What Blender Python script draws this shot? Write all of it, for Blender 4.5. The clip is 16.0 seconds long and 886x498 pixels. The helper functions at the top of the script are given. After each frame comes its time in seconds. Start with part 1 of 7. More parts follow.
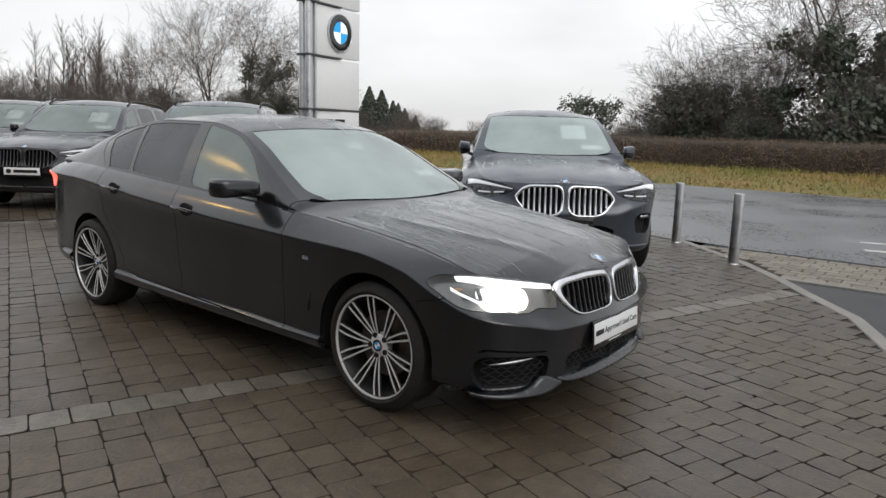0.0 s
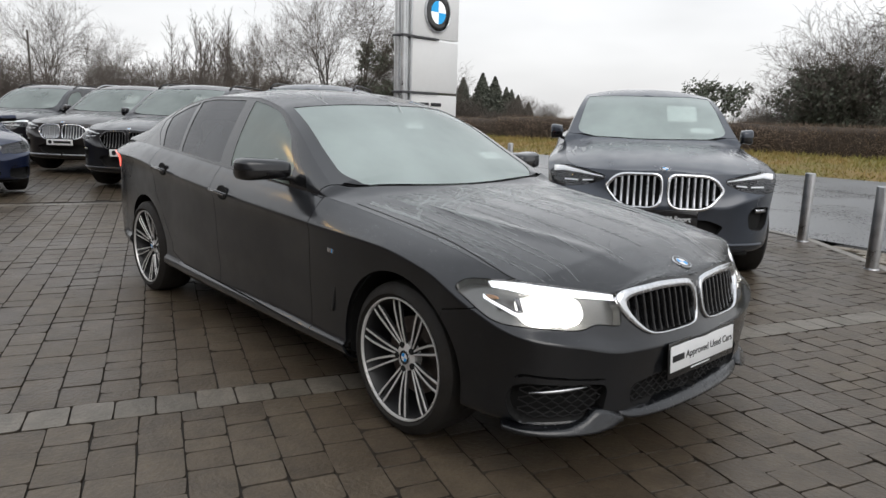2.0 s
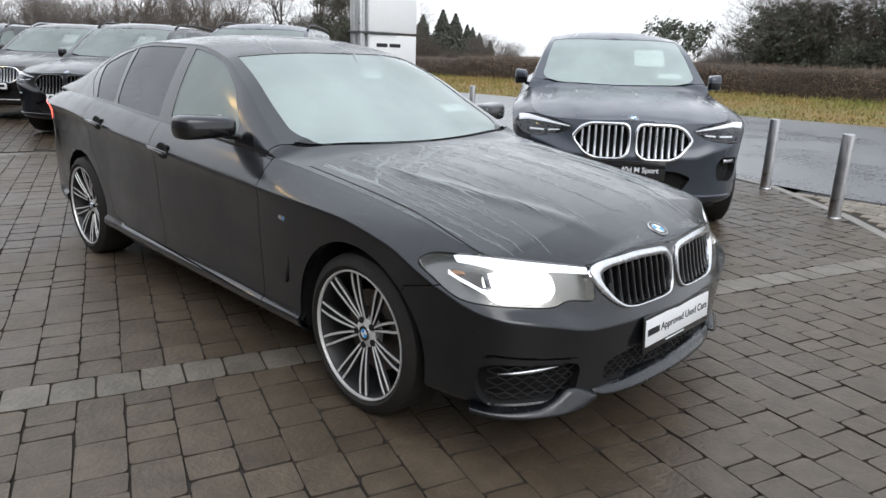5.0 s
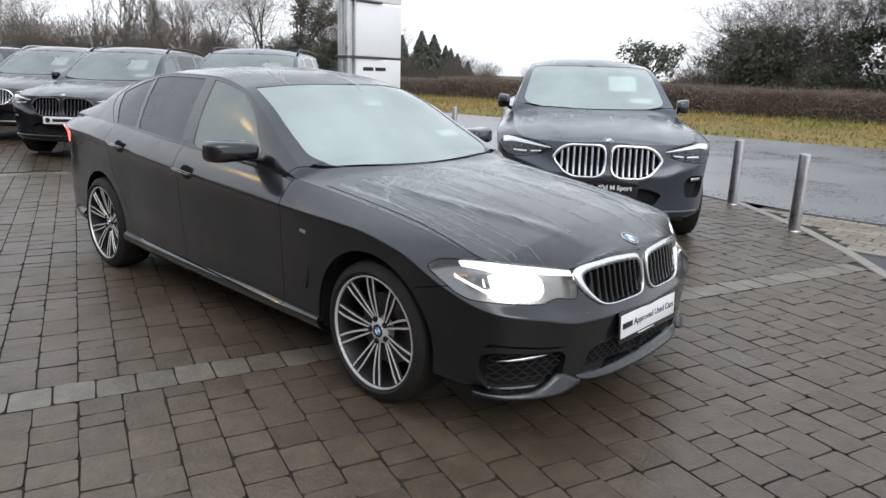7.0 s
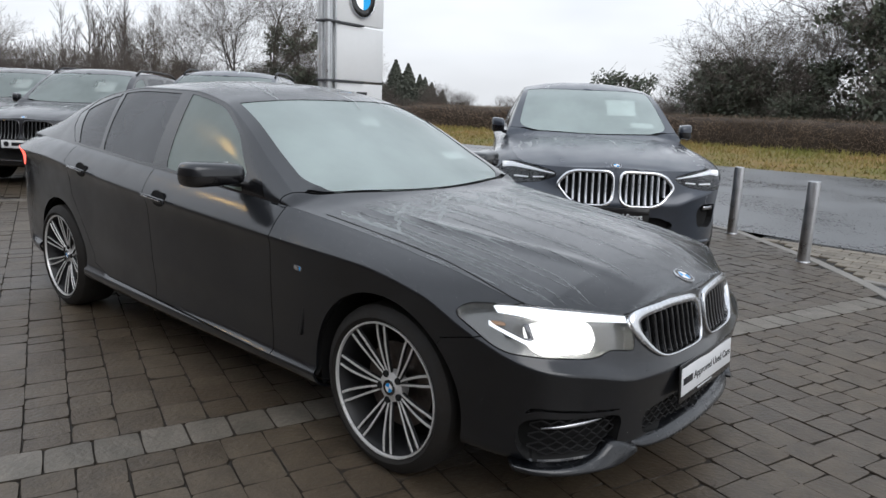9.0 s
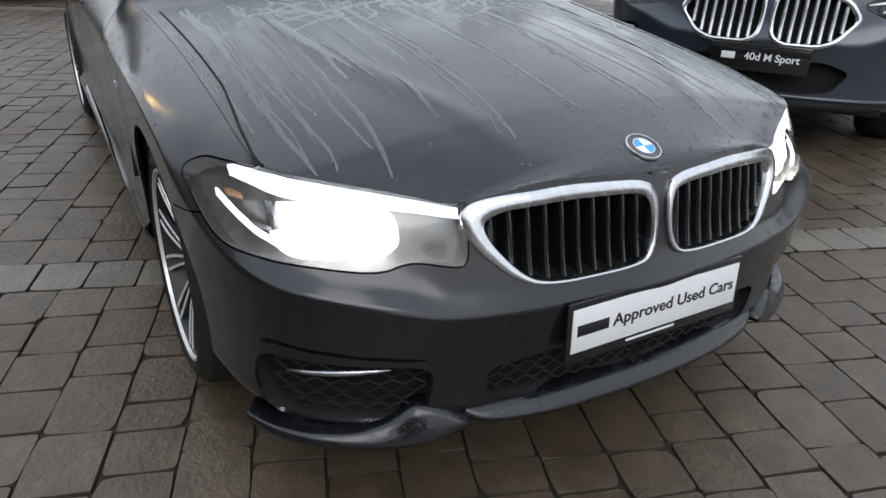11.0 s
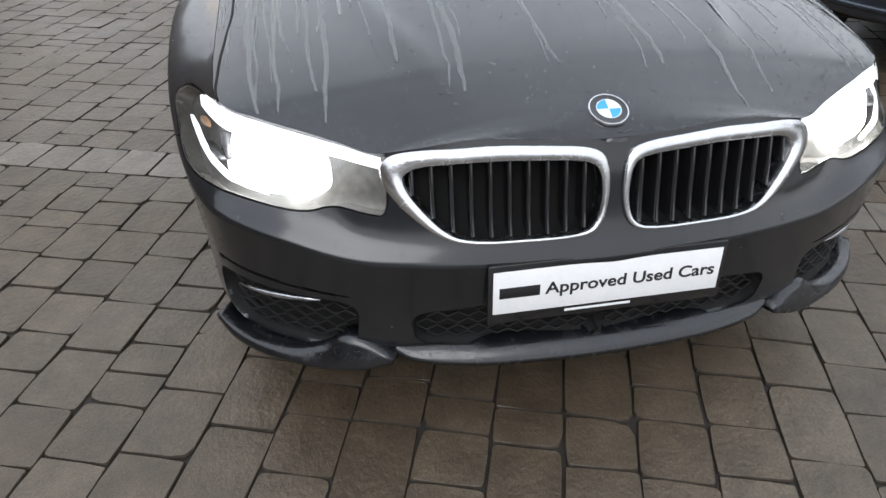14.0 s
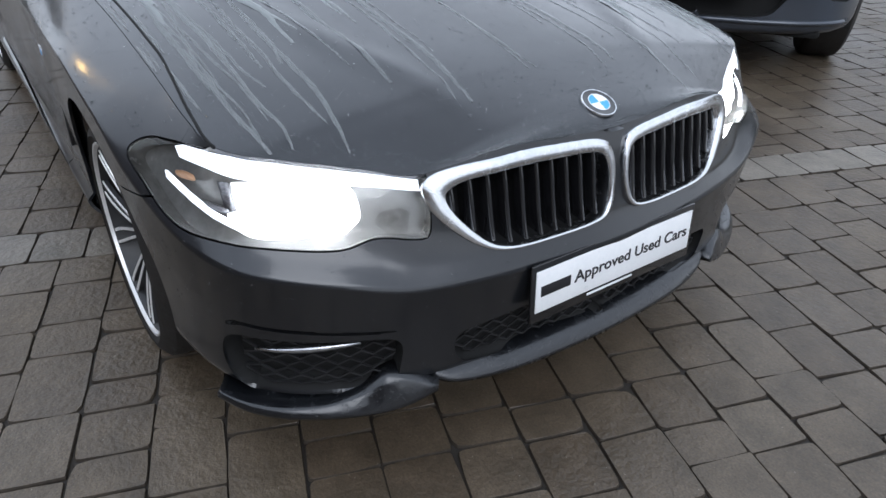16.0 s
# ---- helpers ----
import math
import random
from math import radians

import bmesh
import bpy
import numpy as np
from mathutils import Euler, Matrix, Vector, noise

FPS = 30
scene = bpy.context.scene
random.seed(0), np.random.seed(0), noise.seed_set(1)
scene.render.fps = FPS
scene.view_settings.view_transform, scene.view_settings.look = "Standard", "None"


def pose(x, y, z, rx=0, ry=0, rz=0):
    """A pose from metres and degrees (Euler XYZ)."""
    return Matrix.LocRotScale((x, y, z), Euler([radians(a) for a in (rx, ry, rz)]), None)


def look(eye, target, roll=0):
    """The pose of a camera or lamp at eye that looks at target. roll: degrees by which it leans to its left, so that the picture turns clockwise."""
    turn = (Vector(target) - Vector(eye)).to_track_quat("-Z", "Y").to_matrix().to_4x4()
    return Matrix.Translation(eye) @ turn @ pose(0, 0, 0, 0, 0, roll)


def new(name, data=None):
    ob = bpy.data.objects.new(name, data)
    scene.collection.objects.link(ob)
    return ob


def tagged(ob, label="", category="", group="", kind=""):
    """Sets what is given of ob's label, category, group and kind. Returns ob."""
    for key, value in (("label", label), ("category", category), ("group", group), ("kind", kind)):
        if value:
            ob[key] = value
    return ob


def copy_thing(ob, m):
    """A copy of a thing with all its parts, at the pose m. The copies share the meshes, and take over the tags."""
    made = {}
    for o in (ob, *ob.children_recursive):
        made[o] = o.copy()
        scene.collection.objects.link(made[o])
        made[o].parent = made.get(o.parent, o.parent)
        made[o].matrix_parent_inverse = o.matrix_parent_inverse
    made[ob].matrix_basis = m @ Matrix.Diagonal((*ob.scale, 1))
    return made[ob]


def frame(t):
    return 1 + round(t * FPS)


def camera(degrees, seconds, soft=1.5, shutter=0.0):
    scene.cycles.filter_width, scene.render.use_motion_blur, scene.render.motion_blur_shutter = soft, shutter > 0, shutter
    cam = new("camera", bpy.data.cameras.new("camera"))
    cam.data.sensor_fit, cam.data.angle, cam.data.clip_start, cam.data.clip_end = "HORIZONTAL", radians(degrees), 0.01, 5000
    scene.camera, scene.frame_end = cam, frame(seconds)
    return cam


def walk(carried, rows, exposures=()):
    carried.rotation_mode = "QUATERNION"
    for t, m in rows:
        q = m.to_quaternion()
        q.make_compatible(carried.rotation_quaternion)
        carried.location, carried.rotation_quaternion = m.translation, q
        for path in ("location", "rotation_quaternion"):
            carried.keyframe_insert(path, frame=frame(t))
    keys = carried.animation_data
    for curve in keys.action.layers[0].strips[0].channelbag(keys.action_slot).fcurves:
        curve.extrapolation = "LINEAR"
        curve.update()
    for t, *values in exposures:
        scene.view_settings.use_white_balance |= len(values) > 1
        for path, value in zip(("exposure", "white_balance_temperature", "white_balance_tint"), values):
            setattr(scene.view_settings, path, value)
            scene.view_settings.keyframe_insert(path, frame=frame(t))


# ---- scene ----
cam = camera(65.7, 16.0)
PATH = [
    (0, (2.301, -3.254, 1.393), (1.077, -1.71, 1.049), 1.7),
    (0.5, (2.291, -3.242, 1.388), (1.033, -1.725, 1.042), 1.9),
    (1, (2.276, -3.015, 1.391), (0.913, -1.594, 1.041), 1.9),
    (1.5, (2.268, -2.785, 1.389), (0.833, -1.439, 1.031), 1.7),
    (2, (2.153, -2.6, 1.333), (0.697, -1.285, 0.946), 1.7),
    (2.5, (1.997, -2.407, 1.322), (0.571, -1.098, 0.818), 1.7),
    (3, (1.961, -2.254, 1.363), (0.561, -0.938, 0.808), 1.8),
    (3.2, (1.932, -2.197, 1.388), (0.538, -0.88, 0.821), 1.9),
    (5.3, (2.013, -2.483, 1.395), (0.671, -1.105, 0.849), 1.9),
    (5.5, (2.066, -2.506, 1.406), (0.727, -1.124, 0.861), 2.0),
    (6, (2.245, -2.637, 1.457), (0.912, -1.247, 0.918), 2.0),
    (6.5, (2.296, -2.73, 1.469), (0.961, -1.336, 0.944), 2.1),
    (7, (2.195, -2.816, 1.46), (0.881, -1.393, 0.963), 1.9),
    (7.5, (2.107, -2.96, 1.452), (0.883, -1.454, 0.971), 2.0),
    (8, (1.985, -2.93, 1.452), (0.809, -1.38, 0.991), 2.1),
    (8.5, (1.844, -2.803, 1.451), (0.615, -1.284, 1.023), 2.5),
    (9, (1.723, -2.597, 1.379), (0.454, -1.107, 0.964), 2.3),
    (9.5, (1.64, -2.351, 1.29), (0.383, -0.864, 0.835), 2.1),
    (10, (1.744, -1.966, 1.221), (0.494, -0.507, 0.666), 2.1),
    (10.2, (1.79, -1.798, 1.221), (0.498, -0.405, 0.599), 2.2),
    (12.3, (1.618, -0.308, 1.14), (-0.02, -0.102, 0.011), 1.1),
    (12.5, (1.55, -0.262, 1.148), (-0.079, -0.091, 0.0), 1.0),
    (13, (1.659, -0.254, 1.199), (0.043, -0.149, 0.024), 0.1),
    (13.5, (1.903, -0.321, 1.267), (0.249, -0.231, 0.146), -0.7),
    (14, (1.965, -0.574, 1.307), (0.344, -0.261, 0.179), -0.0),
    (14.5, (1.975, -0.846, 1.295), (0.441, -0.129, 0.23), 1.0),
    (15, (1.828, -0.94, 1.247), (0.306, -0.153, 0.214), 1.0),
    (15.5, (1.648, -1.012, 1.229), (0.202, -0.102, 0.19), 1.6),
    (16, (1.73, -1.12, 1.272), (0.356, -0.122, 0.216), 1.7),
]
LIFT = Vector((0, 0, 0.016))
walk(cam, [(t, look(Vector(eye) + LIFT, Vector(target) + LIFT, roll)) for t, eye, target, roll in PATH],
     exposures=[(0.0, 0.12, 6500, 10), (1.9, 0.14, 6500, 10), (2.5, 0.34, 6450, 10), (3.0, 0.52, 6350, 10), (7.0, 0.56, 6200, 10), (8.0, 0.32, 6200, 10), (9.5, 0.17, 6150, 10),
                (10.2, 0.22, 6200, 10), (12.3, 0.34, 5900, 10), (13.4, 0.46, 6000, 10), (14.0, 0.74, 6200, 10), (15.0, 0.86, 6100, 10), (15.5, 0.74, 5950, 10), (16.0, 0.54, 5750, 10)])

# ---- world and light ----
world = bpy.data.worlds.new("overcast")
scene.world = world
world.use_nodes = True
wn = world.node_tree.nodes
wl = world.node_tree.links
sky = wn.new("ShaderNodeTexSky")
sky.sky_type, sky.sun_disc = "NISHITA", False
sky.sun_elevation, sky.sun_rotation = radians(43), radians(111)
sky.air_density, sky.dust_density, sky.ozone_density = 1.0, 4.0, 1.0
# a cloud deck: the sky's blue is nearly lost, its light comes evenly, and it is brighter towards the zenith
wtc = wn.new("ShaderNodeTexCoord")
wsep = wn.new("ShaderNodeSeparateXYZ")
wl.new(wtc.outputs["Generated"], wsep.inputs[0])
wramp = wn.new("ShaderNodeValToRGB")
wramp.color_ramp.elements[0].position, wramp.color_ramp.elements[0].color = 0.0, (7.0, 7.0, 7.0, 1)
wramp.color_ramp.elements[1].position, wramp.color_ramp.elements[1].color = 0.75, (7.4, 7.7, 8.1, 1)
wl.new(wsep.outputs["Z"], wramp.inputs[0])
wnoise = wn.new("ShaderNodeTexNoise")
wnoise.inputs["Scale"].default_value, wnoise.inputs["Detail"].default_value = 1.7, 4.0
wmap = wn.new("ShaderNodeMapping")
wmap.inputs["Scale"].default_value = (1.0, 1.0, 3.2)
wl.new(wtc.outputs["Generated"], wmap.inputs[0])
wl.new(wmap.outputs[0], wnoise.inputs["Vector"])
wmr = wn.new("ShaderNodeMapRange")
wmr.inputs[1].default_value, wmr.inputs[2].default_value = 0.3, 0.7
wmr.inputs[3].default_value, wmr.inputs[4].default_value = 0.82, 1.16
wl.new(wnoise.outputs["Fac"], wmr.inputs[0])
wmul = wn.new("ShaderNodeMixRGB")
wmul.blend_type, wmul.inputs[0].default_value = "MULTIPLY", 1.0
wl.new(wramp.outputs[0], wmul.inputs[1])
wl.new(wmr.outputs[0], wmul.inputs[2])
wmix = wn.new("ShaderNodeMixRGB")
wmix.inputs[0].default_value = 0.93
wl.new(sky.outputs[0], wmix.inputs[1])
wl.new(wmul.outputs[0], wmix.inputs[2])
wl.new(wmix.outputs[0], wn["Background"].inputs[0])
wn["Background"].inputs[1].default_value = 0.125

sun_data = bpy.data.lights.new("sun", "SUN")
sun_data.energy, sun_data.angle, sun_data.color = 0.75, radians(40), (1.0, 0.97, 0.93)
sun = new("sun", sun_data)
sun.matrix_world = look((0, 0, 30), (-13, 5, 17))
tagged(sun, kind="structure")


# ---- materials ----
def mat(name, base, rough=0.5, metal=0.0, coat=0.0, spec=0.5):
    m = bpy.data.materials.new(name)
    m.use_nodes = True
    b = m.node_tree.nodes["Principled BSDF"]
    b.inputs["Base Color"].default_value = (*base, 1)
    b.inputs["Roughness"].default_value = rough
    b.inputs["Metallic"].default_value = metal
    b.inputs["Coat Weight"].default_value = coat
    b.inputs["Coat Roughness"].default_value = 0.03
    b.inputs["Specular IOR Level"].default_value = spec
    return m


def nodes(m):
    return m.node_tree.nodes, m.node_tree.links, m.node_tree.nodes["Principled BSDF"]


def noise_tex(m, scale, detail=4.0, rough=0.55, stretch=(1, 1, 1), world_space=False):
    n, l, b = nodes(m)
    tc = n.new("ShaderNodeNewGeometry") if world_space else n.new("ShaderNodeTexCoord")
    mp = n.new("ShaderNodeMapping")
    mp.inputs["Scale"].default_value = stretch
    l.new(tc.outputs["Position" if world_space else "Object"], mp.inputs[0])
    t = n.new("ShaderNodeTexNoise")
    t.inputs["Scale"].default_value, t.inputs["Detail"].default_value, t.inputs["Roughness"].default_value = scale, detail, rough
    l.new(mp.outputs[0], t.inputs["Vector"])
    return t.outputs["Fac"]


def ramp(m, fac, stops):
    n, l, b = nodes(m)
    r = n.new("ShaderNodeValToRGB")
    e = r.color_ramp.elements
    while len(e) < len(stops):
        e.new(0.5)
    for el, (p, c) in zip(e, stops):
        el.position = p
        el.color = (*c, 1) if len(c) == 3 else c
    l.new(fac, r.inputs[0])
    return r.outputs[0]


def bump(m, fac, strength, dist=0.01, before=None):
    n, l, b = nodes(m)
    k = n.new("ShaderNodeBump")
    k.inputs["Strength"].default_value, k.inputs["Distance"].default_value = strength, dist
    l.new(fac, k.inputs["Height"])
    if before is not None:
        l.new(before, k.inputs["Normal"])
    return k.outputs[0]


def span(m, fac, lo, hi, a, c):
    n, l, b = nodes(m)
    k = n.new("ShaderNodeMapRange")
    for i, v in enumerate((lo, hi, a, c)):
        k.inputs[i + 1].default_value = v
    l.new(fac, k.inputs[0])
    return k.outputs[0]


def mix(m, fac, a, c, kind="MIX"):
    n, l, b = nodes(m)
    k = n.new("ShaderNodeMixRGB")
    k.blend_type = kind
    for i, v in enumerate((fac, a, c)):
        if isinstance(v, (int, float)):
            k.inputs[i].default_value = v if i == 0 else (v, v, v, 1)
        elif isinstance(v, tuple):
            k.inputs[i].default_value = (*v, 1)
        else:
            l.new(v, k.inputs[i])
    return k.outputs[0]


def varied(m, scale, a, c, rough=(0.4, 0.6), bumpy=0.1, fine=8.0, dist=0.01, world_space=False):
    """Two scales of noise: colour from a to c, roughness and relief."""
    n, l, b = nodes(m)
    big = noise_tex(m, scale, 5, world_space=world_space)
    small = noise_tex(m, scale * fine, 3, world_space=world_space)
    both = mix(m, 0.4, big, small)
    l.new(ramp(m, both, [(0.3, a), (0.7, c)]), b.inputs["Base Color"])
    l.new(span(m, both, 0.3, 0.7, rough[0], rough[1]), b.inputs["Roughness"])
    if bumpy:
        l.new(bump(m, both, bumpy, dist), b.inputs["Normal"])
    return m


def glow(name, colour, strength):
    m = mat(name, (0.8, 0.8, 0.8))
    n, l, b = nodes(m)
    b.inputs["Emission Color"].default_value = (*colour, 1)
    b.inputs["Emission Strength"].default_value = strength
    return m


def paint(name, base, flake=0.5, wet=1.0, film=(0.02, 0.06), spec=0.25, patch=3.0):
    """Wet metallic paint: flakes under a clear coat, a film of rain that beads finely."""
    m = mat(name, base, 0.42, flake, 1.0, spec)
    n, l, b = nodes(m)
    b.inputs["Coat IOR"].default_value = 1.55
    big = noise_tex(m, patch, 4)
    bead = noise_tex(m, 170.0, 2)
    l.new(ramp(m, big, [(0.3, tuple(v * 0.85 for v in base)), (0.7, tuple(v * 1.2 for v in base))]), b.inputs["Base Color"])
    l.new(span(m, big, 0.35, 0.65, 0.30, 0.48), b.inputs["Roughness"])
    l.new(span(m, big, 0.35, 0.7, *film), b.inputs["Coat Roughness"])
    drops = span(m, bead, 0.6, 0.72, 0.0, 1.0)
    l.new(bump(m, drops, 0.05 * wet, 0.002), b.inputs["Coat Normal"])
    return m


def glass(name, tint, alpha=0.35, rough=0.02, film=(0.62, 0.68, 0.67), cloud=0.0, ior=1.52):
    """A pane: its face mirrors, a pale diffuse film veils it, the rest is tinted and let through."""
    m = bpy.data.materials.new(name)
    m.use_nodes = True
    n, l = m.node_tree.nodes, m.node_tree.links
    n.remove(n["Principled BSDF"])
    out = n["Material Output"]
    tr, gl, mx, fr = n.new("ShaderNodeBsdfTransparent"), n.new("ShaderNodeBsdfGlossy"), n.new("ShaderNodeMixShader"), n.new("ShaderNodeFresnel")
    tr.inputs[0].default_value = (*tint, 1)
    gl.inputs["Roughness"].default_value = rough
    fr.inputs[0].default_value = ior
    # pale diffuse share: mist, with the sky's sheen put into its colour
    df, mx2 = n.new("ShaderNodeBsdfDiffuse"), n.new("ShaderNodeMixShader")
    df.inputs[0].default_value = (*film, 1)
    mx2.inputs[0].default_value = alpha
    if cloud:
        tc, nz, mr = n.new("ShaderNodeTexCoord"), n.new("ShaderNodeTexNoise"), n.new("ShaderNodeMapRange")
        nz.inputs["Scale"].default_value, nz.inputs["Detail"].default_value = 2.2, 5.0
        l.new(tc.outputs["Object"], nz.inputs["Vector"])
        l.new(nz.outputs["Fac"], mr.inputs[0])
        for i, v in enumerate((0.3, 0.7, alpha - cloud, alpha + cloud)):
            mr.inputs[i + 1].default_value = v
        l.new(mr.outputs[0], mx2.inputs[0])
    l.new(tr.outputs[0], mx2.inputs[1])
    l.new(df.outputs[0], mx2.inputs[2])
    l.new(fr.outputs[0], mx.inputs[0])
    l.new(mx2.outputs[0], mx.inputs[1])
    l.new(gl.outputs[0], mx.inputs[2])
    l.new(mx.outputs[0], out.inputs[0])
    return m


PAINT_GREY = paint("grey_metallic_paint", (0.0125, 0.0138, 0.0168), 0.40, 1.0, (0.09, 0.22), 0.18)
PAINT_LIP = paint("rain_streaked_paint", (0.0095, 0.0105, 0.0128), 0.40, 5.0, (0.04, 0.34), 0.15, 26.0)
PAINT_SLATE = paint("slate_metallic_paint", (0.036, 0.044, 0.060), 0.45, 1.0, (0.14, 0.30))
PAINT_BLACK = paint("black_metallic_paint", (0.017, 0.017, 0.021), 0.4, 1.0, (0.10, 0.25))
PAINT_BRONZE = paint("bronze_metallic_paint", (0.027, 0.023, 0.022), 0.4, 1.0, (0.10, 0.25))
PAINT_BLUE = paint("blue_metallic_paint", (0.008, 0.016, 0.05), 0.4)
BLACK_PLASTIC = varied(mat("black_plastic", (0.012, 0.012, 0.013), 0.5), 40, (0.008, 0.008, 0.009), (0.018, 0.018, 0.019), (0.35, 0.6), 0.05)
GLOSS_BLACK = varied(mat("gloss_black", (0.008, 0.008, 0.009), 0.12, 0, 0.6), 20, (0.006, 0.006, 0.007), (0.012, 0.012, 0.013), (0.08, 0.2), 0.0)
# near-black that stands in for the shade inside openings, seams and hollows
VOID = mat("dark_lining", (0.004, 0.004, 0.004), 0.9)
RUBBER = varied(mat("tyre_rubber", (0.014, 0.013, 0.012), 0.75), 18, (0.005, 0.005, 0.005), (0.017, 0.013, 0.010), (0.6, 0.9), 0.15)
CHROME = varied(mat("wet_chrome", (0.75, 0.76, 0.78), 0.15, 1.0), 60, (0.68, 0.69, 0.71), (0.82, 0.83, 0.85), (0.10, 0.26), 0.03)
KIDNEY_METAL = varied(mat("beaded_chrome", (0.74, 0.75, 0.77), 0.25, 1.0), 45, (0.66, 0.67, 0.69), (0.82, 0.83, 0.85), (0.12, 0.32), 0.08)
SATIN = varied(mat("satin_metal", (0.55, 0.56, 0.58), 0.3, 1.0), 50, (0.45, 0.46, 0.48), (0.62, 0.63, 0.65), (0.22, 0.4), 0.02)
ALLOY = varied(mat("machined_alloy", (0.7, 0.69, 0.68), 0.3, 0.4), 14, (0.66, 0.65, 0.64), (0.76, 0.75, 0.74), (0.25, 0.38), 0.0)
ALLOY_DARK = varied(mat("grey_alloy", (0.05, 0.05, 0.053), 0.4, 0.3), 30, (0.03, 0.03, 0.033), (0.065, 0.065, 0.07), (0.3, 0.5), 0.03)
STEEL_DISC = varied(mat("brake_steel", (0.16, 0.14, 0.13), 0.4, 1.0), 25, (0.10, 0.08, 0.07), (0.22, 0.2, 0.19), (0.3, 0.5), 0.05)
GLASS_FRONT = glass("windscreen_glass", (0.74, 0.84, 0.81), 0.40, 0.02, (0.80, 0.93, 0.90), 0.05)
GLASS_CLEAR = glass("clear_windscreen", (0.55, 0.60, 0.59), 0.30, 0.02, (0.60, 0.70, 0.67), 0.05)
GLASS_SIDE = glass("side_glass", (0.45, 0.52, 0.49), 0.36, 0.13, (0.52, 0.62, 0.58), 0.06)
GLASS_DARK = glass("tinted_glass", (0.10, 0.10, 0.11), 0.13, 0.05, (0.50, 0.52, 0.56), 0.03)
LENS = glass("lamp_lens", (0.92, 0.93, 0.95), 0.0)
LAMP_LIT = glow("lit_led", (1.0, 0.965, 0.90), 14.0)
LAMP_STRIP = glow("lit_light_strip", (0.97, 0.98, 1.0), 1.1)
LAMP_SOFT = glow("lit_reflector", (1.0, 0.95, 0.86), 1.3)
TAIL_LIT = glow("lit_tail_lamp", (1.0, 0.06, 0.02), 1.6)
LAMP_BODY = varied(mat("lamp_reflector", (0.5, 0.5, 0.52), 0.2, 0.5), 7, (0.15, 0.147, 0.135), (0.30, 0.293, 0.275), (0.15, 0.3), 0.0)
# faint emission keeps this edge pale on headlamps that are not lit
LAMP_EDGE = glow("lit_light_guide", (0.95, 0.97, 1.0), 0.36)
LAMP_DARK = varied(mat("dark_lamp_housing", (0.012, 0.012, 0.014), 0.3), 20, (0.008, 0.008, 0.010), (0.030, 0.030, 0.033), (0.2, 0.4), 0.05)
LAMP_OFF = varied(mat("lamp_inner", (0.10, 0.10, 0.11), 0.25, 0.5), 30, (0.04, 0.04, 0.045), (0.22, 0.22, 0.23), (0.12, 0.3), 0.1)
AMBER = mat("amber_reflector", (0.42, 0.24, 0.13), 0.3)
WHITE_PLATE = varied(mat("white_plate", (0.8, 0.8, 0.8), 0.35), 15, (0.76, 0.77, 0.78), (0.84, 0.84, 0.84), (0.25, 0.45), 0.0)
INK = mat("black_ink", (0.01, 0.01, 0.012), 0.5)
BADGE_BLUE = mat("badge_blue", (0.02, 0.30, 0.72), 0.25, 0, 0.7)
BADGE_WHITE = mat("badge_white", (0.8, 0.82, 0.84), 0.25, 0, 0.7)
INTERIOR = varied(mat("dark_trim", (0.02, 0.02, 0.021), 0.7), 30, (0.012, 0.012, 0.013), (0.03, 0.03, 0.031), (0.6, 0.85), 0.1)
LEATHER = varied(mat("pale_leather", (0.20, 0.185, 0.165), 0.6), 30, (0.15, 0.14, 0.125), (0.24, 0.225, 0.20), (0.5, 0.7), 0.1)
PAPER = varied(mat("white_paper", (0.8, 0.8, 0.79), 0.6), 12, (0.72, 0.73, 0.74), (0.84, 0.84, 0.83), (0.5, 0.7), 0.02)


# ---- building helpers ----
def thing(name, label, category, m=None, group="", kind=""):
    ob = new(name)
    ob.empty_display_size = 0.2
    if m is not None:
        ob.matrix_world = m
    return tagged(ob, label, category, group, kind)


def to_mesh(name, verts, faces, smooth=True):
    me = bpy.data.meshes.new(name)
    me.from_pydata([tuple(map(float, v)) for v in verts], [], [tuple(int(i) for i in f) for f in faces])
    me.polygons.foreach_set("use_smooth", [smooth] * len(me.polygons))
    me.update()
    return me


def part(name, data, material, parent=None, label="", m=None, smooth=True):
    """Links a bmesh, a mesh or (verts, faces) as ONE mesh object under a thing."""
    if isinstance(data, bmesh.types.BMesh):
        me = bpy.data.meshes.new(name)
        bmesh.ops.recalc_face_normals(data, faces=data.faces[:])
        data.to_mesh(me)
        data.free()
        if smooth:
            me.polygons.foreach_set("use_smooth", [True] * len(me.polygons))
            me.set_sharp_from_angle(angle=radians(38))
    elif isinstance(data, tuple):
        me = to_mesh(name, *data, smooth=smooth)
    else:
        me = data
    me.materials.clear()
    for k in material if isinstance(material, (list, tuple)) else (material,):
        me.materials.append(k)
    ob = new(name, me)
    if m is not None:
        ob.matrix_basis = m
    if parent is not None:
        ob.parent = parent
    return tagged(ob, label)


def box(sx, sy, sz, m=None, bevel=0.0, bm=None, seg=2):
    """A box about its centre, bevelled."""
    own = bmesh.new()
    bmesh.ops.create_cube(own, size=1.0, matrix=Matrix.Diagonal((sx, sy, sz, 1)))
    if bevel:
        bmesh.ops.bevel(own, geom=own.edges[:], offset=bevel, segments=seg, affect="EDGES", profile=0.5)
    if m is not None:
        bmesh.ops.transform(own, matrix=m, verts=own.verts[:])
    return join(bm, own)


def join(bm, own):
    if bm is None:
        return own
    me = bpy.data.meshes.new("tmp")
    own.to_mesh(me)
    own.free()
    bm.from_mesh(me)
    bpy.data.meshes.remove(me)
    return bm


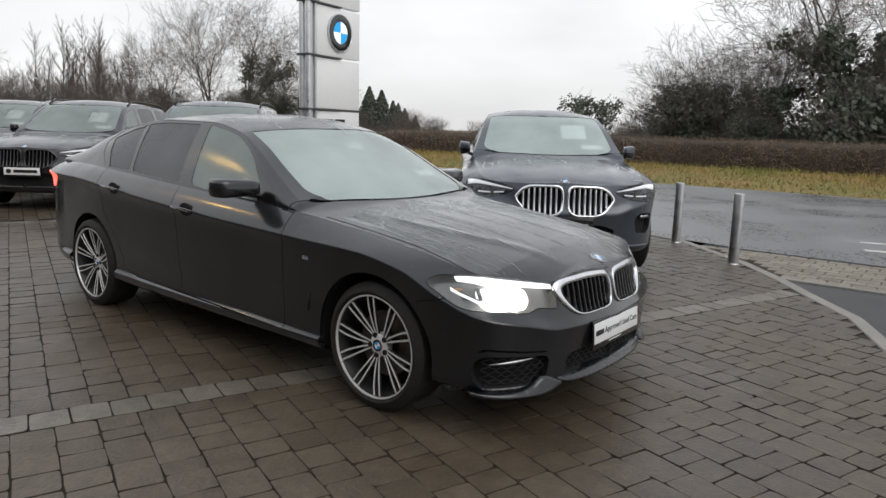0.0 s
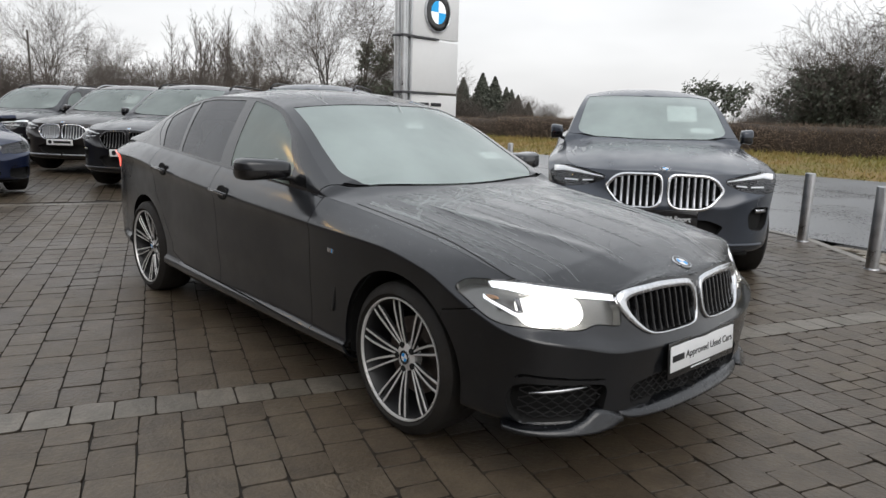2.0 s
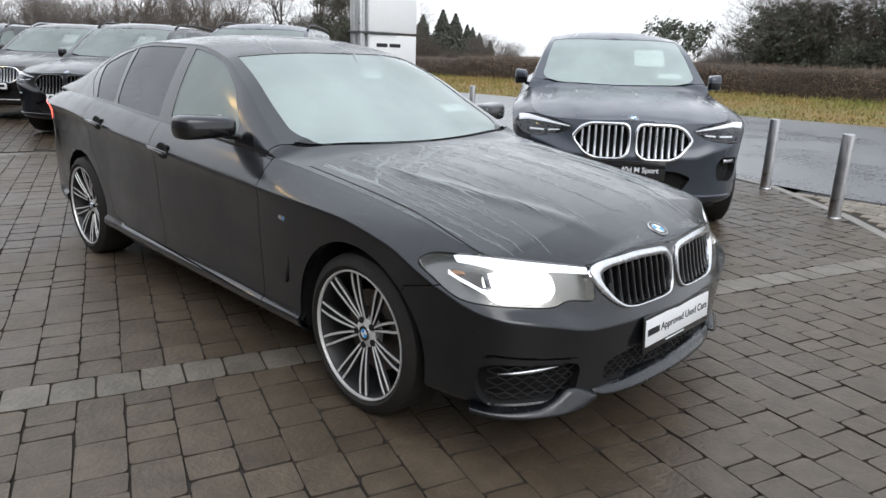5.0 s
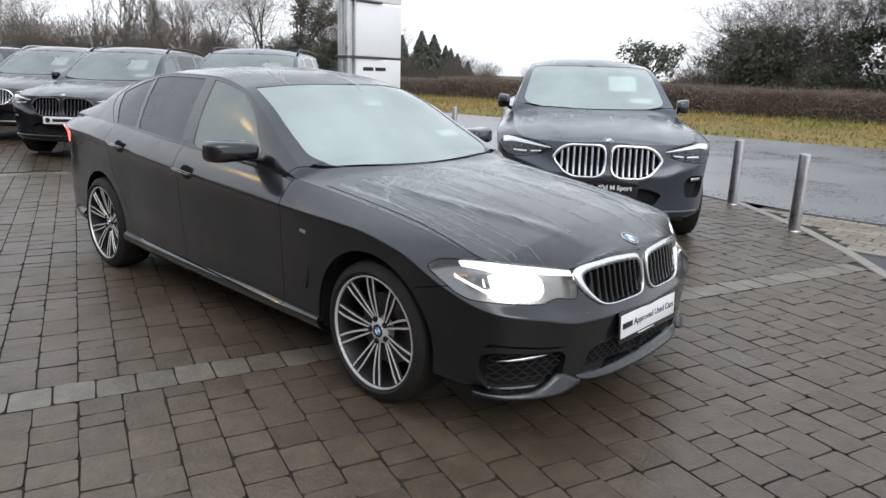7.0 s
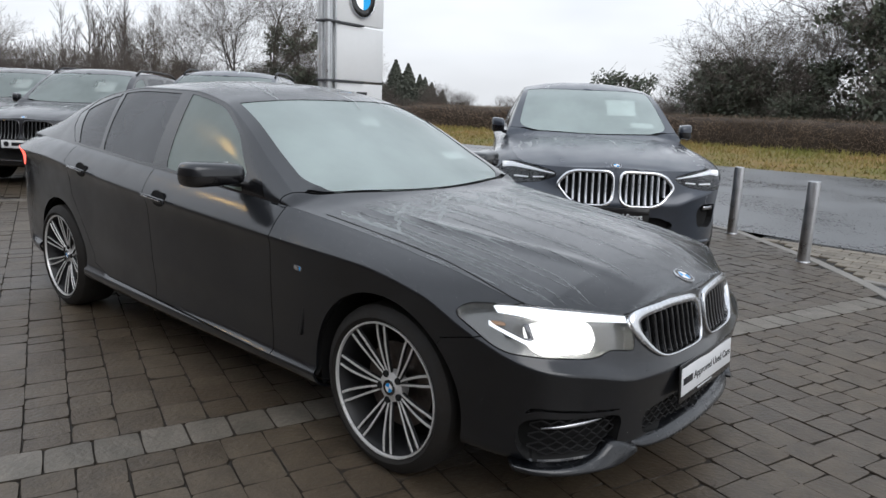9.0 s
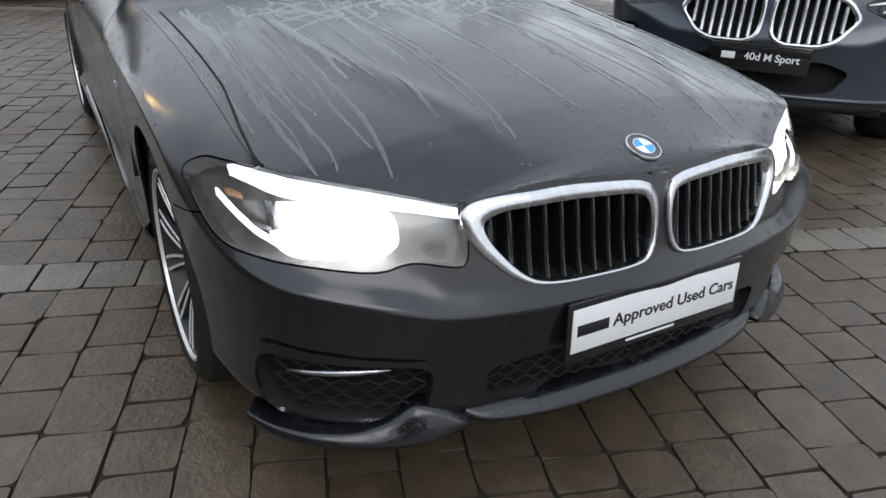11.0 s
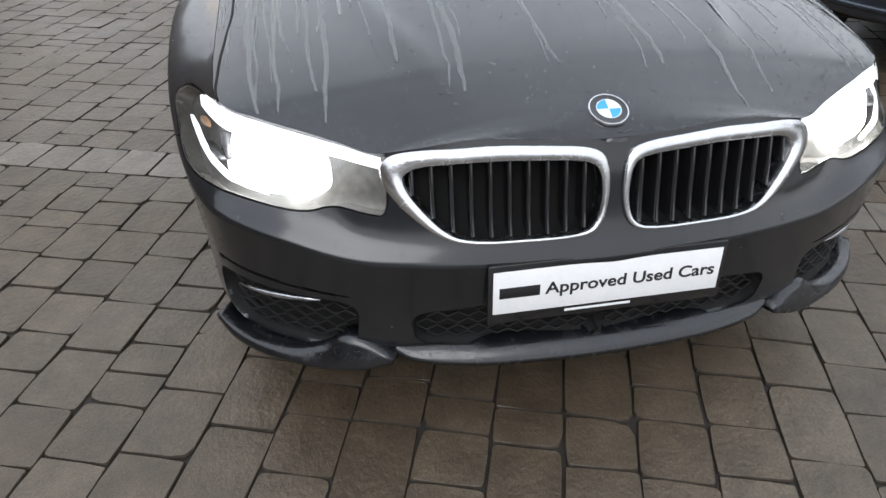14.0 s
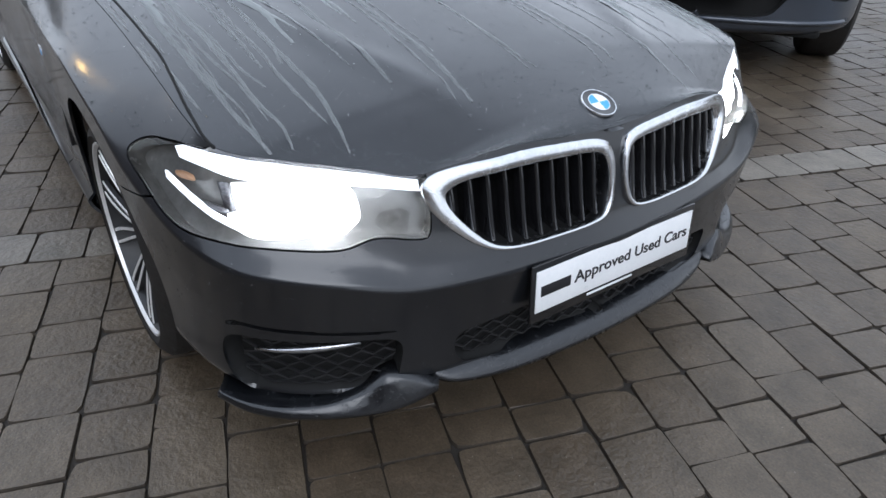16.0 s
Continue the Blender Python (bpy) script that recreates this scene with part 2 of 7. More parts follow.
def lathe(profile, n=32, m=None, bm=None, close=False):
    """Turns (r, z) pairs about the z axis."""
    own = bmesh.new()
    rings = []
    for r, z in profile:
        if r < 1e-6:
            rings.append([own.verts.new((0, 0, z))])
        else:
            rings.append([own.verts.new((r * math.cos(2 * math.pi * i / n), r * math.sin(2 * math.pi * i / n), z)) for i in range(n)])
    pairs = list(zip(rings, rings[1:])) + ([(rings[-1], rings[0])] if close else [])
    for a, c in pairs:
        for i in range(n):
            j = (i + 1) % n
            q = [a[i % len(a)], a[j % len(a)], c[j % len(c)], c[i % len(c)]]
            q = list(dict.fromkeys(q))
            if len(q) > 2:
                own.faces.new(q)
    if m is not None:
        bmesh.ops.transform(own, matrix=m, verts=own.verts[:])
    return join(bm, own)


def extrude_outline(pts, depth, m=None, bevel=0.0, bm=None):
    """A flat outline (x, y) pulled up by depth along z."""
    own = bmesh.new()
    lo = [own.verts.new((x, y, 0)) for x, y in pts]
    hi = [own.verts.new((x, y, depth)) for x, y in pts]
    own.faces.new(lo[::-1])
    top = own.faces.new(hi)
    for i in range(len(pts)):
        j = (i + 1) % len(pts)
        own.faces.new((lo[i], lo[j], hi[j], hi[i]))
    if bevel:
        bmesh.ops.bevel(own, geom=list(top.edges), offset=bevel, segments=2, affect="EDGES", profile=0.5)
    if m is not None:
        bmesh.ops.transform(own, matrix=m, verts=own.verts[:])
    return join(bm, own)


def tube(path, radii, n=8, caps=True):
    """Verts and faces of a tapered tube along 3D points."""
    path = [Vector(p) for p in path]
    verts, faces = [], []
    side = None
    for i, p in enumerate(path):
        d = (path[min(i + 1, len(path) - 1)] - path[max(i - 1, 0)]).normalized()
        if side is None:
            side = d.orthogonal().normalized()
        side = (side - d * side.dot(d)).normalized()
        up = d.cross(side)
        for k in range(n):
            a = 2 * math.pi * k / n
            verts.append(p + (side * math.cos(a) + up * math.sin(a)) * radii[i])
    for i in range(len(path) - 1):
        for k in range(n):
            j = (k + 1) % n
            faces.append((i * n + k, i * n + j, (i + 1) * n + j, (i + 1) * n + k))
    if caps:
        faces.append(tuple(range(n))[::-1])
        faces.append(tuple((len(path) - 1) * n + k for k in range(n)))
    return verts, faces


def merge(*meshes):
    verts, faces = [], []
    for v, f in meshes:
        o = len(verts)
        verts.extend(v)
        faces.extend([tuple(i + o for i in q) for q in f])
    return verts, faces


def text_mesh(body, size, depth=0.0006, wide=1.0, spacing=1.0):
    """Writing as a mesh, centred on its middle, in the xy plane."""
    cu = bpy.data.curves.new("writing", "FONT")
    cu.body, cu.size, cu.extrude, cu.align_x, cu.align_y = body, size, depth, "CENTER", "CENTER"
    cu.space_character, cu.offset = spacing, size * 0.018
    ob = bpy.data.objects.new("writing", cu)
    scene.collection.objects.link(ob)
    bpy.context.view_layer.update()
    me = bpy.data.meshes.new_from_object(ob.evaluated_get(bpy.context.evaluated_depsgraph_get()))
    bpy.data.objects.remove(ob)
    bpy.data.curves.remove(cu)
    me.transform(Matrix.Diagonal((wide, 1, 1, 1)))
    return me


def pchip(xs, ys):
    """A smooth curve through table values that does not overshoot."""
    xs, ys = np.asarray(xs, float), np.asarray(ys, float)
    h, d = np.diff(xs), np.diff(ys) / np.diff(xs)
    m = np.zeros(len(xs))
    for i in range(1, len(xs) - 1):
        if d[i - 1] * d[i] > 0:
            w1, w2 = 2 * h[i] + h[i - 1], h[i] + 2 * h[i - 1]
            m[i] = (w1 + w2) / (w1 / d[i - 1] + w2 / d[i])
    m[0], m[-1] = d[0], d[-1]

    def curve(x):
        x = np.clip(x, xs[0], xs[-1])
        i = np.clip(np.searchsorted(xs, x) - 1, 0, len(xs) - 2)
        t = (x - xs[i]) / h[i]
        return (ys[i] * (1 + 2 * t) * (1 - t) ** 2 + m[i] * h[i] * t * (1 - t) ** 2
                + ys[i + 1] * t * t * (3 - 2 * t) + m[i + 1] * h[i] * t * t * (t - 1))
    return curve


def table(*pairs):
    return pchip([p[0] for p in pairs], [p[1] for p in pairs])


def steps(a, c, lo, hi):
    """Smoothstep from 0 at lo to 1 at hi, scaled to a..c."""
    def curve(x):
        t = np.clip((x - lo) / (hi - lo), 0, 1)
        return a + (c - a) * t * t * (3 - 2 * t)
    return curve


def poly_field(pts, rounding=0.0):
    """Signed distance to an outline in the plane: positive inside."""
    pts = np.asarray(pts, float)
    if rounding:
        for _ in range(3):
            a, c = pts, np.roll(pts, -1, 0)
            ln = np.linalg.norm(c - a, axis=1, keepdims=True)
            k = np.minimum(0.25, rounding / np.maximum(ln, 1e-6))
            pts = np.stack([a + (c - a) * k, c - (c - a) * k], 1).reshape(-1, 2)
            rounding *= 0.4
    a, c = pts, np.roll(pts, -1, 0)

    def field(x, y):
        p = np.stack([np.ravel(x), np.ravel(y)], -1)[:, None]
        e = (c - a)[None]
        w = p - a[None]
        t = np.clip((w * e).sum(-1) / (e * e).sum(-1), 0, 1)
        dist = np.sqrt((((w - e * t[..., None])) ** 2).sum(-1)).min(1)
        up = (a[None, :, 1] <= p[..., 1]) != (c[None, :, 1] <= p[..., 1])
        with np.errstate(divide="ignore", invalid="ignore"):
            cross = a[None, :, 0] + (p[..., 1] - a[None, :, 1]) / (c - a)[None, :, 1] * (c - a)[None, :, 0] > p[..., 0]
        inside = (up & cross).sum(1) % 2 == 1
        return np.where(inside, dist, -dist).reshape(np.shape(x))
    field.outline = pts
    return field


# ---- car bodies: two sheets, a wall round the plan and a cover over it, cut into panels ----
class Body:
    VC = 0.7

    def __init__(self, p):
        self.p = p
        plan = np.array(p["plan"], float)
        plan = np.vstack([plan[1] * (1, -1), plan, plan[-2] * (1, -1)])
        t = np.r_[0, np.cumsum(np.hypot(*np.diff(plan, axis=0).T))]
        self.px, self.ph = pchip(t, plan[:, 0]), pchip(t, plan[:, 1])
        fine = np.linspace(t[1], t[-2], 4000)
        x, h = self.px(fine), self.ph(fine)
        arc = np.r_[0, np.cumsum(np.hypot(np.diff(x), np.diff(h)))]
        zero = np.interp(0.0, x[:int(len(x) * 0.99)], arc[:int(len(x) * 0.99)])
        self.q, self.qx, self.qh = arc - zero, x, h
        self.q0, self.q1 = self.q[0], self.q[-1]

    def q_of(self, x, h):
        return float(self.q[np.argmin((self.qx - x) ** 2 + (self.qh - h) ** 2)])

    def plan_at(self, q):
        x, h = np.interp(q, self.q, self.qx), np.interp(q, self.q, self.qh)
        e = 0.012
        a, c = np.clip(q - e, self.q0, self.q1), np.clip(q + e, self.q0, self.q1)
        dx = np.interp(c, self.q, self.qx) - np.interp(a, self.q, self.qx)
        dh = np.interp(c, self.q, self.qh) - np.interp(a, self.q, self.qh)
        end = (self.q1 - q < e) | (q - self.q0 < e)
        dx = np.where(end, 0, dx)
        dh = np.where(end, -e, dh)
        ln = np.hypot(dx, dh)
        return x, h, dh / ln, -dx / ln          # inward normal

    def wall(self, q, v):
        p = self.p
        x, h, nx, nh = self.plan_at(q)
        zb, zc, zt, top = p["z_bottom"](q), p["z_crease"](q), p["z_top"](q), p["top_inset"](q)
        k = self.VC
        z = np.where(v < k, zb + (zc - zb) * v / k, zc + (zt - zc) * (v - k) / (1 - k))
        w = p["front_weight"](q)
        wl_ = np.where(v < 0.3, np.maximum(w, p["low_weight"](q)), w + (np.maximum(w, p["low_weight"](q)) - w) * np.clip((0.45 - v) / 0.15, 0, 1))
        ww = p["wing_weight"](q)
        low = (1 - wl_) * ((1 - ww) * p["side_low"](v) + ww * p["wing_low"](v)) + wl_ * p["front_low"](v)
        high = ((1 - w) * p["side_high"](v) + w * p["front_high"](v)) * top
        d = np.where(v < k, low, high)
        hh = np.maximum(h + nh * d, 0)
        return np.stack([x + nx * d, np.where(h < 1e-6, 0, hh), z], -1)

    def cover(self, q, u):
        p = self.p
        e = self.wall(q, np.ones_like(q))
        ex, eh, ez = e[..., 0], e[..., 1], e[..., 2]
        qf, xf = p["q_hood"], p["x_nose"]
        xh = self.wall(np.array([qf]), np.array([1.0]))[0, 0]
        t = np.clip((q - qf) / (self.q1 - qf), 0, 1)
        cx = np.where(q > qf, xh + (xf - xh) * ((t ** 3 - 2 * t * t + t) * p.get("nose_pull", 2.3) + 3 * t * t - 2 * t ** 3), ex)
        qr = p["q_deck"]
        xr = self.wall(np.array([qr]), np.array([1.0]))[0, 0]
        cx = np.where(q < qr, xr + (p["x_tail"] - xr) * np.clip((qr - q) / (qr - self.q0), 0, 1) ** 0.8, cx)
        zc = p["z_centre"](cx)
        g = np.clip((p["x_cowl"] - ex) / 0.06, 0, 1) * np.clip((ex - p["x_deck"]) / 0.06, 0, 1)
        rh = g * p["rail_h"](ex) + (1 - g) * eh * 0.86
        f = rh / np.maximum(eh, 1e-6)
        crown = ez + (zc - ez) * (1 - np.clip(f, 0, 1) ** 2.2)
        rz = g * p["rail_z"](ex) + (1 - g) * crown
        rx = ex + (cx - ex) * (1 - f)
        a = np.clip(u / 0.5, 0, 1)
        c = np.clip((u - 0.5) / 0.5, 0, 1)
        bulge = p["glass_bulge"] * 4 * a * (1 - a) * g
        h1 = eh + (rh - eh) * a + bulge
        z1 = np.where(g > 0.5, ez + (rz - ez) * a, ez + (zc - ez) * (1 - np.clip(h1 / np.maximum(eh, 1e-6), 0, 1) ** 2.2))
        z1 = g * (ez + (rz - ez) * a) + (1 - g) * (ez + (zc - ez) * (1 - np.clip(h1 / np.maximum(eh, 1e-6), 0, 1) ** 2.2))
        h2 = rh * (1 - c)
        s2 = g * (1 - (1 - c) ** 2.4) + (1 - g) * 0
        z2 = g * (rz + (zc - rz) * (1 - (1 - c) ** 2.4)) + (1 - g) * (ez + (zc - ez) * (1 - np.clip(h2 / np.maximum(eh, 1e-6), 0, 1) ** 2.2))
        low = u <= 0.5
        x = np.where(low, ex + (rx - ex) * a, rx + (cx - rx) * c)
        h = np.where(low, h1, h2)
        z = np.where(low, z1, z2)
        if "hood_ridge" in p:
            hr = p["hood_ridge"](x)
            z = z + 0.010 * np.exp(-((h - hr) / 0.035) ** 2) * (1 - g) * np.clip((x + 0.55) / 0.3, 0, 1) * np.clip((0.74 - x) / 0.3, 0, 1)
        return np.stack([x, np.maximum(h, 0), z], -1)

    def at(self, sheet, P):
        return (self.wall if sheet == "wall" else self.cover)(P[:, 0], P[:, 1])

    def normals(self, sheet, P):
        e = 2e-3
        lo, hi = P.copy(), P.copy()
        lo[:, 0], hi[:, 0] = np.clip(P[:, 0] - e, self.q0, self.q1), np.clip(P[:, 0] + e, self.q0, self.q1)
        a = self.at(sheet, hi) - self.at(sheet, lo)
        lo, hi = P.copy(), P.copy()
        lo[:, 1], hi[:, 1] = np.clip(P[:, 1] - e, 0, 1), np.clip(P[:, 1] + e, 0, 1)
        c = self.at(sheet, hi) - self.at(sheet, lo)
        n = np.cross(a, c)
        ln = np.linalg.norm(n, axis=1, keepdims=True)
        n = n / np.maximum(ln, 1e-12)
        if sheet == "wall":
            x, h, nx, nh = self.plan_at(P[:, 0])
            flip = (n[:, 0] * nx + n[:, 1] * nh) > 0
            bad = ln[:, 0] < 1e-9
            n[bad] = np.stack([-nx, -nh, 0 * nx], -1)[bad]
        else:
            flip = n[:, 2] < 0
            n[ln[:, 0] < 1e-9] = (0, 0, 1)
        n[flip] *= -1
        return n


def cut_cells(P, F, vals):
    vals = np.where(np.abs(vals) < 1e-6, 1e-6, vals)
    pos = vals > 0
    P, out, made = list(map(tuple, P)), [], {}
    for f in F:
        inside = [pos[i] for i in f]
        if all(inside) or not any(inside):
            out.append(f)
            continue
        a, c = [], []
        for i, j in zip(f, f[1:] + f[:1]):
            (a if pos[i] else c).append(i)
            if pos[i] != pos[j]:
                k = (min(i, j), max(i, j))
                if k not in made:
                    t = vals[i] / (vals[i] - vals[j])
                    made[k] = len(P)
                    P.append((P[i][0] + (P[j][0] - P[i][0]) * t, P[i][1] + (P[j][1] - P[i][1]) * t))
                a.append(made[k])
                c.append(made[k])
        for g in (a, c):
            g = list(dict.fromkeys(g))
            if len(g) > 2:
                out.append(g)
    return np.array(P), out


class Sheet:
    """One sheet of a body as cells in its own two parameters."""

    def __init__(self, body, kind, qs, vs):
        self.body, self.kind = body, kind
        n = len(vs)
        self.P = np.array([(q, v) for q in qs for v in vs])
        self.F = [[i * n + j, (i + 1) * n + j, (i + 1) * n + j + 1, i * n + j + 1] for i in range(len(qs) - 1) for j in range(n - 1)]

    def aux(self, P):
        X = self.body.at(self.kind, P)
        return P[:, 0], P[:, 1], X[:, 0], X[:, 1], X[:, 2]

    def cut(self, field):
        self.P, self.F = cut_cells(self.P, self.F, field(*self.aux(self.P)))

    def label(self, rule):
        C = np.array([self.P[f].mean(0) for f in self.F])
        self.names = rule(*self.aux(C))
        self.X = self.body.at(self.kind, self.P)
        self.N = self.body.normals(self.kind, self.P)

    def panel(self, name, sides=(1, -1), depth=0.0, rim=0.009, rim_to=None):
        """The cells of one name as verts and faces, on the given sides (1: the car's left), sunk by depth, with a rim along their edge."""
        F = [f for f, n in zip(self.F, self.names) if n == name]
        used = sorted({i for f in F for i in f})
        at = {i: k for k, i in enumerate(used)}
        X = self.X[used] - self.N[used] * depth
        count = {}
        for f in F:
            for i, j in zip(f, f[1:] + f[:1]):
                key = (min(i, j), max(i, j))
                count.setdefault(key, []).append((i, j))
        edge = [v[0] for v in count.values() if len(v) == 1 and not (self.X[v[0][0], 1] < 1e-4 and self.X[v[0][1], 1] < 1e-4)]
        verts, faces = list(X), [[at[i] for i in f] for f in F]
        main = len(faces)
        if rim:
            low, base = {}, {}
            for i in sorted({i for e in edge for i in e}):
                base[i] = len(verts)
                verts.append(X[at[i]])
                low[i] = len(verts)
                verts.append(X[at[i]] - self.N[i] * rim)
            for i, j in edge:
                faces.append([base[j], base[i], low[i], low[j]])
        V = np.array(verts)
        A, B, o = [], [], 0
        for s in sides:
            W = V * (1, s, 1)
            A.extend(W)
            turn = s < 0
            B.extend([[i + o for i in (f if turn else f[::-1])] for f in faces])
            o += len(W)
        if len(sides) == 2:
            A, B = weld(A, B)
        return A, B


def weld(A, B):
    """Joins the two halves along the middle."""
    A = np.array(A)
    seen, to, keep = {}, np.arange(len(A)), []
    for i in np.nonzero(np.abs(A[:, 1]) < 1e-5)[0]:
        k = tuple(np.round(A[i], 5))
        to[i] = seen.setdefault(k, i)
    out = []
    for f in B:
        g = list(dict.fromkeys(int(to[i]) for i in f))
        if len(g) > 2:
            out.append(g)
    return A, out


# ---- car parts ----
def spoke(a0, r0, a1, r1, w0, w1, y_face, thick, bend=0.0, off0=0.0, off1=0.0):
    """One spoke in the wheel's plane: from angle a0 at radius r0 to a1 at r1, offset sideways by off0 to off1, as a rounded bar."""
    verts, faces = [], []
    n = 9
    for i in range(n):
        t = i / (n - 1)
        r = r0 + (r1 - r0) * t
        a = a0 + (a1 - a0) * (t ** (1 + bend))
        w = w0 + (w1 - w0) * t
        off = off0 + (off1 - off0) * min(1, t * 1.35) ** 0.8
        y = y_face - 0.036 * (1 - t) ** 1.4
        s = Vector((-math.sin(a), 0, math.cos(a)))
        c = Vector((math.cos(a) * r, 0, math.sin(a) * r)) + s * off
        for dx, dy in ((-w / 2 - 0.002, -thick), (-w / 2, -0.003), (-w / 2 + 0.001, 0), (w / 2 - 0.001, 0), (w / 2, -0.003), (w / 2 + 0.002, -thick)):
            p = c + s * dx
            verts.append((p.x, y + dy, p.z))
    for i in range(n - 1):
        for k in range(5):
            faces.append((i * 6 + k, i * 6 + k + 1, (i + 1) * 6 + k + 1, (i + 1) * 6 + k))
    return verts, faces


def badge(parent, m, r=0.041, name="badge"):
    """A round badge: chrome edge, black ring, blue and white quarters."""
    ring = part(name, lathe([(r, 0.0), (r, 0.004), (r * 0.96, 0.0055), (r * 0.93, 0.005), (r * 0.60, 0.0058), (r * 0.60, 0.004)], 40), GLOSS_BLACK, parent, "round black badge with blue and white quarters", m)
    part("badge_edge", lathe([(r * 1.03, 0.0), (r * 1.03, 0.0045), (r * 1.0, 0.0062), (r * 0.955, 0.0058)], 40), CHROME, ring)
    for k in range(4):
        pts = [(0, 0)] + [(r * 0.6 * math.cos(a), r * 0.6 * math.sin(a)) for a in np.linspace(k * math.pi / 2, (k + 1) * math.pi / 2, 9)]
        part("quarter", extrude_outline(pts, 0.0062), BADGE_BLUE if k % 2 else BADGE_WHITE, ring)
    part("badge_edge", lathe([(r * 0.64, 0.0), (r * 0.64, 0.0064), (r * 0.60, 0.0066), (r * 0.59, 0.004)], 32), CHROME, ring)
    return ring


def build_wheel(parent, m, R, rim, style="double", fine=True):
    """A wheel about the y axis, its outer face towards +y."""
    wheel = new("wheel")
    wheel.parent = parent
    wheel.matrix_basis = m
    seg = 56 if fine else 32
    turn = Matrix.Rotation(radians(-90), 4, "X")          # z -> +y
    w = 0.125
    part("tyre", lathe([(rim - 0.004, -w + 0.02), (rim + 0.02, -w), (R - 0.03, -w), (R - 0.006, -w + 0.022), (R, -w + 0.05), (R, w - 0.05), (R - 0.006, w - 0.022),
                        (R - 0.030, w - 0.003), (R - 0.05, w + 0.004), (rim + 0.02, w + 0.002), (rim + 0.004, w - 0.006), (rim - 0.004, w - 0.018)], seg, turn), RUBBER, wheel)
    part("rim", lathe([(rim + 0.002, w - 0.012), (rim + 0.001, w - 0.003), (rim - 0.005, w - 0.003), (rim - 0.008, w - 0.014)], seg, turn), ALLOY, wheel)
    part("barrel", lathe([(rim - 0.010, w - 0.012), (rim - 0.026, w - 0.05), (rim - 0.031, -w + 0.02)], seg, turn), BLACK_PLASTIC, wheel)
    part("brake_disc", lathe([(0.0, 0.0), (0.10, 0.0), (0.10, 0.015), (0.172 * R / 0.338, 0.015), (0.172 * R / 0.338, -0.01)], 40, turn @ Matrix.Translation((0, 0, w - 0.115))), STEEL_DISC, wheel)
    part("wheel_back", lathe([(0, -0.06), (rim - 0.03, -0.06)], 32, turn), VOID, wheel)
    yf = w - 0.014
    if style == "double":
        for k in range(10):
            mid, lean = radians(90 + 18 + 36 * k), radians(-7.0 if k % 2 else 7.0)
            for e in (-1, 1):
                sp = part("spoke", spoke(mid + lean, 0.056, mid, rim - 0.006, 0.0085, 0.0105, yf, 0.014, -0.35, e * 0.0058, e * 0.0185), (ALLOY, BLACK_PLASTIC), wheel, smooth=False)
                sp.data.polygons.foreach_set("material_index", [1 if i % 5 in (0, 4) else 0 for i in range(len(sp.data.polygons))])
    else:
        for k in range(5):
            mid = radians(90 + 72 * k)
            part("spoke", merge(*[spoke(mid + radians(10 * e), 0.05, mid + radians(13 * e), rim - 0.006, 0.04, 0.028, yf, 0.045) for e in (-1, 1)]), ALLOY if style == "bright" else ALLOY_DARK, wheel)
    part("hub", lathe([(0, 0.012), (0.046, 0.012), (0.058, 0.006), (0.062, -0.03)], 32, turn @ Matrix.Translation((0, 0, yf - 0.044))), ALLOY, wheel)
    if fine:
        # black caps stand in for the shade in the bolt holes
        for k in range(5):
            a = radians(90 + 36 + 72 * k)
            part("bolt", lathe([(0, 0.004), (0.0125, 0.004), (0.014, 0.0), (0.014, -0.01)], 14, turn @ Matrix.Translation((0.054 * math.cos(a), -0.054 * math.sin(a), yf - 0.032))), VOID, wheel)
    badge(wheel, turn @ Matrix.Translation((0, 0, yf - 0.033)), 0.031 if fine else 0.03)
    return wheel


def plate(parent, m, lines, w=0.52, h=0.11, name="number_plate"):
    holder = part(name, box(w + 0.022, 0.008, h + 0.042, pose(0, 0, -0.006), 0.003), GLOSS_BLACK, parent, "white show plate in a black holder", m)
    part("plate_face", box(w, 0.003, h, pose(0, -0.0055, 0), 0.001), WHITE_PLATE, holder)
    if lines:
        for text, x, size, wide in lines:
            me = text_mesh(text, size, 0.0004)
            xs = [v.co.x for v in me.vertices]
            me.transform(Matrix.Diagonal((wide / (max(xs) - min(xs)), 1, 1, 1)))
            part("lettering", me, INK, holder, m=pose(x, -0.0074, 0.0, 90, 0, 0))
    return holder


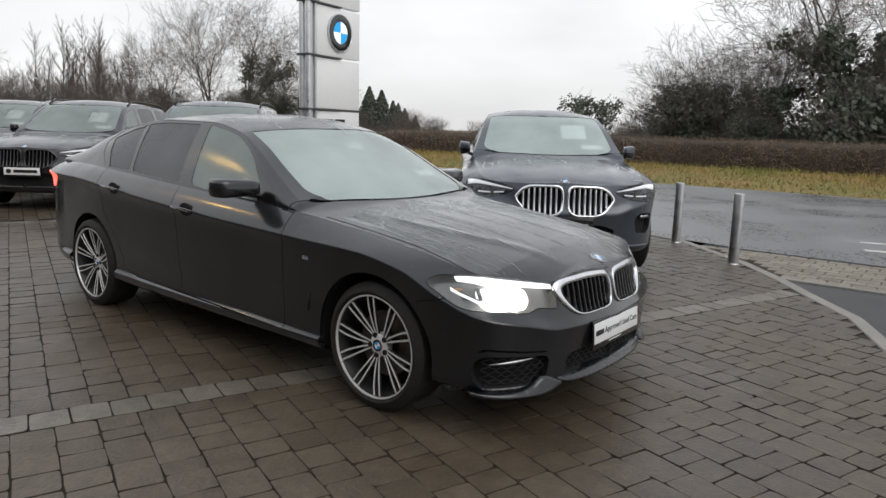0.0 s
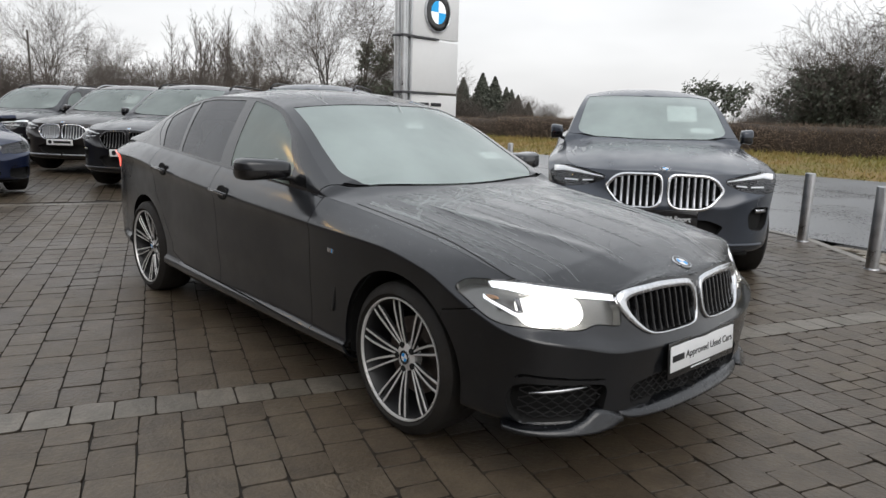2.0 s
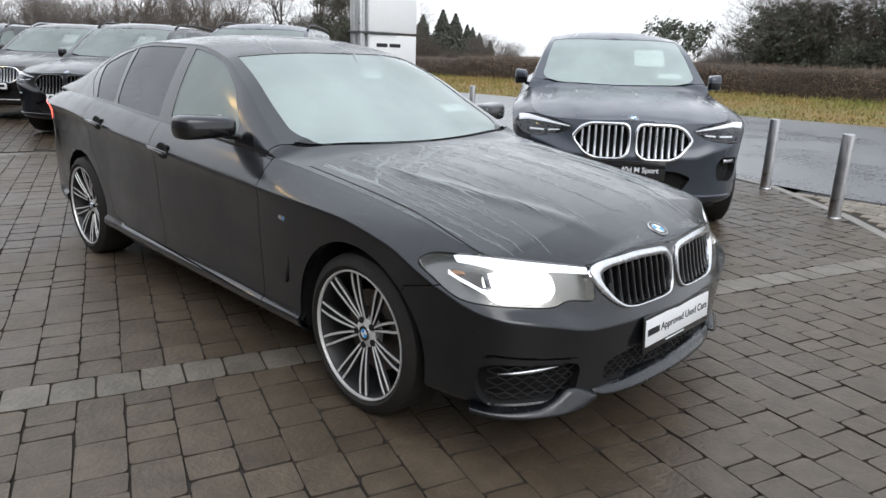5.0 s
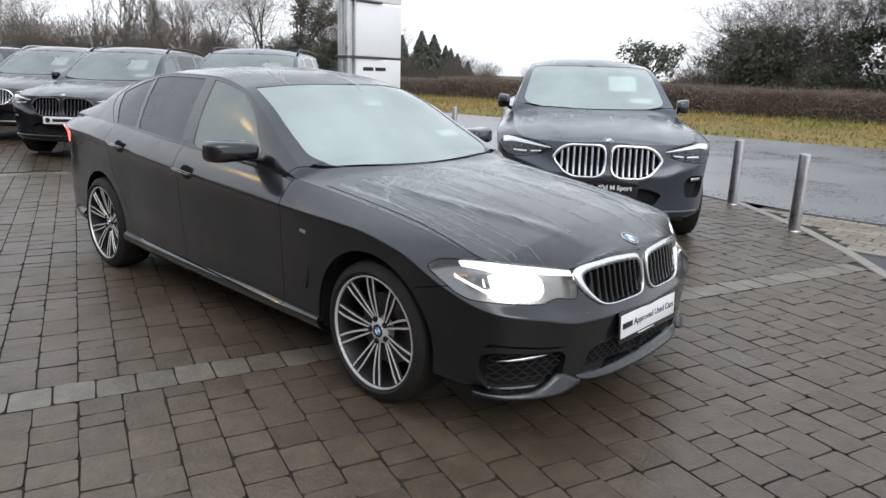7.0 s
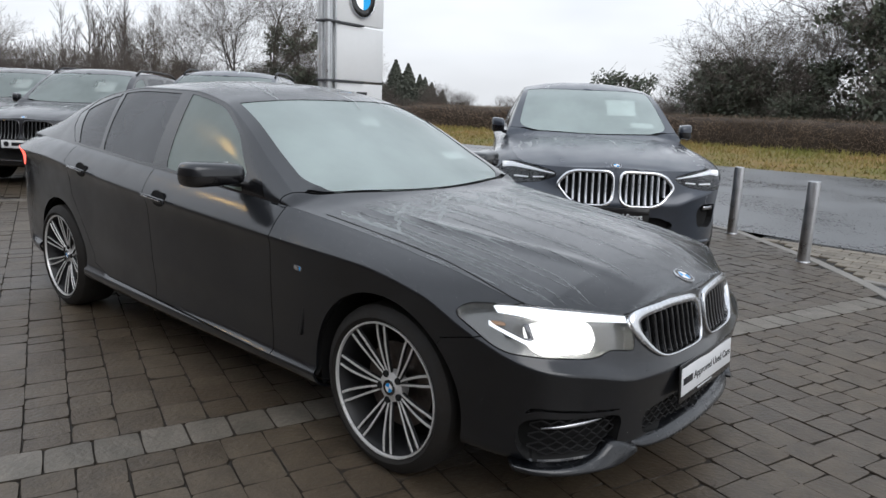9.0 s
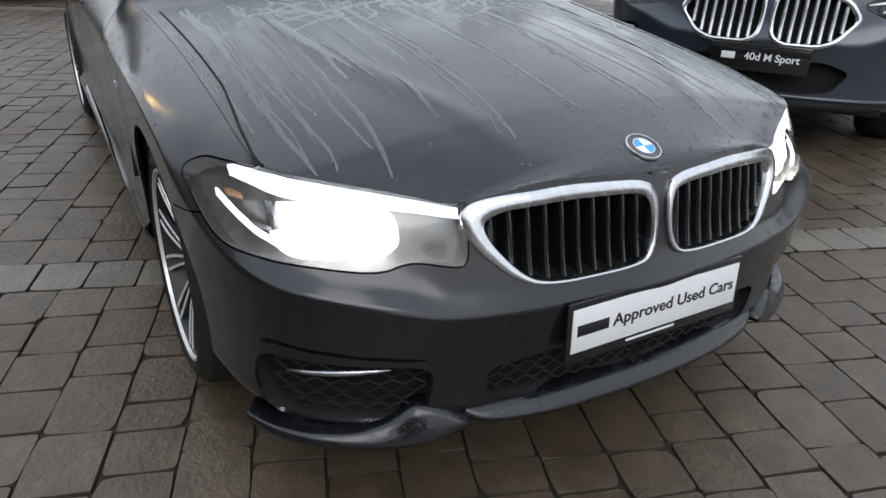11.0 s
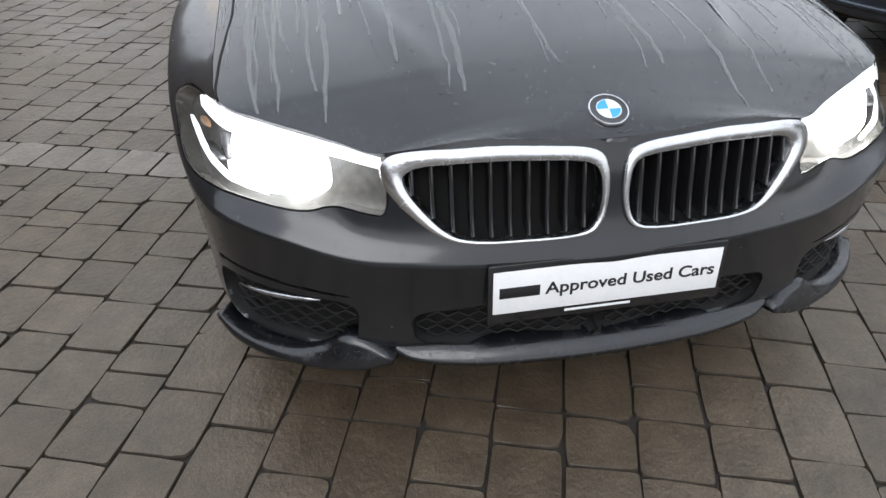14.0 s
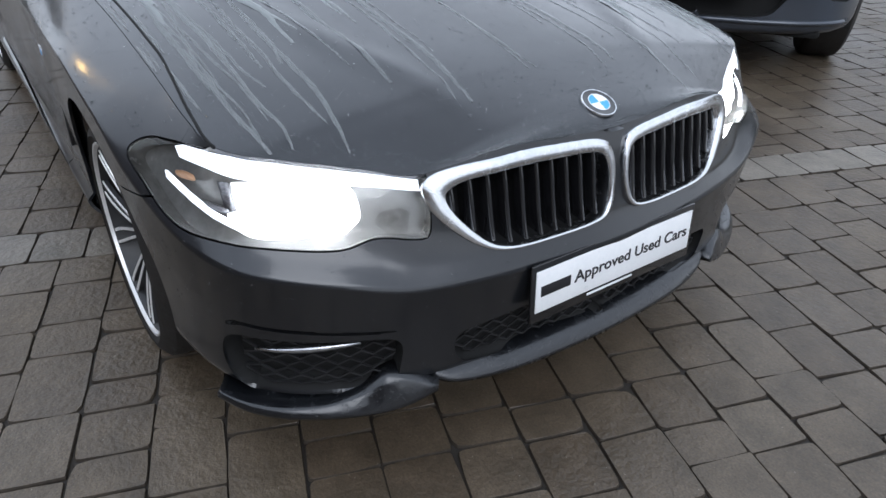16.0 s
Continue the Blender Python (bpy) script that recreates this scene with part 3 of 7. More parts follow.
def car_shell(p, car, paint_m, fine=True):
    """The body's panels, lamps, panes and grilles, under the thing car."""
    b = Body(p)
    ds = 1.0 if fine else 1.9
    xf, xr, R, hz = 0.0, p["rear_axle"], p["arch"], p["hub_z"]
    qs = np.unique(np.r_[np.arange(b.q0, -3.45, 0.04 * ds), np.arange(-3.45, -2.5, 0.016 * ds), np.arange(-2.5, -0.5, 0.03 * ds),
                         np.arange(-0.5, 0.3, 0.013 * ds), np.arange(0.3, b.q1, 0.011 * ds), b.q1].round(5))
    qs = qs[np.r_[True, np.diff(qs) > 0.004]]
    qs[-1] = b.q1
    vs = np.unique(np.r_[np.linspace(0, 0.7, 44 if fine else 22), np.linspace(0.7, 1, 26 if fine else 14)])
    W = Sheet(b, "wall", qs, vs)
    flat = lambda pts: [o if len(o) == 2 else (b.q_of(o[0], o[1]), o[2]) for o in pts]
    lamp = poly_field(flat(p["headlight"]), 0.02)
    kid = poly_field(p["kidney"], p.get("kidney_round", 0.03))
    ins = [(n, poly_field(flat(o), 0.02)) for n, o in p["intakes"]]
    tail = poly_field(flat(p["tail_lamp"]), 0.02)
    arch_f = lambda q, v, x, h, z: np.where(q < 0.55, R - np.hypot(x - xf, z - hz), -1)
    arch_r = lambda q, v, x, h, z: np.where(q > -3.7, R - np.hypot(x - xr, z - hz), -1)
    gap = 0.0022 if fine else 0.004
    d1 = lambda q, v, x, h, z: x - np.interp(z, *p["cut_front"])
    d2 = lambda q, v, x, h, z: x - np.interp(z, *p["cut_mid"])
    d3 = lambda q, v, x, h, z: x - np.interp(z, *p["cut_rear"])
    ds_ = lambda q, v, x, h, z: z - np.interp(x, *p["sill"])
    db = lambda q, v, x, h, z: np.interp(q, *p["bumper_seam"]) - z
    dr = lambda q, v, x, h, z: -3.38 - x if p.get("rear_x") is None else p["rear_x"] - x
    W.cut(arch_f)
    W.cut(arch_r)
    for d in (d1, d2, d3, ds_, db):
        for e in (-gap, gap):
            W.cut(lambda *a, d=d, e=e: d(*a) + e)
    W.cut(dr)
    for e in (0.0, 0.0035):
        W.cut(lambda q, v, x, h, z, e=e: np.where(q > 0.2, lamp(q, z) - e, -1))
    W.cut(lambda q, v, x, h, z: np.where(q > 0.6, kid(h, z), -1))
    for n, f in ins:
        W.cut(lambda q, v, x, h, z, f=f: np.where(q > 0.3, f(q, z), -1))
    W.cut(lambda q, v, x, h, z: np.where(q < -3.0, tail(q, z), -1))

    def rule(q, v, x, h, z):
        a = (q, v, x, h, z)
        out = np.full(len(q), "quarter", dtype=object)
        out[(d3(*a) > gap)] = "rear_door"
        out[(np.abs(d3(*a)) <= gap)] = "gap"
        out[(d2(*a) > gap)] = "front_door"
        out[(np.abs(d2(*a)) <= gap) & (d3(*a) > gap)] = "gap"
        sill = ds_(*a)
        low = (sill < gap) & (d1(*a) < 0.6)
        out[low & (sill > -gap) & (d3(*a) > 0)] = "gap"
        out[(sill <= -gap) & (x < 0.2) & (x > xr)] = "sill"
        fender = d1(*a) > gap
        out[fender & ~((sill <= -gap) & (x < 0.2))] = "fender"
        out[(np.abs(d1(*a)) <= gap) & (sill > 0)] = "gap"
        out[(db(*a) > gap) & (q > 0.1)] = "bumper"
        out[(np.abs(db(*a)) <= gap) & (q > 0.1)] = "gap"
        out[(dr(*a) > 0) & (z < 0.62)] = "rear_bumper"
        out[(tail(q, z) > 0) & (q < -3.0)] = "tail"
        out[(lamp(q, z) > 0) & (q > 0.2)] = "gap"
        out[(lamp(q, z) > 0.0035) & (q > 0.2)] = "lamp"
        out[(kid(h, z) > 0) & (q > 0.6)] = "kidney"
        for n, f in ins:
            out[(f(q, z) > 0) & (q > 0.3)] = n
        out[arch_f(*a) > 0] = "none"
        out[arch_r(*a) > 0] = "none"
        return out
    W.label(rule)
    for s, w in ((-1, "right"), (1, "left")):
        part("front_door", W.panel("front_door", (s,)), paint_m, car)
        part("rear_door", W.panel("rear_door", (s,)), paint_m, car)
        part("front_wing", W.panel("fender", (s,)), paint_m, car)
        part("rear_quarter", W.panel("quarter", (s,)), paint_m, car)
        part("side_skirt", W.panel("sill", (s,)), p.get("skirt_paint", paint_m), car)
        lampy = part("headlight", W.panel("lamp", (s,), depth=0.045, rim=-0.045), p["lamp_back"], car, p["lamp_label"])
        part("lens", W.panel("lamp", (s,), depth=0.001, rim=0.004), LENS, lampy)
        part("tail_light", W.panel("tail", (s,), depth=-0.002, rim=0.01), TAIL_LIT if p.get("lit") else mat_tail(), car, "lit red tail lamp" if p.get("lit") else "")
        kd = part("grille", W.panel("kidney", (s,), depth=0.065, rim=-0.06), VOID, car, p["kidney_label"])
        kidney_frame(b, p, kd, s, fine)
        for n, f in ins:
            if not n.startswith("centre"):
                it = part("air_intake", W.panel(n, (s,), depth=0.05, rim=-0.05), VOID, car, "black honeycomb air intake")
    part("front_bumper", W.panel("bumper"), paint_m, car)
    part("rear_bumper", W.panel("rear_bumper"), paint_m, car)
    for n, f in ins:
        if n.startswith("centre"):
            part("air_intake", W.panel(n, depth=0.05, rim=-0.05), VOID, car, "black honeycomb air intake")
    # near-black sheet behind the seams, for the shade in them
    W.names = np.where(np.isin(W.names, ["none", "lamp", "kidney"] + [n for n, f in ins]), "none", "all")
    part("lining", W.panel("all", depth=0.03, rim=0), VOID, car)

    us = np.unique(np.r_[np.linspace(0, 0.5, 20 if fine else 12), np.linspace(0.5, 1, 26 if fine else 14)])
    qs2 = np.unique(np.r_[np.arange(b.q0, -0.9, 0.03 * ds), np.arange(-0.9, -0.3, 0.014 * ds), np.arange(-0.3, b.q1, 0.022 * ds), b.q1].round(5))
    C = Sheet(b, "cover", qs2, us)
    base = lambda h: p["ws_base"][0] + (p["ws_base"][1] - p["ws_base"][0]) * (h / 0.75) ** 2
    topx = lambda h: p["ws_top"][0] + (p["ws_top"][1] - p["ws_top"][0]) * (h / 0.6) ** 2
    pil = p.get("pillar", 0.05)
    w1 = lambda q, u, x, h, z: base(h) - x
    w2 = lambda q, u, x, h, z: x - topx(h)
    w3 = lambda q, u, x, h, z: np.where(x < p["x_cowl"], p["rail_h"](x), 0.76) - pil * (1 + 0.6 * np.clip((x - topx(0.6)) / 0.6, 0, 1)) - h
    hd = lambda q, u, x, h, z: x - (base(h) + p["cowl_gap"])
    r1 = lambda q, u, x, h, z: p["rw"][0] - x
    r2 = lambda q, u, x, h, z: x - p["rw"][1]
    panes = [(n, poly_field([(x, 3 * y) for x, y in o], 0.05)) for n, o in p["panes"]]
    def screen(*a):
        """Inside the windscreen, its lower corners rounded."""
        k = 0.13
        c1, c3 = w1(*a), w3(*a)
        return np.minimum(k - np.hypot(np.maximum(k - c1, 0), np.maximum(k - c3, 0)), w2(*a))

    for d in (hd, r1, r2, w1, w2, w3, screen):
        C.cut(d)
    C.cut(lambda *a: hd(*a) - 0.006)
    seam = lambda q, u, x, h, z: u * np.maximum(h, 0.25) - 0.0055
    dlo = poly_field([(x, 3 * y) for x, y in p["dlo"]], 0.05)
    C.cut(lambda q, u, x, h, z: np.where(u < 0.56, dlo(x, 6 * u), -1))
    for n, f in panes:
        C.cut(lambda q, u, x, h, z, f=f: np.where(u < 0.56, f(x, 6 * u), -1))
    C.cut(lambda q, u, x, h, z: 0.5 - u)
    C.cut(seam)

    def rule2(q, u, x, h, z):
        a = (q, u, x, h, z)
        out = np.full(len(q), "roof", dtype=object)
        glassy = screen(*a) > 0
        out[hd(*a) > 0.006] = "hood"
        out[(hd(*a) > 0.006) & (seam(*a) < 0)] = "none"
        out[(hd(*a) <= 0.006) & (w1(*a) < 0)] = "cowl"
        out[(hd(*a) <= 0.006) & (hd(*a) > 0)] = "none"
        out[(hd(*a) <= 0) & (h > 0.735) & (w1(*a) < 0)] = "roof"
        out[glassy] = "windscreen"
        out[(r1(*a) > 0) & (r2(*a) > 0) & (w3(*a) > 0) & (x < -2)] = "rear_window"
        out[(r2(*a) <= 0) & (u >= 0.0)] = "deck"
        side_ = u < 0.5
        out[side_ & (dlo(x, 6 * u) > 0)] = "frame"
        for n, f in panes:
            out[side_ & (f(x, 6 * u) > 0)] = n
        return out
    C.label(rule2)
    part("bonnet", C.panel("hood", rim=0.012), paint_m, car)
    part("roof", C.panel("roof"), paint_m, car)
    part("boot_lid", C.panel("deck"), paint_m, car)
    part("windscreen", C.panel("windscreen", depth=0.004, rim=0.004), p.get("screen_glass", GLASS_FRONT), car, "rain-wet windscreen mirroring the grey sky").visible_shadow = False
    part("rear_window", C.panel("rear_window", depth=0.004, rim=0.004), GLASS_DARK, car)
    part("cowl", C.panel("cowl", depth=0.015, rim=-0.015), BLACK_PLASTIC, car)
    for s in (-1, 1):
        part("window_trim", C.panel("frame", (s,), depth=0.002, rim=0.006), p.get("trim", GLOSS_BLACK), car)
        for n, f in panes:
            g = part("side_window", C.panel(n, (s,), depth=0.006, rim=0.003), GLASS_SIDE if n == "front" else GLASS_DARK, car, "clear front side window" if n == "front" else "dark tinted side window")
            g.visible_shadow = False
    return b, W, C


def mat_tail():
    m = bpy.data.materials.get("dark_tail_lamp")
    return m or mat("dark_tail_lamp", (0.10, 0.01, 0.008), 0.15, 0, 0.8)


def fronts(b, h, z):
    """Places and outward normals of the wall at half widths and heights, on the front."""
    p = b.p
    h, z = np.asarray(h, float), np.asarray(z, float)
    lo, hi = np.full(h.shape, b.q1 * 0.30), np.full(h.shape, b.q1)
    for _ in range(24):
        q = (lo + hi) / 2
        zb, zc, zt = p["z_bottom"](q), p["z_crease"](q), p["z_top"](q)
        v = np.clip(np.where(z < zc, 0.7 * (z - zb) / (zc - zb), 0.7 + 0.3 * (z - zc) / (zt - zc)), 0, 1)
        P = np.stack([q, v], -1)
        X = b.at("wall", P)
        out = X[:, 1] > h
        lo, hi = np.where(out, q, lo), np.where(out, hi, q)
    N = b.normals("wall", P)
    return np.stack([X[:, 0], h, z], -1), N


def front_at(b, h, z):
    X, N = fronts(b, [h], [z])
    return X[0], N[0]


def band_on_front(b, hs, lo, hi, depth, s, thick=0.008):
    """A curved bar on the front between two heights at each half width, sunk by depth."""
    hs = np.asarray(hs, float)
    n = len(hs)
    A, NA = fronts(b, hs, lo)
    B, NB = fronts(b, hs, hi)
    V = np.stack([A - NA * depth, B - NB * depth, B - NB * (depth + thick), A - NA * (depth + thick)], 1).reshape(-1, 3) * (1, s, 1)
    F = [(i * 4 + k, i * 4 + (k + 1) % 4, i * 4 + 4 + (k + 1) % 4, i * 4 + 4 + k) for i in range(n - 1) for k in range(4)] + [(3, 2, 1, 0), tuple((n - 1) * 4 + k for k in range(4))]
    return V, F if s > 0 else [f[::-1] for f in F]


def lamp_face(b, h0, z0, rh, rz, depth, s, n=28, power=3.0):
    """A rounded lamp face on the front, slightly domed, sunk by depth."""
    t = 2 * math.pi * np.arange(n) / n
    c, k = np.sign(np.cos(t)) * np.abs(np.cos(t)) ** (2 / power), np.sign(np.sin(t)) * np.abs(np.sin(t)) ** (2 / power)
    V = []
    for f, d in ((1.0, 0.010), (0.85, 0.002), (0.5, 0.0)):
        X, N = fronts(b, h0 + rh * f * c, z0 + rz * f * k)
        V.append(X - N * (depth + d))
    X, N = front_at(b, h0, z0)
    V = np.vstack(V + [(X - N * depth)[None]]) * (1, s, 1)
    F = [(r * n + i, r * n + (i + 1) % n, (r + 1) * n + (i + 1) % n, (r + 1) * n + i) for r in (0, 1) for i in range(n)] + [(2 * n + i, 2 * n + (i + 1) % n, 3 * n) for i in range(n)]
    return V, F if s > 0 else [f[::-1] for f in F]


def side_at(b, q, z):
    p = b.p
    zb, zc, zt = (float(p[k](np.array(q))) for k in ("z_bottom", "z_crease", "z_top"))
    v = 0.7 * (z - zb) / (zc - zb) if z < zc else 0.7 + 0.3 * (z - zc) / (zt - zc)
    P = np.array([[q, np.clip(v, 0, 1)]])
    return b.at("wall", P)[0], b.normals("wall", P)[0]


def cover_at(b, q, u):
    P = np.array([[q, u]])
    return b.at("cover", P)[0], b.normals("cover", P)[0]


def resample(pts, n):
    pts = np.vstack([pts, pts[:1]])
    t = np.r_[0, np.cumsum(np.linalg.norm(np.diff(pts, axis=0), axis=1))]
    s = np.linspace(0, t[-1], n, endpoint=False)
    return np.stack([np.interp(s, t, pts[:, k]) for k in range(pts.shape[1])], -1)


def kidney_frame(b, p, parent, s, fine):
    """The bright surround and the upright slats of one half of the grille."""
    n = 96 if fine else 48
    out = resample(poly_field(p["kidney"], p.get("kidney_round", 0.03)).outline, 400)
    inn = resample(poly_field(p["kidney_inner"], p.get("kidney_round", 0.03)).outline, 400)
    c = inn.mean(0)

    def by_angle(o):
        a = np.unwrap(np.arctan2(o[:, 1] - c[1], (o[:, 0] - c[0]) * 0.5))
        if a[-1] < a[0]:
            o, a = o[::-1], a[::-1]
        want = np.linspace(0, 2 * np.pi, n, endpoint=False)
        k = [np.argmin(np.abs((a - w + np.pi) % (2 * np.pi) - np.pi)) for w in want]
        return o[k]
    O, I = by_angle(out), by_angle(inn)
    rows = [(0.0, -0.004), (0.0, 0.006), (0.08, 0.0100), (0.62, 0.0108), (0.92, 0.0075), (1.0, 0.002), (1.0, -0.035)]
    m = len(rows)
    T, D = np.tile([r[0] for r in rows], n), np.tile([r[1] for r in rows], n)
    HZ = np.repeat(O, m, 0) + (np.repeat(I, m, 0) - np.repeat(O, m, 0)) * T[:, None]
    X, N = fronts(b, np.maximum(HZ[:, 0], 0.001), HZ[:, 1])
    verts, faces = (X + N * D[:, None]) * (1, s, 1), []
    for i in range(n):
        for k in range(m - 1):
            j = (i + 1) % n
            f = (i * m + k, j * m + k, j * m + k + 1, i * m + k + 1)
            faces.append(f if s > 0 else f[::-1])
    part("grille_surround", (verts, faces), p.get("kidney_metal", CHROME), parent, p.get("surround_label", "chrome grille surround"))
    f = poly_field(p["kidney_inner"], p.get("kidney_round", 0.03))
    for h in np.arange(p["slats"][0], p["slats"][1], p["slats"][2]):
        zz = np.linspace(0.3, 1.2, 361)
        zs = zz[f(np.full(361, h), zz) > 0.001]
        if len(zs) < 8:
            continue
        verts, faces = [], []
        w = p["slat_w"]
        for z in np.linspace(zs[0], zs[-1], 9):
            X, N = front_at(b, h, z)
            for dh, d in ((-w, -0.06), (-w, -0.012), (-w * 0.4, -0.006), (w * 0.4, -0.006), (w, -0.012), (w, -0.06)):
                verts.append((X[0] + d * 0.98, (h + dh + 0.10 * d) * s, z))
        for i in range(8):
            for k in range(5):
                g = (i * 6 + k, i * 6 + k + 1, (i + 1) * 6 + k + 1, (i + 1) * 6 + k)
                faces.append(g if s < 0 else g[::-1])
        part("slat", (verts, faces), p["slat_metal"], parent)


def seat(m, material, parent):
    s = new("seat")
    s.parent = parent
    s.matrix_basis = m
    part("cushion", box(0.50, 0.50, 0.16, pose(0, 0, 0.0, 0, -6, 0), 0.05), material, s)
    part("backrest", box(0.14, 0.50, 0.62, pose(-0.30, 0, 0.34, 0, -18, 0), 0.06), material, s)
    part("headrest", box(0.10, 0.26, 0.17, pose(-0.44, 0, 0.74, 0, -12, 0), 0.04), material, s)


def cabin(p, car, leather):
    """What shows through the panes: dashboard, wheel, seats, floor."""
    x0, z0 = p["dash"]
    part("dashboard", box(0.42, 1.36, 0.20, pose(x0 - 0.16, 0, z0 - 0.12, 0, 8, 0), 0.05), INTERIOR, car)
    part("parcel_shelf", box(0.5, 1.2, 0.05, pose(p["shelf"], 0, z0 + 0.02), 0.02), INTERIOR, car)
    part("cabin_floor", box(2.6, 1.5, 0.06, pose(x0 - 1.5, 0, 0.3), 0.02), INTERIOR, car)
    part("steering_wheel", merge(tube([(x0 - 0.42 + 0.08 * math.cos(a) * 0.6, -0.37 + 0.185 * math.sin(a), z0 - 0.03 + 0.17 * math.cos(a)) for a in np.linspace(0, 2 * math.pi, 25)], [0.016] * 25, 8, False)), INTERIOR, car)
    for y in (-0.37, 0.37):
        seat(pose(x0 - 0.98, y, z0 - 0.42), leather, car)
    for y in (-0.40, 0.40):
        seat(pose(x0 - 1.72, y, z0 - 0.58), leather, car)
    part("interior_mirror", box(0.03, 0.22, 0.06, pose(p["mirror_in"][0], 0, p["mirror_in"][1]), 0.02), BLACK_PLASTIC, car)
    part("sensor_housing", box(0.07, 0.13, 0.025, pose(p["mirror_in"][0] + 0.01, 0, p["mirror_in"][1] + 0.035, 0, 30, 0), 0.012), BLACK_PLASTIC, car)


def door_mirror(car, s, at, paint_m, size=1.0, wide=1.0, tall=1.0):
    """An exterior mirror: painted cap, black foot, glass, and an indicator line."""
    x, h, z = at
    mirror = new("door_mirror")
    mirror.parent = car
    mirror.matrix_basis = Matrix.Translation((x, h * s, z)) @ Matrix.Diagonal((size, s * size * wide, size * tall, 1))
    bm = bmesh.new()
    bmesh.ops.create_uvsphere(bm, u_segments=24, v_segments=14, radius=1.0)
    for v in bm.verts:
        X, Y, Z = v.co
        sx = 0.10 if X > 0 else 0.035
        v.co = (sx * math.copysign(abs(X) ** 0.6, X), 0.125 * math.copysign(abs(Y) ** 0.42, Y) + 0.09, (0.064 if Z > 0 else 0.060) * math.copysign(abs(Z) ** 0.5, Z))
        v.co.x -= 0.22 * (v.co.y - 0.09)
        v.co.z *= 1.0 + 0.9 * (v.co.y - 0.09)
    cap = bm.copy()
    bmesh.ops.delete(cap, geom=[f for f in cap.faces if f.calc_center_median().z < -0.008], context="FACES")
    part("mirror_cap", cap, paint_m, mirror)
    bmesh.ops.delete(bm, geom=[f for f in bm.faces if f.calc_center_median().z >= -0.008], context="FACES")
    part("mirror_base", bm, GLOSS_BLACK, mirror)
    part("mirror_glass", box(0.006, 0.21, 0.115, pose(-0.030, 0.095, 0.0, 0, 0, 8), 0.002), CHROME, mirror)
    part("mirror_foot", box(0.09, 0.10, 0.035, pose(0.01, -0.035, -0.055, 10, 0, 0), 0.012), GLOSS_BLACK, mirror)
    part("indicator", box(0.012, 0.15, 0.010, pose(0.080, 0.09, -0.010, 0, 0, 12), 0.003), LAMP_OFF, mirror)
    return mirror


def arches(p, car):
    for x in (0.0, p["rear_axle"]):
        for s in (-1, 1):
            R = p["arch"] + 0.012
            verts, faces = [], []
            n = 20
            for i in range(n + 1):
                a = math.pi * (i / n) * 1.16 - 0.08 * math.pi
                for d in (0.05, 0.40):
                    verts.append((x + R * math.cos(a), s * (p["half"] - d), p["hub_z"] + R * math.sin(a)))
            for i in range(n):
                faces.append((2 * i, 2 * i + 1, 2 * i + 3, 2 * i + 2))
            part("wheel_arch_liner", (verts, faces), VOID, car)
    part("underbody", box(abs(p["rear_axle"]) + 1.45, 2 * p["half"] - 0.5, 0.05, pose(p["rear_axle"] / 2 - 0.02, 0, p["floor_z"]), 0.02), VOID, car)


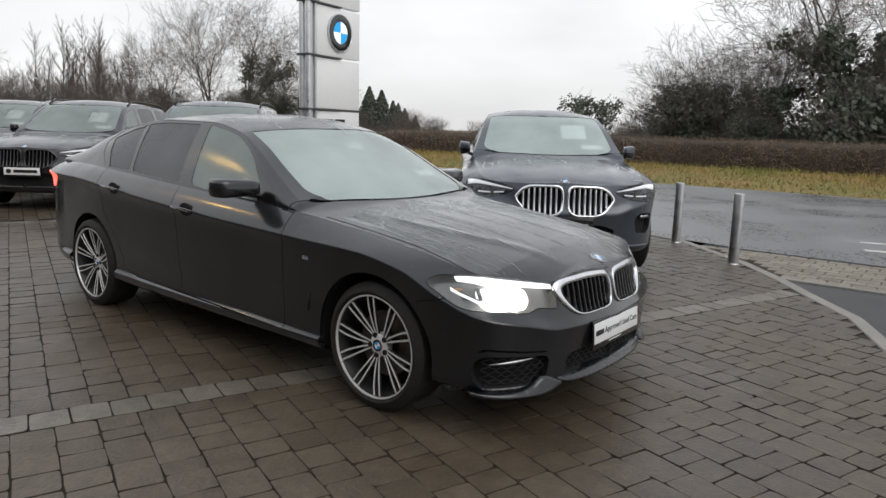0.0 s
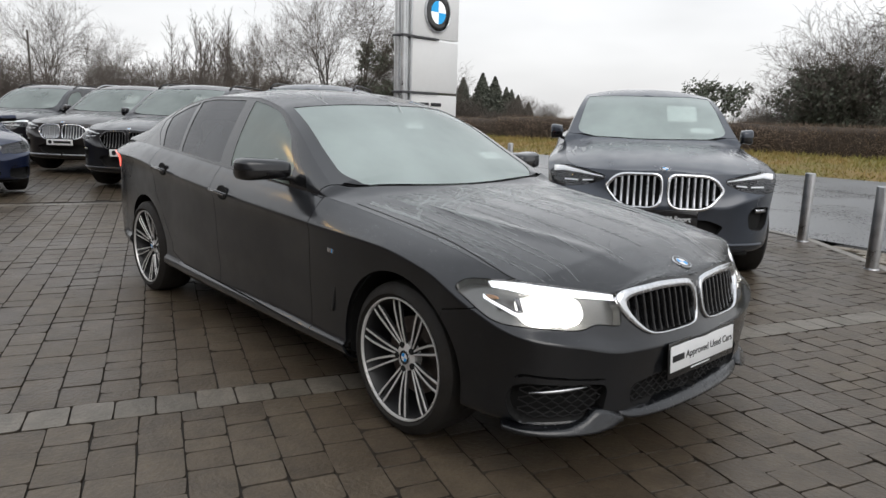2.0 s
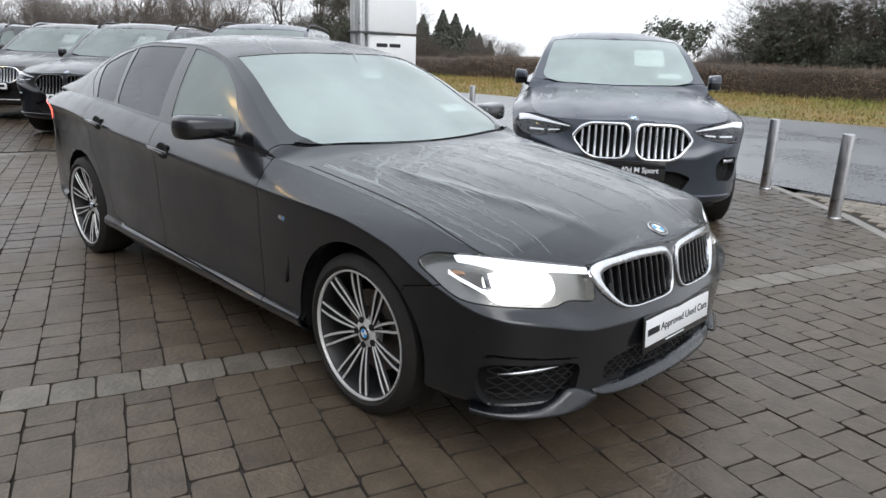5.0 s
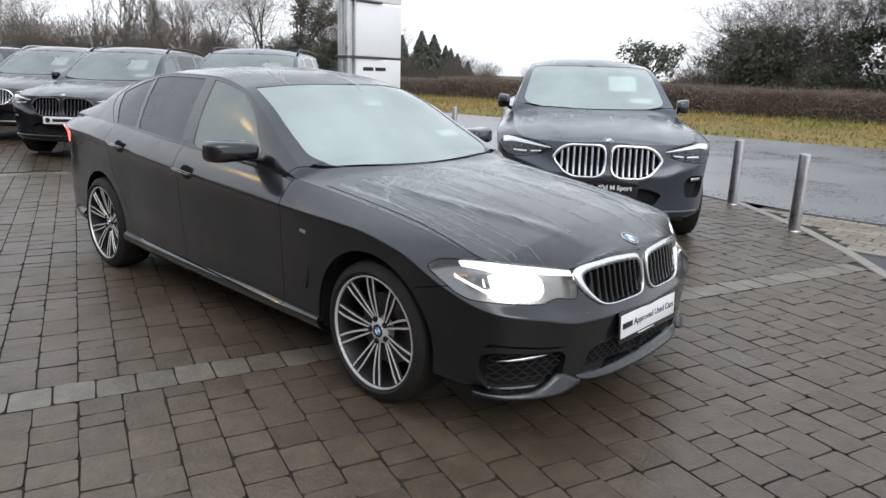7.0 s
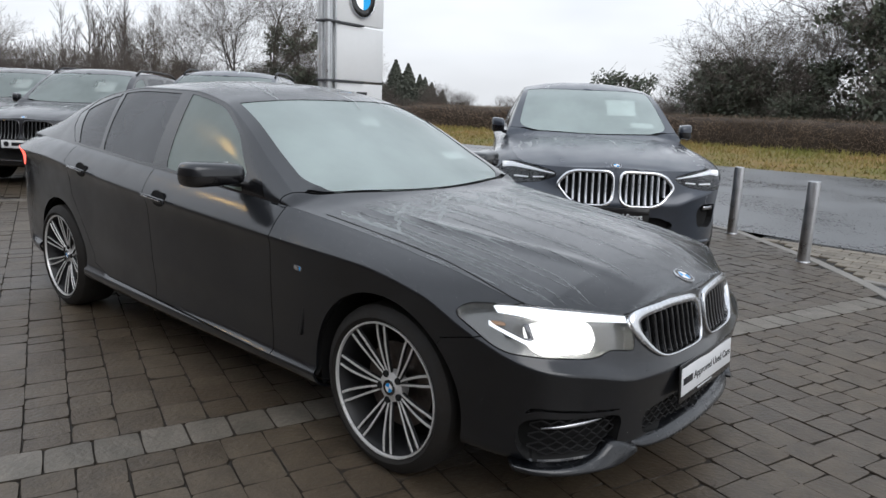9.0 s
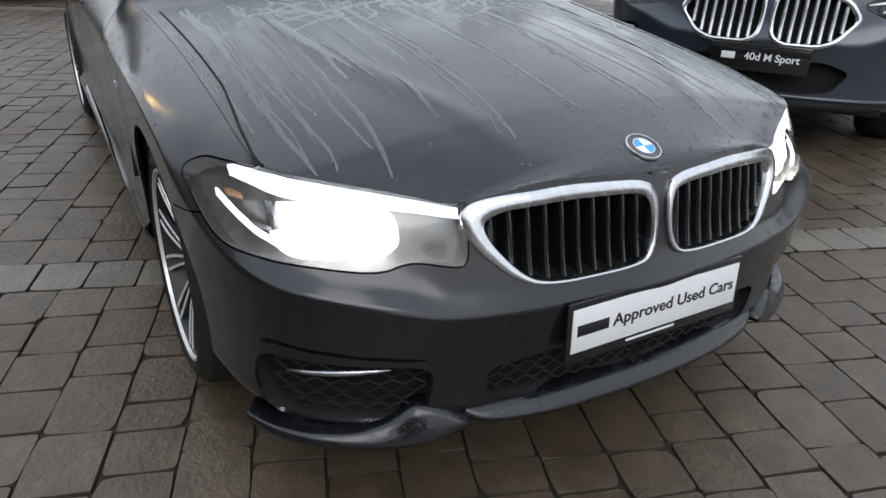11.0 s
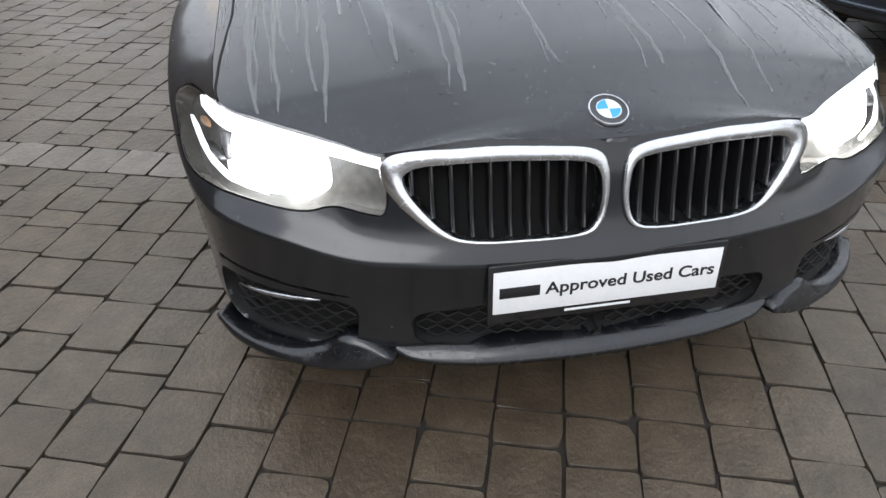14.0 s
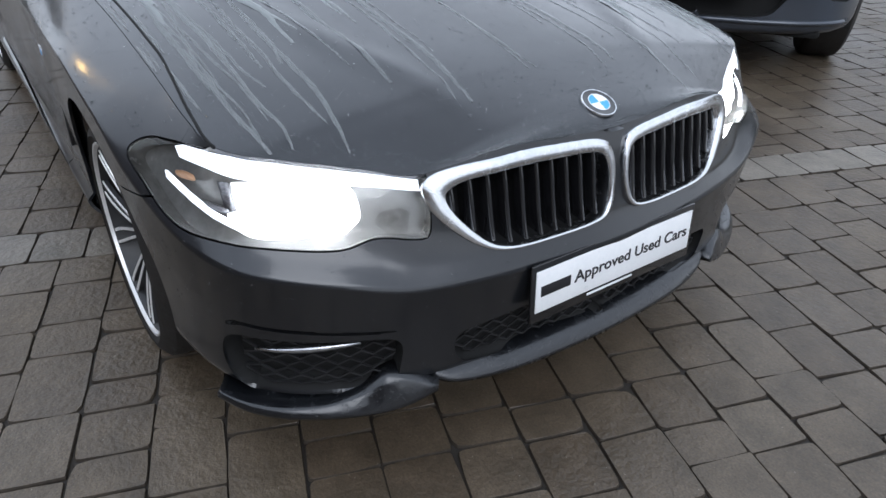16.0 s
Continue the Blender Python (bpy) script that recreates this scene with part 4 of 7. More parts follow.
# ---- the grey saloon ----
SALOON = dict(
    plan=[(-4.06, 0), (-4.03, 0.40), (-3.93, 0.70), (-3.77, 0.84), (-3.40, 0.905), (-2.7, 0.928), (-1.6, 0.928), (-0.6, 0.928), (0.0, 0.930),
          (0.28, 0.922), (0.48, 0.892), (0.645, 0.824), (0.752, 0.690), (0.822, 0.51), (0.868, 0.27), (0.885, 0)],
    z_bottom=table((-5, 0.30), (-3.6, 0.24), (-2.6, 0.205), (-0.4, 0.195), (0.3, 0.218), (0.5, 0.212), (0.75, 0.210), (1.0, 0.214), (1.2, 0.228), (1.5, 0.230)),
    z_crease=table((-5, 0.97), (-3.15, 0.955), (-2.63, 0.914), (-1.79, 0.855), (-1.23, 0.826), (-0.65, 0.804), (-0.1, 0.79), (0.2, 0.74), (0.42, 0.64), (0.62, 0.565), (0.85, 0.53), (1.05, 0.492), (1.5, 0.484)),
    z_top=table((-5, 1.02), (-4.0, 1.03), (-3.3, 1.055), (-2.77, 1.036), (-1.93, 0.990), (-1.53, 0.970), (-0.93, 0.940), (-0.70, 0.930), (-0.5, 0.908), (0.0, 0.845), (0.36, 0.792), (0.50, 0.765), (0.58, 0.751), (0.72, 0.738), (0.85, 0.723), (0.95, 0.710), (1.04, 0.699), (1.11, 0.711), (1.25, 0.733), (1.5, 0.722)),
    top_inset=table((-5, 0.10), (-3.6, 0.12), (-2.8, 0.10), (-1.9, 0.088), (-1.0, 0.085), (-0.7, 0.09), (-0.5, 0.115), (0.0, 0.135), (0.30, 0.125), (0.45, 0.106), (0.57, 0.090), (0.66, 0.104), (0.74, 0.118), (0.85, 0.122), (0.95, 0.112), (1.04, 0.090), (1.2, 0.080), (1.5, 0.078)),
    front_weight=steps(0, 1, 0.30, 0.72), low_weight=lambda q: np.maximum(steps(0, 1, 0.02, 0.34)(q), steps(1, 0, -3.78, -3.42)(q)), wing_weight=steps(0, 1, -1.05, -0.40),
    wing_low=table((0, 0.10), (0.03, 0.035), (0.088, 0.008), (0.095, 0.010), (0.110, 0.028), (0.2, 0.026), (0.4, 0.014), (0.55, 0.006), (0.64, 0.0025), (0.7, 0.0)),
    side_low=table((0, 0.10), (0.03, 0.035), (0.088, 0.008), (0.095, 0.010), (0.110, 0.030), (0.2, 0.036), (0.35, 0.028), (0.5, 0.0275), (0.60, 0.026), (0.655, 0.0205), (0.69, 0.005), (0.7, 0.0)),
    side_high=table((0.7, 0.0), (0.73, 0.06), (0.85, 0.38), (0.95, 0.75), (1, 1)),
    front_low=table((0, 0.07), (0.04, 0.034), (0.10, 0.024), (0.2, 0.022), (0.4, 0.016), (0.6, 0.006), (0.7, 0.0)),
    front_high=table((0.7, 0.0), (0.73, 0.16), (0.76, 0.32), (0.82, 0.52), (0.92, 0.75), (1, 1)),
    q_hood=0.60, nose_pull=1.7, x_nose=0.808, q_deck=-3.6, x_tail=-3.98, x_cowl=-0.60, x_deck=-3.72,
    z_centre=table((-4.06, 1.02), (-3.98, 1.05), (-3.8, 1.075), (-3.62, 1.10), (-3.3, 1.215), (-3.0, 1.335), (-2.5, 1.442), (-2.0, 1.465), (-1.6, 1.447), (-1.28, 1.385), (-0.9, 1.185), (-0.62, 1.02), (-0.50, 0.958), (-0.4, 0.945), (0.0, 0.908), (0.3, 0.868), (0.55, 0.822), (0.70, 0.775), (0.78, 0.741), (0.81, 0.722)),
    rail_h=table((-3.75, 0.76), (-3.4, 0.69), (-3.1, 0.645), (-2.7, 0.605), (-2.3, 0.592), (-1.8, 0.60), (-1.45, 0.625), (-1.2, 0.675), (-0.9, 0.742), (-0.60, 0.80)),
    rail_z=table((-3.75, 1.05), (-3.4, 1.15), (-3.1, 1.262), (-2.7, 1.365), (-2.3, 1.405), (-1.8, 1.398), (-1.45, 1.345), (-1.2, 1.25), (-0.9, 1.09), (-0.60, 0.938)),
    glass_bulge=0.018, hood_ridge=table((-0.5, 0.60), (0.2, 0.46), (0.74, 0.28)),
    rear_axle=-2.975, arch=0.380, hub_z=0.314, half=0.915, floor_z=0.20,
    cut_front=([0.2, 0.65, 0.95], [-0.68, -0.672, -0.655]), cut_mid=([0.2, 0.6, 0.85, 1.05], [-1.72, -1.75, -1.775, -1.80]),
    cut_rear=([0.2, 0.40, 0.55, 0.74, 1.1], [-2.46, -2.49, -2.58, -2.74, -2.80]),
    sill=([-2.7, -2.55, -2.3, -0.4, 0.1], [0.40, 0.375, 0.31, 0.268, 0.265]),
    bumper_seam=([0.1, 0.29, 0.46, 0.50, 3], [0.0, 0.605, 0.645, 0.95, 0.95]),
    headlight=[(0.333, 0.702), (0.368, 0.736), (0.45, 0.741), (0.52, 0.745), (0.565, 0.749), (0.60, 0.80), (1.02, 0.80), (1.07, 0.71), (1.07, 0.578), (1.03, 0.580), (0.968, 0.590), (0.935, 0.588), (0.90, 0.577), (0.86, 0.576), (0.76, 0.585), (0.66, 0.592), (0.55, 0.600), (0.49, 0.620), (0.43, 0.652)],
    kidney=[(0.012, 0.61), (0.018, 0.690), (0.05, 0.712), (0.25, 0.724), (0.40, 0.712), (0.462, 0.694), (0.472, 0.655), (0.435, 0.600), (0.36, 0.540), (0.29, 0.527), (0.09, 0.529), (0.030, 0.540)],
    kidney_inner=[(0.027, 0.61), (0.035, 0.669), (0.064, 0.685), (0.25, 0.693), (0.375, 0.685), (0.420, 0.670), (0.428, 0.648), (0.398, 0.602), (0.343, 0.547), (0.28, 0.5345), (0.09, 0.5365), (0.041, 0.547)],
    kidney_metal=KIDNEY_METAL, kidney_label="kidney-shaped grille half with black slats", surround_label="wet chrome grille surround",
    slats=(0.062, 0.42, 0.0385), slat_w=0.0058, slat_metal=GLOSS_BLACK,
    # the first is no intake: a black slit for the shade of a bumper crease
    intakes=[("slot_intake", [(0.61, 0.405), (0.63, 0.424), (0.66, 0.428), (0.98, 0.397), (0.985, 0.391), (0.95, 0.392), (0.66, 0.419), (0.635, 0.408)]),
             ("side_intake", [(0.60, 0.372), (0.66, 0.392), (0.96, 0.378), (1.0, 0.36), (0.985, 0.246), (0.84, 0.224), (0.64, 0.222), (0.58, 0.29)]),
             ("centre_intake", [(0.885, 0.0, 0.375), (0.87, 0.27, 0.375), (0.84, 0.43, 0.350), (0.845, 0.42, 0.262), (0.87, 0.25, 0.245), (0.885, 0.0, 0.243)])],
    tail_lamp=[(-3.52, 0.90, 0.955), (-3.9, 0.80, 0.975), (-4.05, 0.4, 0.93), (-4.05, 0.4, 0.84), (-3.9, 0.80, 0.83), (-3.66, 0.87, 0.845)],
    lamp_back=LAMP_BODY, lamp_label="lit white headlamp", lit=True,
    ws_base=(-0.53, -0.68), ws_top=(-1.24, -1.39), cowl_gap=0.012, rw=(-2.78, -3.52),
    dlo=[(-0.80, 0.02), (-1.02, 0.02), (-2.70, 0.02), (-2.85, 0.05), (-2.98, 0.40), (-3.04, 0.76), (-2.92, 0.985), (-1.36, 0.985), (-1.10, 0.86), (-0.86, 0.50)],
    panes=[("front", [(-1.00, 0.045), (-1.69, 0.045), (-1.775, 0.945), (-1.40, 0.945), (-1.18, 0.84), (-1.00, 0.48)]),
           ("rear", [(-1.83, 0.045), (-2.44, 0.045), (-2.55, 0.945), (-1.89, 0.945)]),
           ("quarter", [(-2.48, 0.045), (-2.78, 0.045), (-2.89, 0.45), (-2.96, 0.82), (-2.60, 0.945)])],
    dash=(-0.62, 0.99), shelf=-3.2, mirror_in=(-1.27, 1.29),
)


def water_runs(b, rng, n, q_span, u_span, along, material, parent, width=0.0055, length=(0.3, 1.0), spread=0.55, straight=False):
    """Rivulets on the cover: thin raised runs that wander down the slope and join. All are stepped together."""
    step, most = 0.018, int(length[1] / 0.018)
    R = np.random.RandomState(rng.randrange(10000))
    q, u = R.uniform(*q_span, n), R.uniform(*u_span, n)
    s, w, drift = R.choice((-1, 1), n), width * R.uniform(0.6, 1.5, n), R.uniform(-0.3, 0.3, n)
    count = (R.uniform(*length, n) / step).astype(int)
    kink, P = np.zeros(n), []
    edge = lambda: b.wall(q, np.ones(n))[:, 1]
    h = edge() * np.where(u < 0.5, 1 - 0.28 * u, 1.72 * (1 - u))          # half width kept by a straight run
    for i in range(most):
        P.append(np.stack([q, u], -1))
        kink = 0.7 * kink + R.normal(0, 0.22, n)
        q = np.minimum(q + along * step, b.q1 - 0.12)
        if straight:
            h = np.maximum(h + (0.25 * drift + kink) * step * spread, 0.004)
            f = h / edge()
            u = np.clip(np.where(f > 0.86, (1 - f) / 0.28, 1 - f / 1.72), 0.015, 0.995)
        else:
            u = np.clip(u + (drift + kink) * step * spread, u_span[0] * 0.8, 0.995)
    P = np.array(P)
    X = b.at("cover", P.reshape(-1, 2)).reshape(most, n, 3)
    N = b.normals("cover", P.reshape(-1, 2)).reshape(most, n, 3)
    for k in range(n):
        m = count[k]
        while m > 2 and (P[m - 1, k, 0] >= b.q1 - 0.121 or P[m - 1, k, 1] < 0.03):
            m -= 1
        if m < 4:
            continue
        x, nn = X[:m, k], N[:m, k]
        d = np.gradient(x, axis=0)
        side = np.cross(nn, d)
        side /= np.linalg.norm(side, axis=1, keepdims=True) + 1e-9
        ww = w[k] * (0.35 + 0.65 * np.sin(math.pi * (np.arange(m) + 0.5) / m)) * R.uniform(0.75, 1.25, m)
        verts = np.stack([x + side * (ww * e)[:, None] + nn * g for e, g in ((-1, 0.0002), (-0.4, 0.0011), (0.4, 0.0011), (1, 0.0002))], 1).reshape(-1, 3) * (1, s[k], 1)
        faces = [(i * 4 + j, i * 4 + j + 1, i * 4 + j + 5, i * 4 + j + 4) for i in range(m - 1) for j in range(3)]
        part("water_run", (verts, faces if s[k] < 0 else [g[::-1] for g in faces]), material, parent)


def drops(b, rng, picks, material, parent, size=(0.0009, 0.0032)):
    """Beads of rain on the body, as low domes."""
    R = np.random.RandomState(rng.randrange(10000))
    V, F, o = [], [], 0
    t = 2 * math.pi * np.arange(7) / 7
    flat = lambda pts: [o if len(o) == 2 else (b.q_of(o[0], o[1]), o[2]) for o in pts]
    bare = [(True, poly_field(flat(b.p["headlight"]), 0.02)), (False, poly_field(b.p["kidney"], 0.03))] + [(True, poly_field(flat(o), 0.02)) for _, o in b.p["intakes"]]
    for n, sheet, qs_, vs_ in picks:
        P = np.stack([R.uniform(*qs_, n), R.uniform(*vs_, n)], -1)
        if sheet == "wall":
            X = b.at(sheet, P)
            P = P[~np.any([f(P[:, 0] if k else X[:, 1], X[:, 2]) > -0.006 for k, f in bare], 0)]
            n = len(P)
        s = R.choice((-1, 1), n)
        flip = np.stack([np.ones(n), s, np.ones(n)], -1)
        X, N = b.at(sheet, P) * flip, b.normals(sheet, P) * flip
        r = (size[0] + (size[1] - size[0]) * R.random_sample(n) ** 3)[:, None, None]
        a = np.cross(N, (0.3, 0.5, 0.8))
        a /= np.linalg.norm(a, axis=1, keepdims=True)
        c = np.cross(N, a)
        ring = a[:, None] * np.cos(t)[None, :, None] + c[:, None] * np.sin(t)[None, :, None]
        low = X[:, None] + ring * r - N[:, None] * r * 0.1
        mid = X[:, None] + ring * r * 0.75 + N[:, None] * r * 0.42
        top = X[:, None] + N[:, None] * r * 0.62
        V.append(np.concatenate([low, mid, top], 1).reshape(-1, 3))
        for k in range(n):
            for i in range(7):
                j = (i + 1) % 7
                F.append((o + i, o + j, o + 7 + j, o + 7 + i))
                F.append((o + 7 + i, o + 7 + j, o + 14))
            o += 15
    return tagged(part("rain_beading", (np.concatenate(V), F), material, parent, "fine beads of rain"), kind="stuff")


def blade(outer, inner, s, thick, n=30, back=(-0.05, 0.0, 0.02)):
    """A thin swept blade between two edges, its front edge rounded, for one side."""
    O, I = np.array(outer), np.array(inner)
    t0 = np.linspace(0, 1, len(O))
    t = np.linspace(0, 1, n)
    O = np.stack([pchip(t0, O[:, k])(t) for k in range(3)], -1)
    I = np.stack([pchip(t0, I[:, k])(t) for k in range(3)], -1)
    rows = [I + np.array(back)]
    for f, up in ((1.0, 0.0), (0.66, 0.003), (0.33, 0.003), (0.06, 0.0), (0.0, -0.004)):
        rows.append(O + (I - O) * f + (0, 0, up))
    rows += [O + (I - O) * 0.04 - (0, 0, thick * 0.8), I - (0, 0, thick), I + np.array(back) - (0, 0, thick)]
    m = len(rows)
    V = np.stack(rows, 1).reshape(-1, 3) * (1, s, 1)
    F = [(i * m + k, i * m + (k + 1) % m, (i + 1) * m + (k + 1) % m, (i + 1) * m + k) for i in range(n - 1) for k in range(m)]
    F += [tuple(range(m))[::-1], tuple((n - 1) * m + k for k in range(m))]
    return V, F if s < 0 else [f[::-1] for f in F]


def honeycomb(b, outline, z0, z1, h0, h1, cell, depth, parent, sides=(1, -1)):
    """Wavy bars of a honeycomb grille on the front, inside an outline over (q, z)."""
    f = poly_field([o if len(o) == 2 else (b.q_of(o[0], o[1]), o[2]) for o in outline], 0.02)
    rows = []
    for r in range(int((z1 - z0) / (cell * 0.42)) + 1):
        hs = np.arange(h0, h1, cell / 2)
        zs = z0 + r * cell * 0.42 + np.where((np.arange(len(hs)) + r) % 2, 0.15, -0.15) * cell
        X, N = fronts(b, np.maximum(hs, 0.001), zs)
        q = np.array([b.q_of(x, h) for x, h in zip(X[:, 0], X[:, 1])])
        rows.append((X - N * depth, f(q, zs) > 0.006))
    for s in sides:
        pieces = []
        for X, ok in rows:
            run = []
            for p_, k in list(zip(X, ok)) + [(None, False)]:
                if k:
                    run.append((p_[0], p_[1] * s, p_[2]))
                else:
                    if len(run) > 1:
                        pieces.append(tube(run, [0.0032] * len(run), 4))
                    run = []
        if pieces:
            part("honeycomb", merge(*pieces), BLACK_PLASTIC, parent, smooth=False)


WATER = glass("water_bead", (0.9, 0.92, 0.93), 0.03, 0.02)
# paler copy of the run water: sky glint at low angles put into its colour
WATER_PALE = glass("pale_water_run", (0.96, 0.97, 0.97), 0.24, 0.4, ior=1.9)
WATER_RUN = glass("water_run", (0.96, 0.97, 0.97), 0.10, 0.4, ior=2.0)


def build_saloon(name, label, p, paint_m, m, hero=False):
    car = thing(name, label, "car", m)
    b, W, C = car_shell(p, car, paint_m, hero)
    arches(p, car)
    cabin(p, car, LEATHER)
    for x, s, yh in ((0.0, -1, 0.775), (0.0, 1, 0.775), (-2.975, -1, 0.785), (-2.975, 1, 0.785)):
        w = build_wheel(car, pose(x, s * yh, p["hub_z"], 0, -12 if x == 0 else 20, 0 if s > 0 else 180), 0.331, 0.263, "double", hero)
    for s in (-1, 1):
        door_mirror(car, s, p.get("mirror_at", (-1.02, 0.885, 1.035)), paint_m, 0.93, 1.12, 0.92)
    return car, b, W, C


def saloon_details(car, b, p, paint_m, rng):
    """What the near saloon shows close by: badge, show plate, lips, lamps' insides, handles, wipers, rain."""
    q = np.linspace(p["q_hood"], b.q1, 400)
    X = b.cover(q, np.ones(400))
    i = int(np.argmin(np.abs(X[:, 0] - 0.750)))
    n = Vector(b.normals("cover", np.array([[q[i], 0.99]]))[0])
    n.y = 0
    n.normalize()
    m = Matrix.Translation(Vector(X[i]) + n * 0.0005) @ Matrix(((0, -n.z, n.x), (1, 0, 0), (0, n.x, n.z))).to_4x4()
    badge(car, m, 0.041)
    holder = plate(car, pose(0.880, -0.005, 0.427, 0, 0, 90) @ pose(0, 0, 0, -4, 0, 0), [("Approved Used Cars", 0.0505, 0.040, 0.384)], 0.51, 0.103)
    part("maker_bar", box(0.088, 0.001, 0.026, pose(-0.198, -0.0075, 0.0), 0.0004), INK, holder)
    part("dealer_bar", box(0.15, 0.001, 0.006, pose(-0.02, -0.0045, -0.0625), 0.0003), BADGE_WHITE, holder)
    # lips: a blade under the middle and a winglet at each corner
    for s in (-1, 1):
        lip_out = [(0.886, 0.0, 0.222), (0.882, 0.13, 0.222), (0.872, 0.26, 0.223), (0.850, 0.375, 0.226), (0.832, 0.43, 0.232), (0.812, 0.462, 0.242)]
        lip_in = [(0.858, 0.0, 0.250), (0.854, 0.13, 0.250), (0.842, 0.26, 0.250), (0.818, 0.375, 0.252), (0.800, 0.43, 0.252), (0.800, 0.46, 0.250)]
        if s > 0:
            both = lambda e: [(x, -y, z) for x, y, z in e[:0:-1]] + e
            part("front_lip", blade(both(lip_out), both(lip_in), 1, 0.014, 60), PAINT_LIP, car, "rain-streaked lip under the front bumper")
        wing_out = [(0.585, 0.872, 0.224), (0.640, 0.838, 0.212), (0.700, 0.782, 0.206), (0.752, 0.705, 0.203), (0.797, 0.610, 0.201), (0.822, 0.540, 0.209), (0.836, 0.472, 0.232)]
        wing_in = [(0.580, 0.866, 0.229), (0.634, 0.831, 0.222), (0.690, 0.774, 0.219), (0.735, 0.698, 0.221), (0.766, 0.622, 0.240), (0.784, 0.566, 0.274), (0.834, 0.470, 0.236)]
        part("winglet", blade(wing_out, wing_in, s, 0.012, 30, (-0.035, -0.028, 0.004)), PAINT_LIP, car, "body-coloured winglet under the corner air intake")
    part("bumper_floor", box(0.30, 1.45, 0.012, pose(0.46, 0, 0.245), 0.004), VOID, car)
    for n_, o in p["intakes"]:
        if n_ == "side_intake":
            honeycomb(b, o, 0.25, 0.40, 0.50, 0.88, 0.046, 0.022, car)
        elif n_ == "centre_intake":
            honeycomb(b, o, 0.235, 0.40, 0.0, 0.46, 0.046, 0.022, car)
    for s in (-1, 1):
        # fog lamp strip in the corner intake
        X, N = fronts(b, np.linspace(0.618, 0.800, 7), np.linspace(0.368, 0.351, 7))
        P = (X - N * 0.009) * (1, s, 1)
        part("fog_lamp", tube([tuple(v) for v in P], [0.003, 0.005, 0.007, 0.008, 0.007, 0.005, 0.003], 8), SATIN, car, "slim chrome fog lamp strip")
        # lit lamp units: two glaring faces, a reflector made to glow as if lit by them, and a light band along the top
        part("reflector", lamp_face(b, 0.695, 0.652, 0.118, 0.050, 0.034, s, 36, 4.0), LAMP_SOFT, car, "lit reflector of the headlamp")
        part("lamp_unit", lamp_face(b, 0.640, 0.636, 0.046, 0.036, 0.026, s, 28, 3.0), LAMP_LIT, car, "glaring white lamp unit")
        part("lamp_unit", lamp_face(b, 0.735, 0.654, 0.048, 0.046, 0.026, s, 28, 3.0), LAMP_LIT, car, "glaring white lamp unit")
        hs = np.linspace(0.468, 0.832, 30)
        top = np.interp(hs, [0.46, 0.774, 0.81, 0.85], [0.690, 0.743, 0.742, 0.732])
        part("daytime_strip", band_on_front(b, hs, top - np.interp(hs, [0.46, 0.60, 0.774, 0.85], [0.020, 0.024, 0.036, 0.012]), top, 0.006, s), LAMP_STRIP, car, "white light strip along the lamp's top")
        hs = np.linspace(0.70, 0.862, 16)
        foot = np.interp(hs, [0.70, 0.78, 0.82, 0.845, 0.865], [0.600, 0.612, 0.632, 0.655, 0.684])
        part("light_guide", band_on_front(b, hs, foot, foot + np.interp(hs, [0.70, 0.80, 0.865], [0.006, 0.012, 0.016]), 0.008, s), LAMP_STRIP, car, "white light guide along the lamp's lower edge")
        part("lamp_step", band_on_front(b, np.linspace(0.80, 0.850, 9), np.linspace(0.642, 0.652, 9), np.linspace(0.648, 0.658, 9), 0.014, s, 0.03), LAMP_OFF, car)
        part("lamp_pillar", band_on_front(b, np.linspace(0.792, 0.806, 4), np.full(4, 0.645), np.full(4, 0.695), 0.026, s, 0.015), LAMP_OFF, car)
        part("side_reflector", lamp_face(b, 0.846, 0.690, 0.010, 0.007, 0.020, s, 12), AMBER, car, "small amber side reflector in the headlamp")
        # door handles, each over a flat black oval that stands for its hollow's shade
        for x, z in ((-1.61, 0.853), (-2.53, 0.915)):
            X, N = side_at(b, x, z)
            bm = lathe([(0, 0.0015), (0.055, 0.0015), (0.060, -0.003)], 24, Matrix.Translation(Vector((x, (X[1] + 0.001) * s, z))) @ pose(0, 0, 0, -90 * s, 0, 0) @ Matrix.Diagonal((1.15, 0.72, 1, 1)))
            part("handle_recess", bm, VOID, car)
            h = part("door_handle", box(0.235, 0.018, 0.026, Matrix.Translation(Vector((x, (X[1] + 0.030) * s, z + 0.002))) @ pose(0, 0, 0, 0, 3.5, 0), 0.008), paint_m, car, "body-coloured door handle with a bright line")
            part("handle_line", box(0.20, 0.004, 0.005, Matrix.Translation(Vector((x, (X[1] + 0.0395) * s, z + 0.004))) @ pose(0, 0, 0, 0, 3.5, 0), 0.001), CHROME, h)
        X, N = side_at(b, -0.47, 0.705)
        mb = part("wing_badge", box(0.046, 0.004, 0.019, Matrix.Translation(Vector((-0.47, (X[1] + 0.001) * s, 0.705))) @ pose(0, 0, 0, 0, 4, 0), 0.001), CHROME, car, "small chrome wing badge")
        part("stripe", box(0.006, 0.0012, 0.015, Matrix.Translation(Vector((-0.455, (X[1] + 0.0035) * s, 0.705))) @ pose(0, 0, 0, 0, 4, 0)), BADGE_BLUE, mb)
        X, N = side_at(b, -0.44, 0.50)
        part("wing_vent", box(0.016, 0.010, 0.17, Matrix.Translation(Vector((-0.455, (X[1] - 0.002) * s, 0.50))) @ pose(0, 0, 0, 0, 14, 0), 0.003), BLACK_PLASTIC, car, "dark slot behind the front wheel")
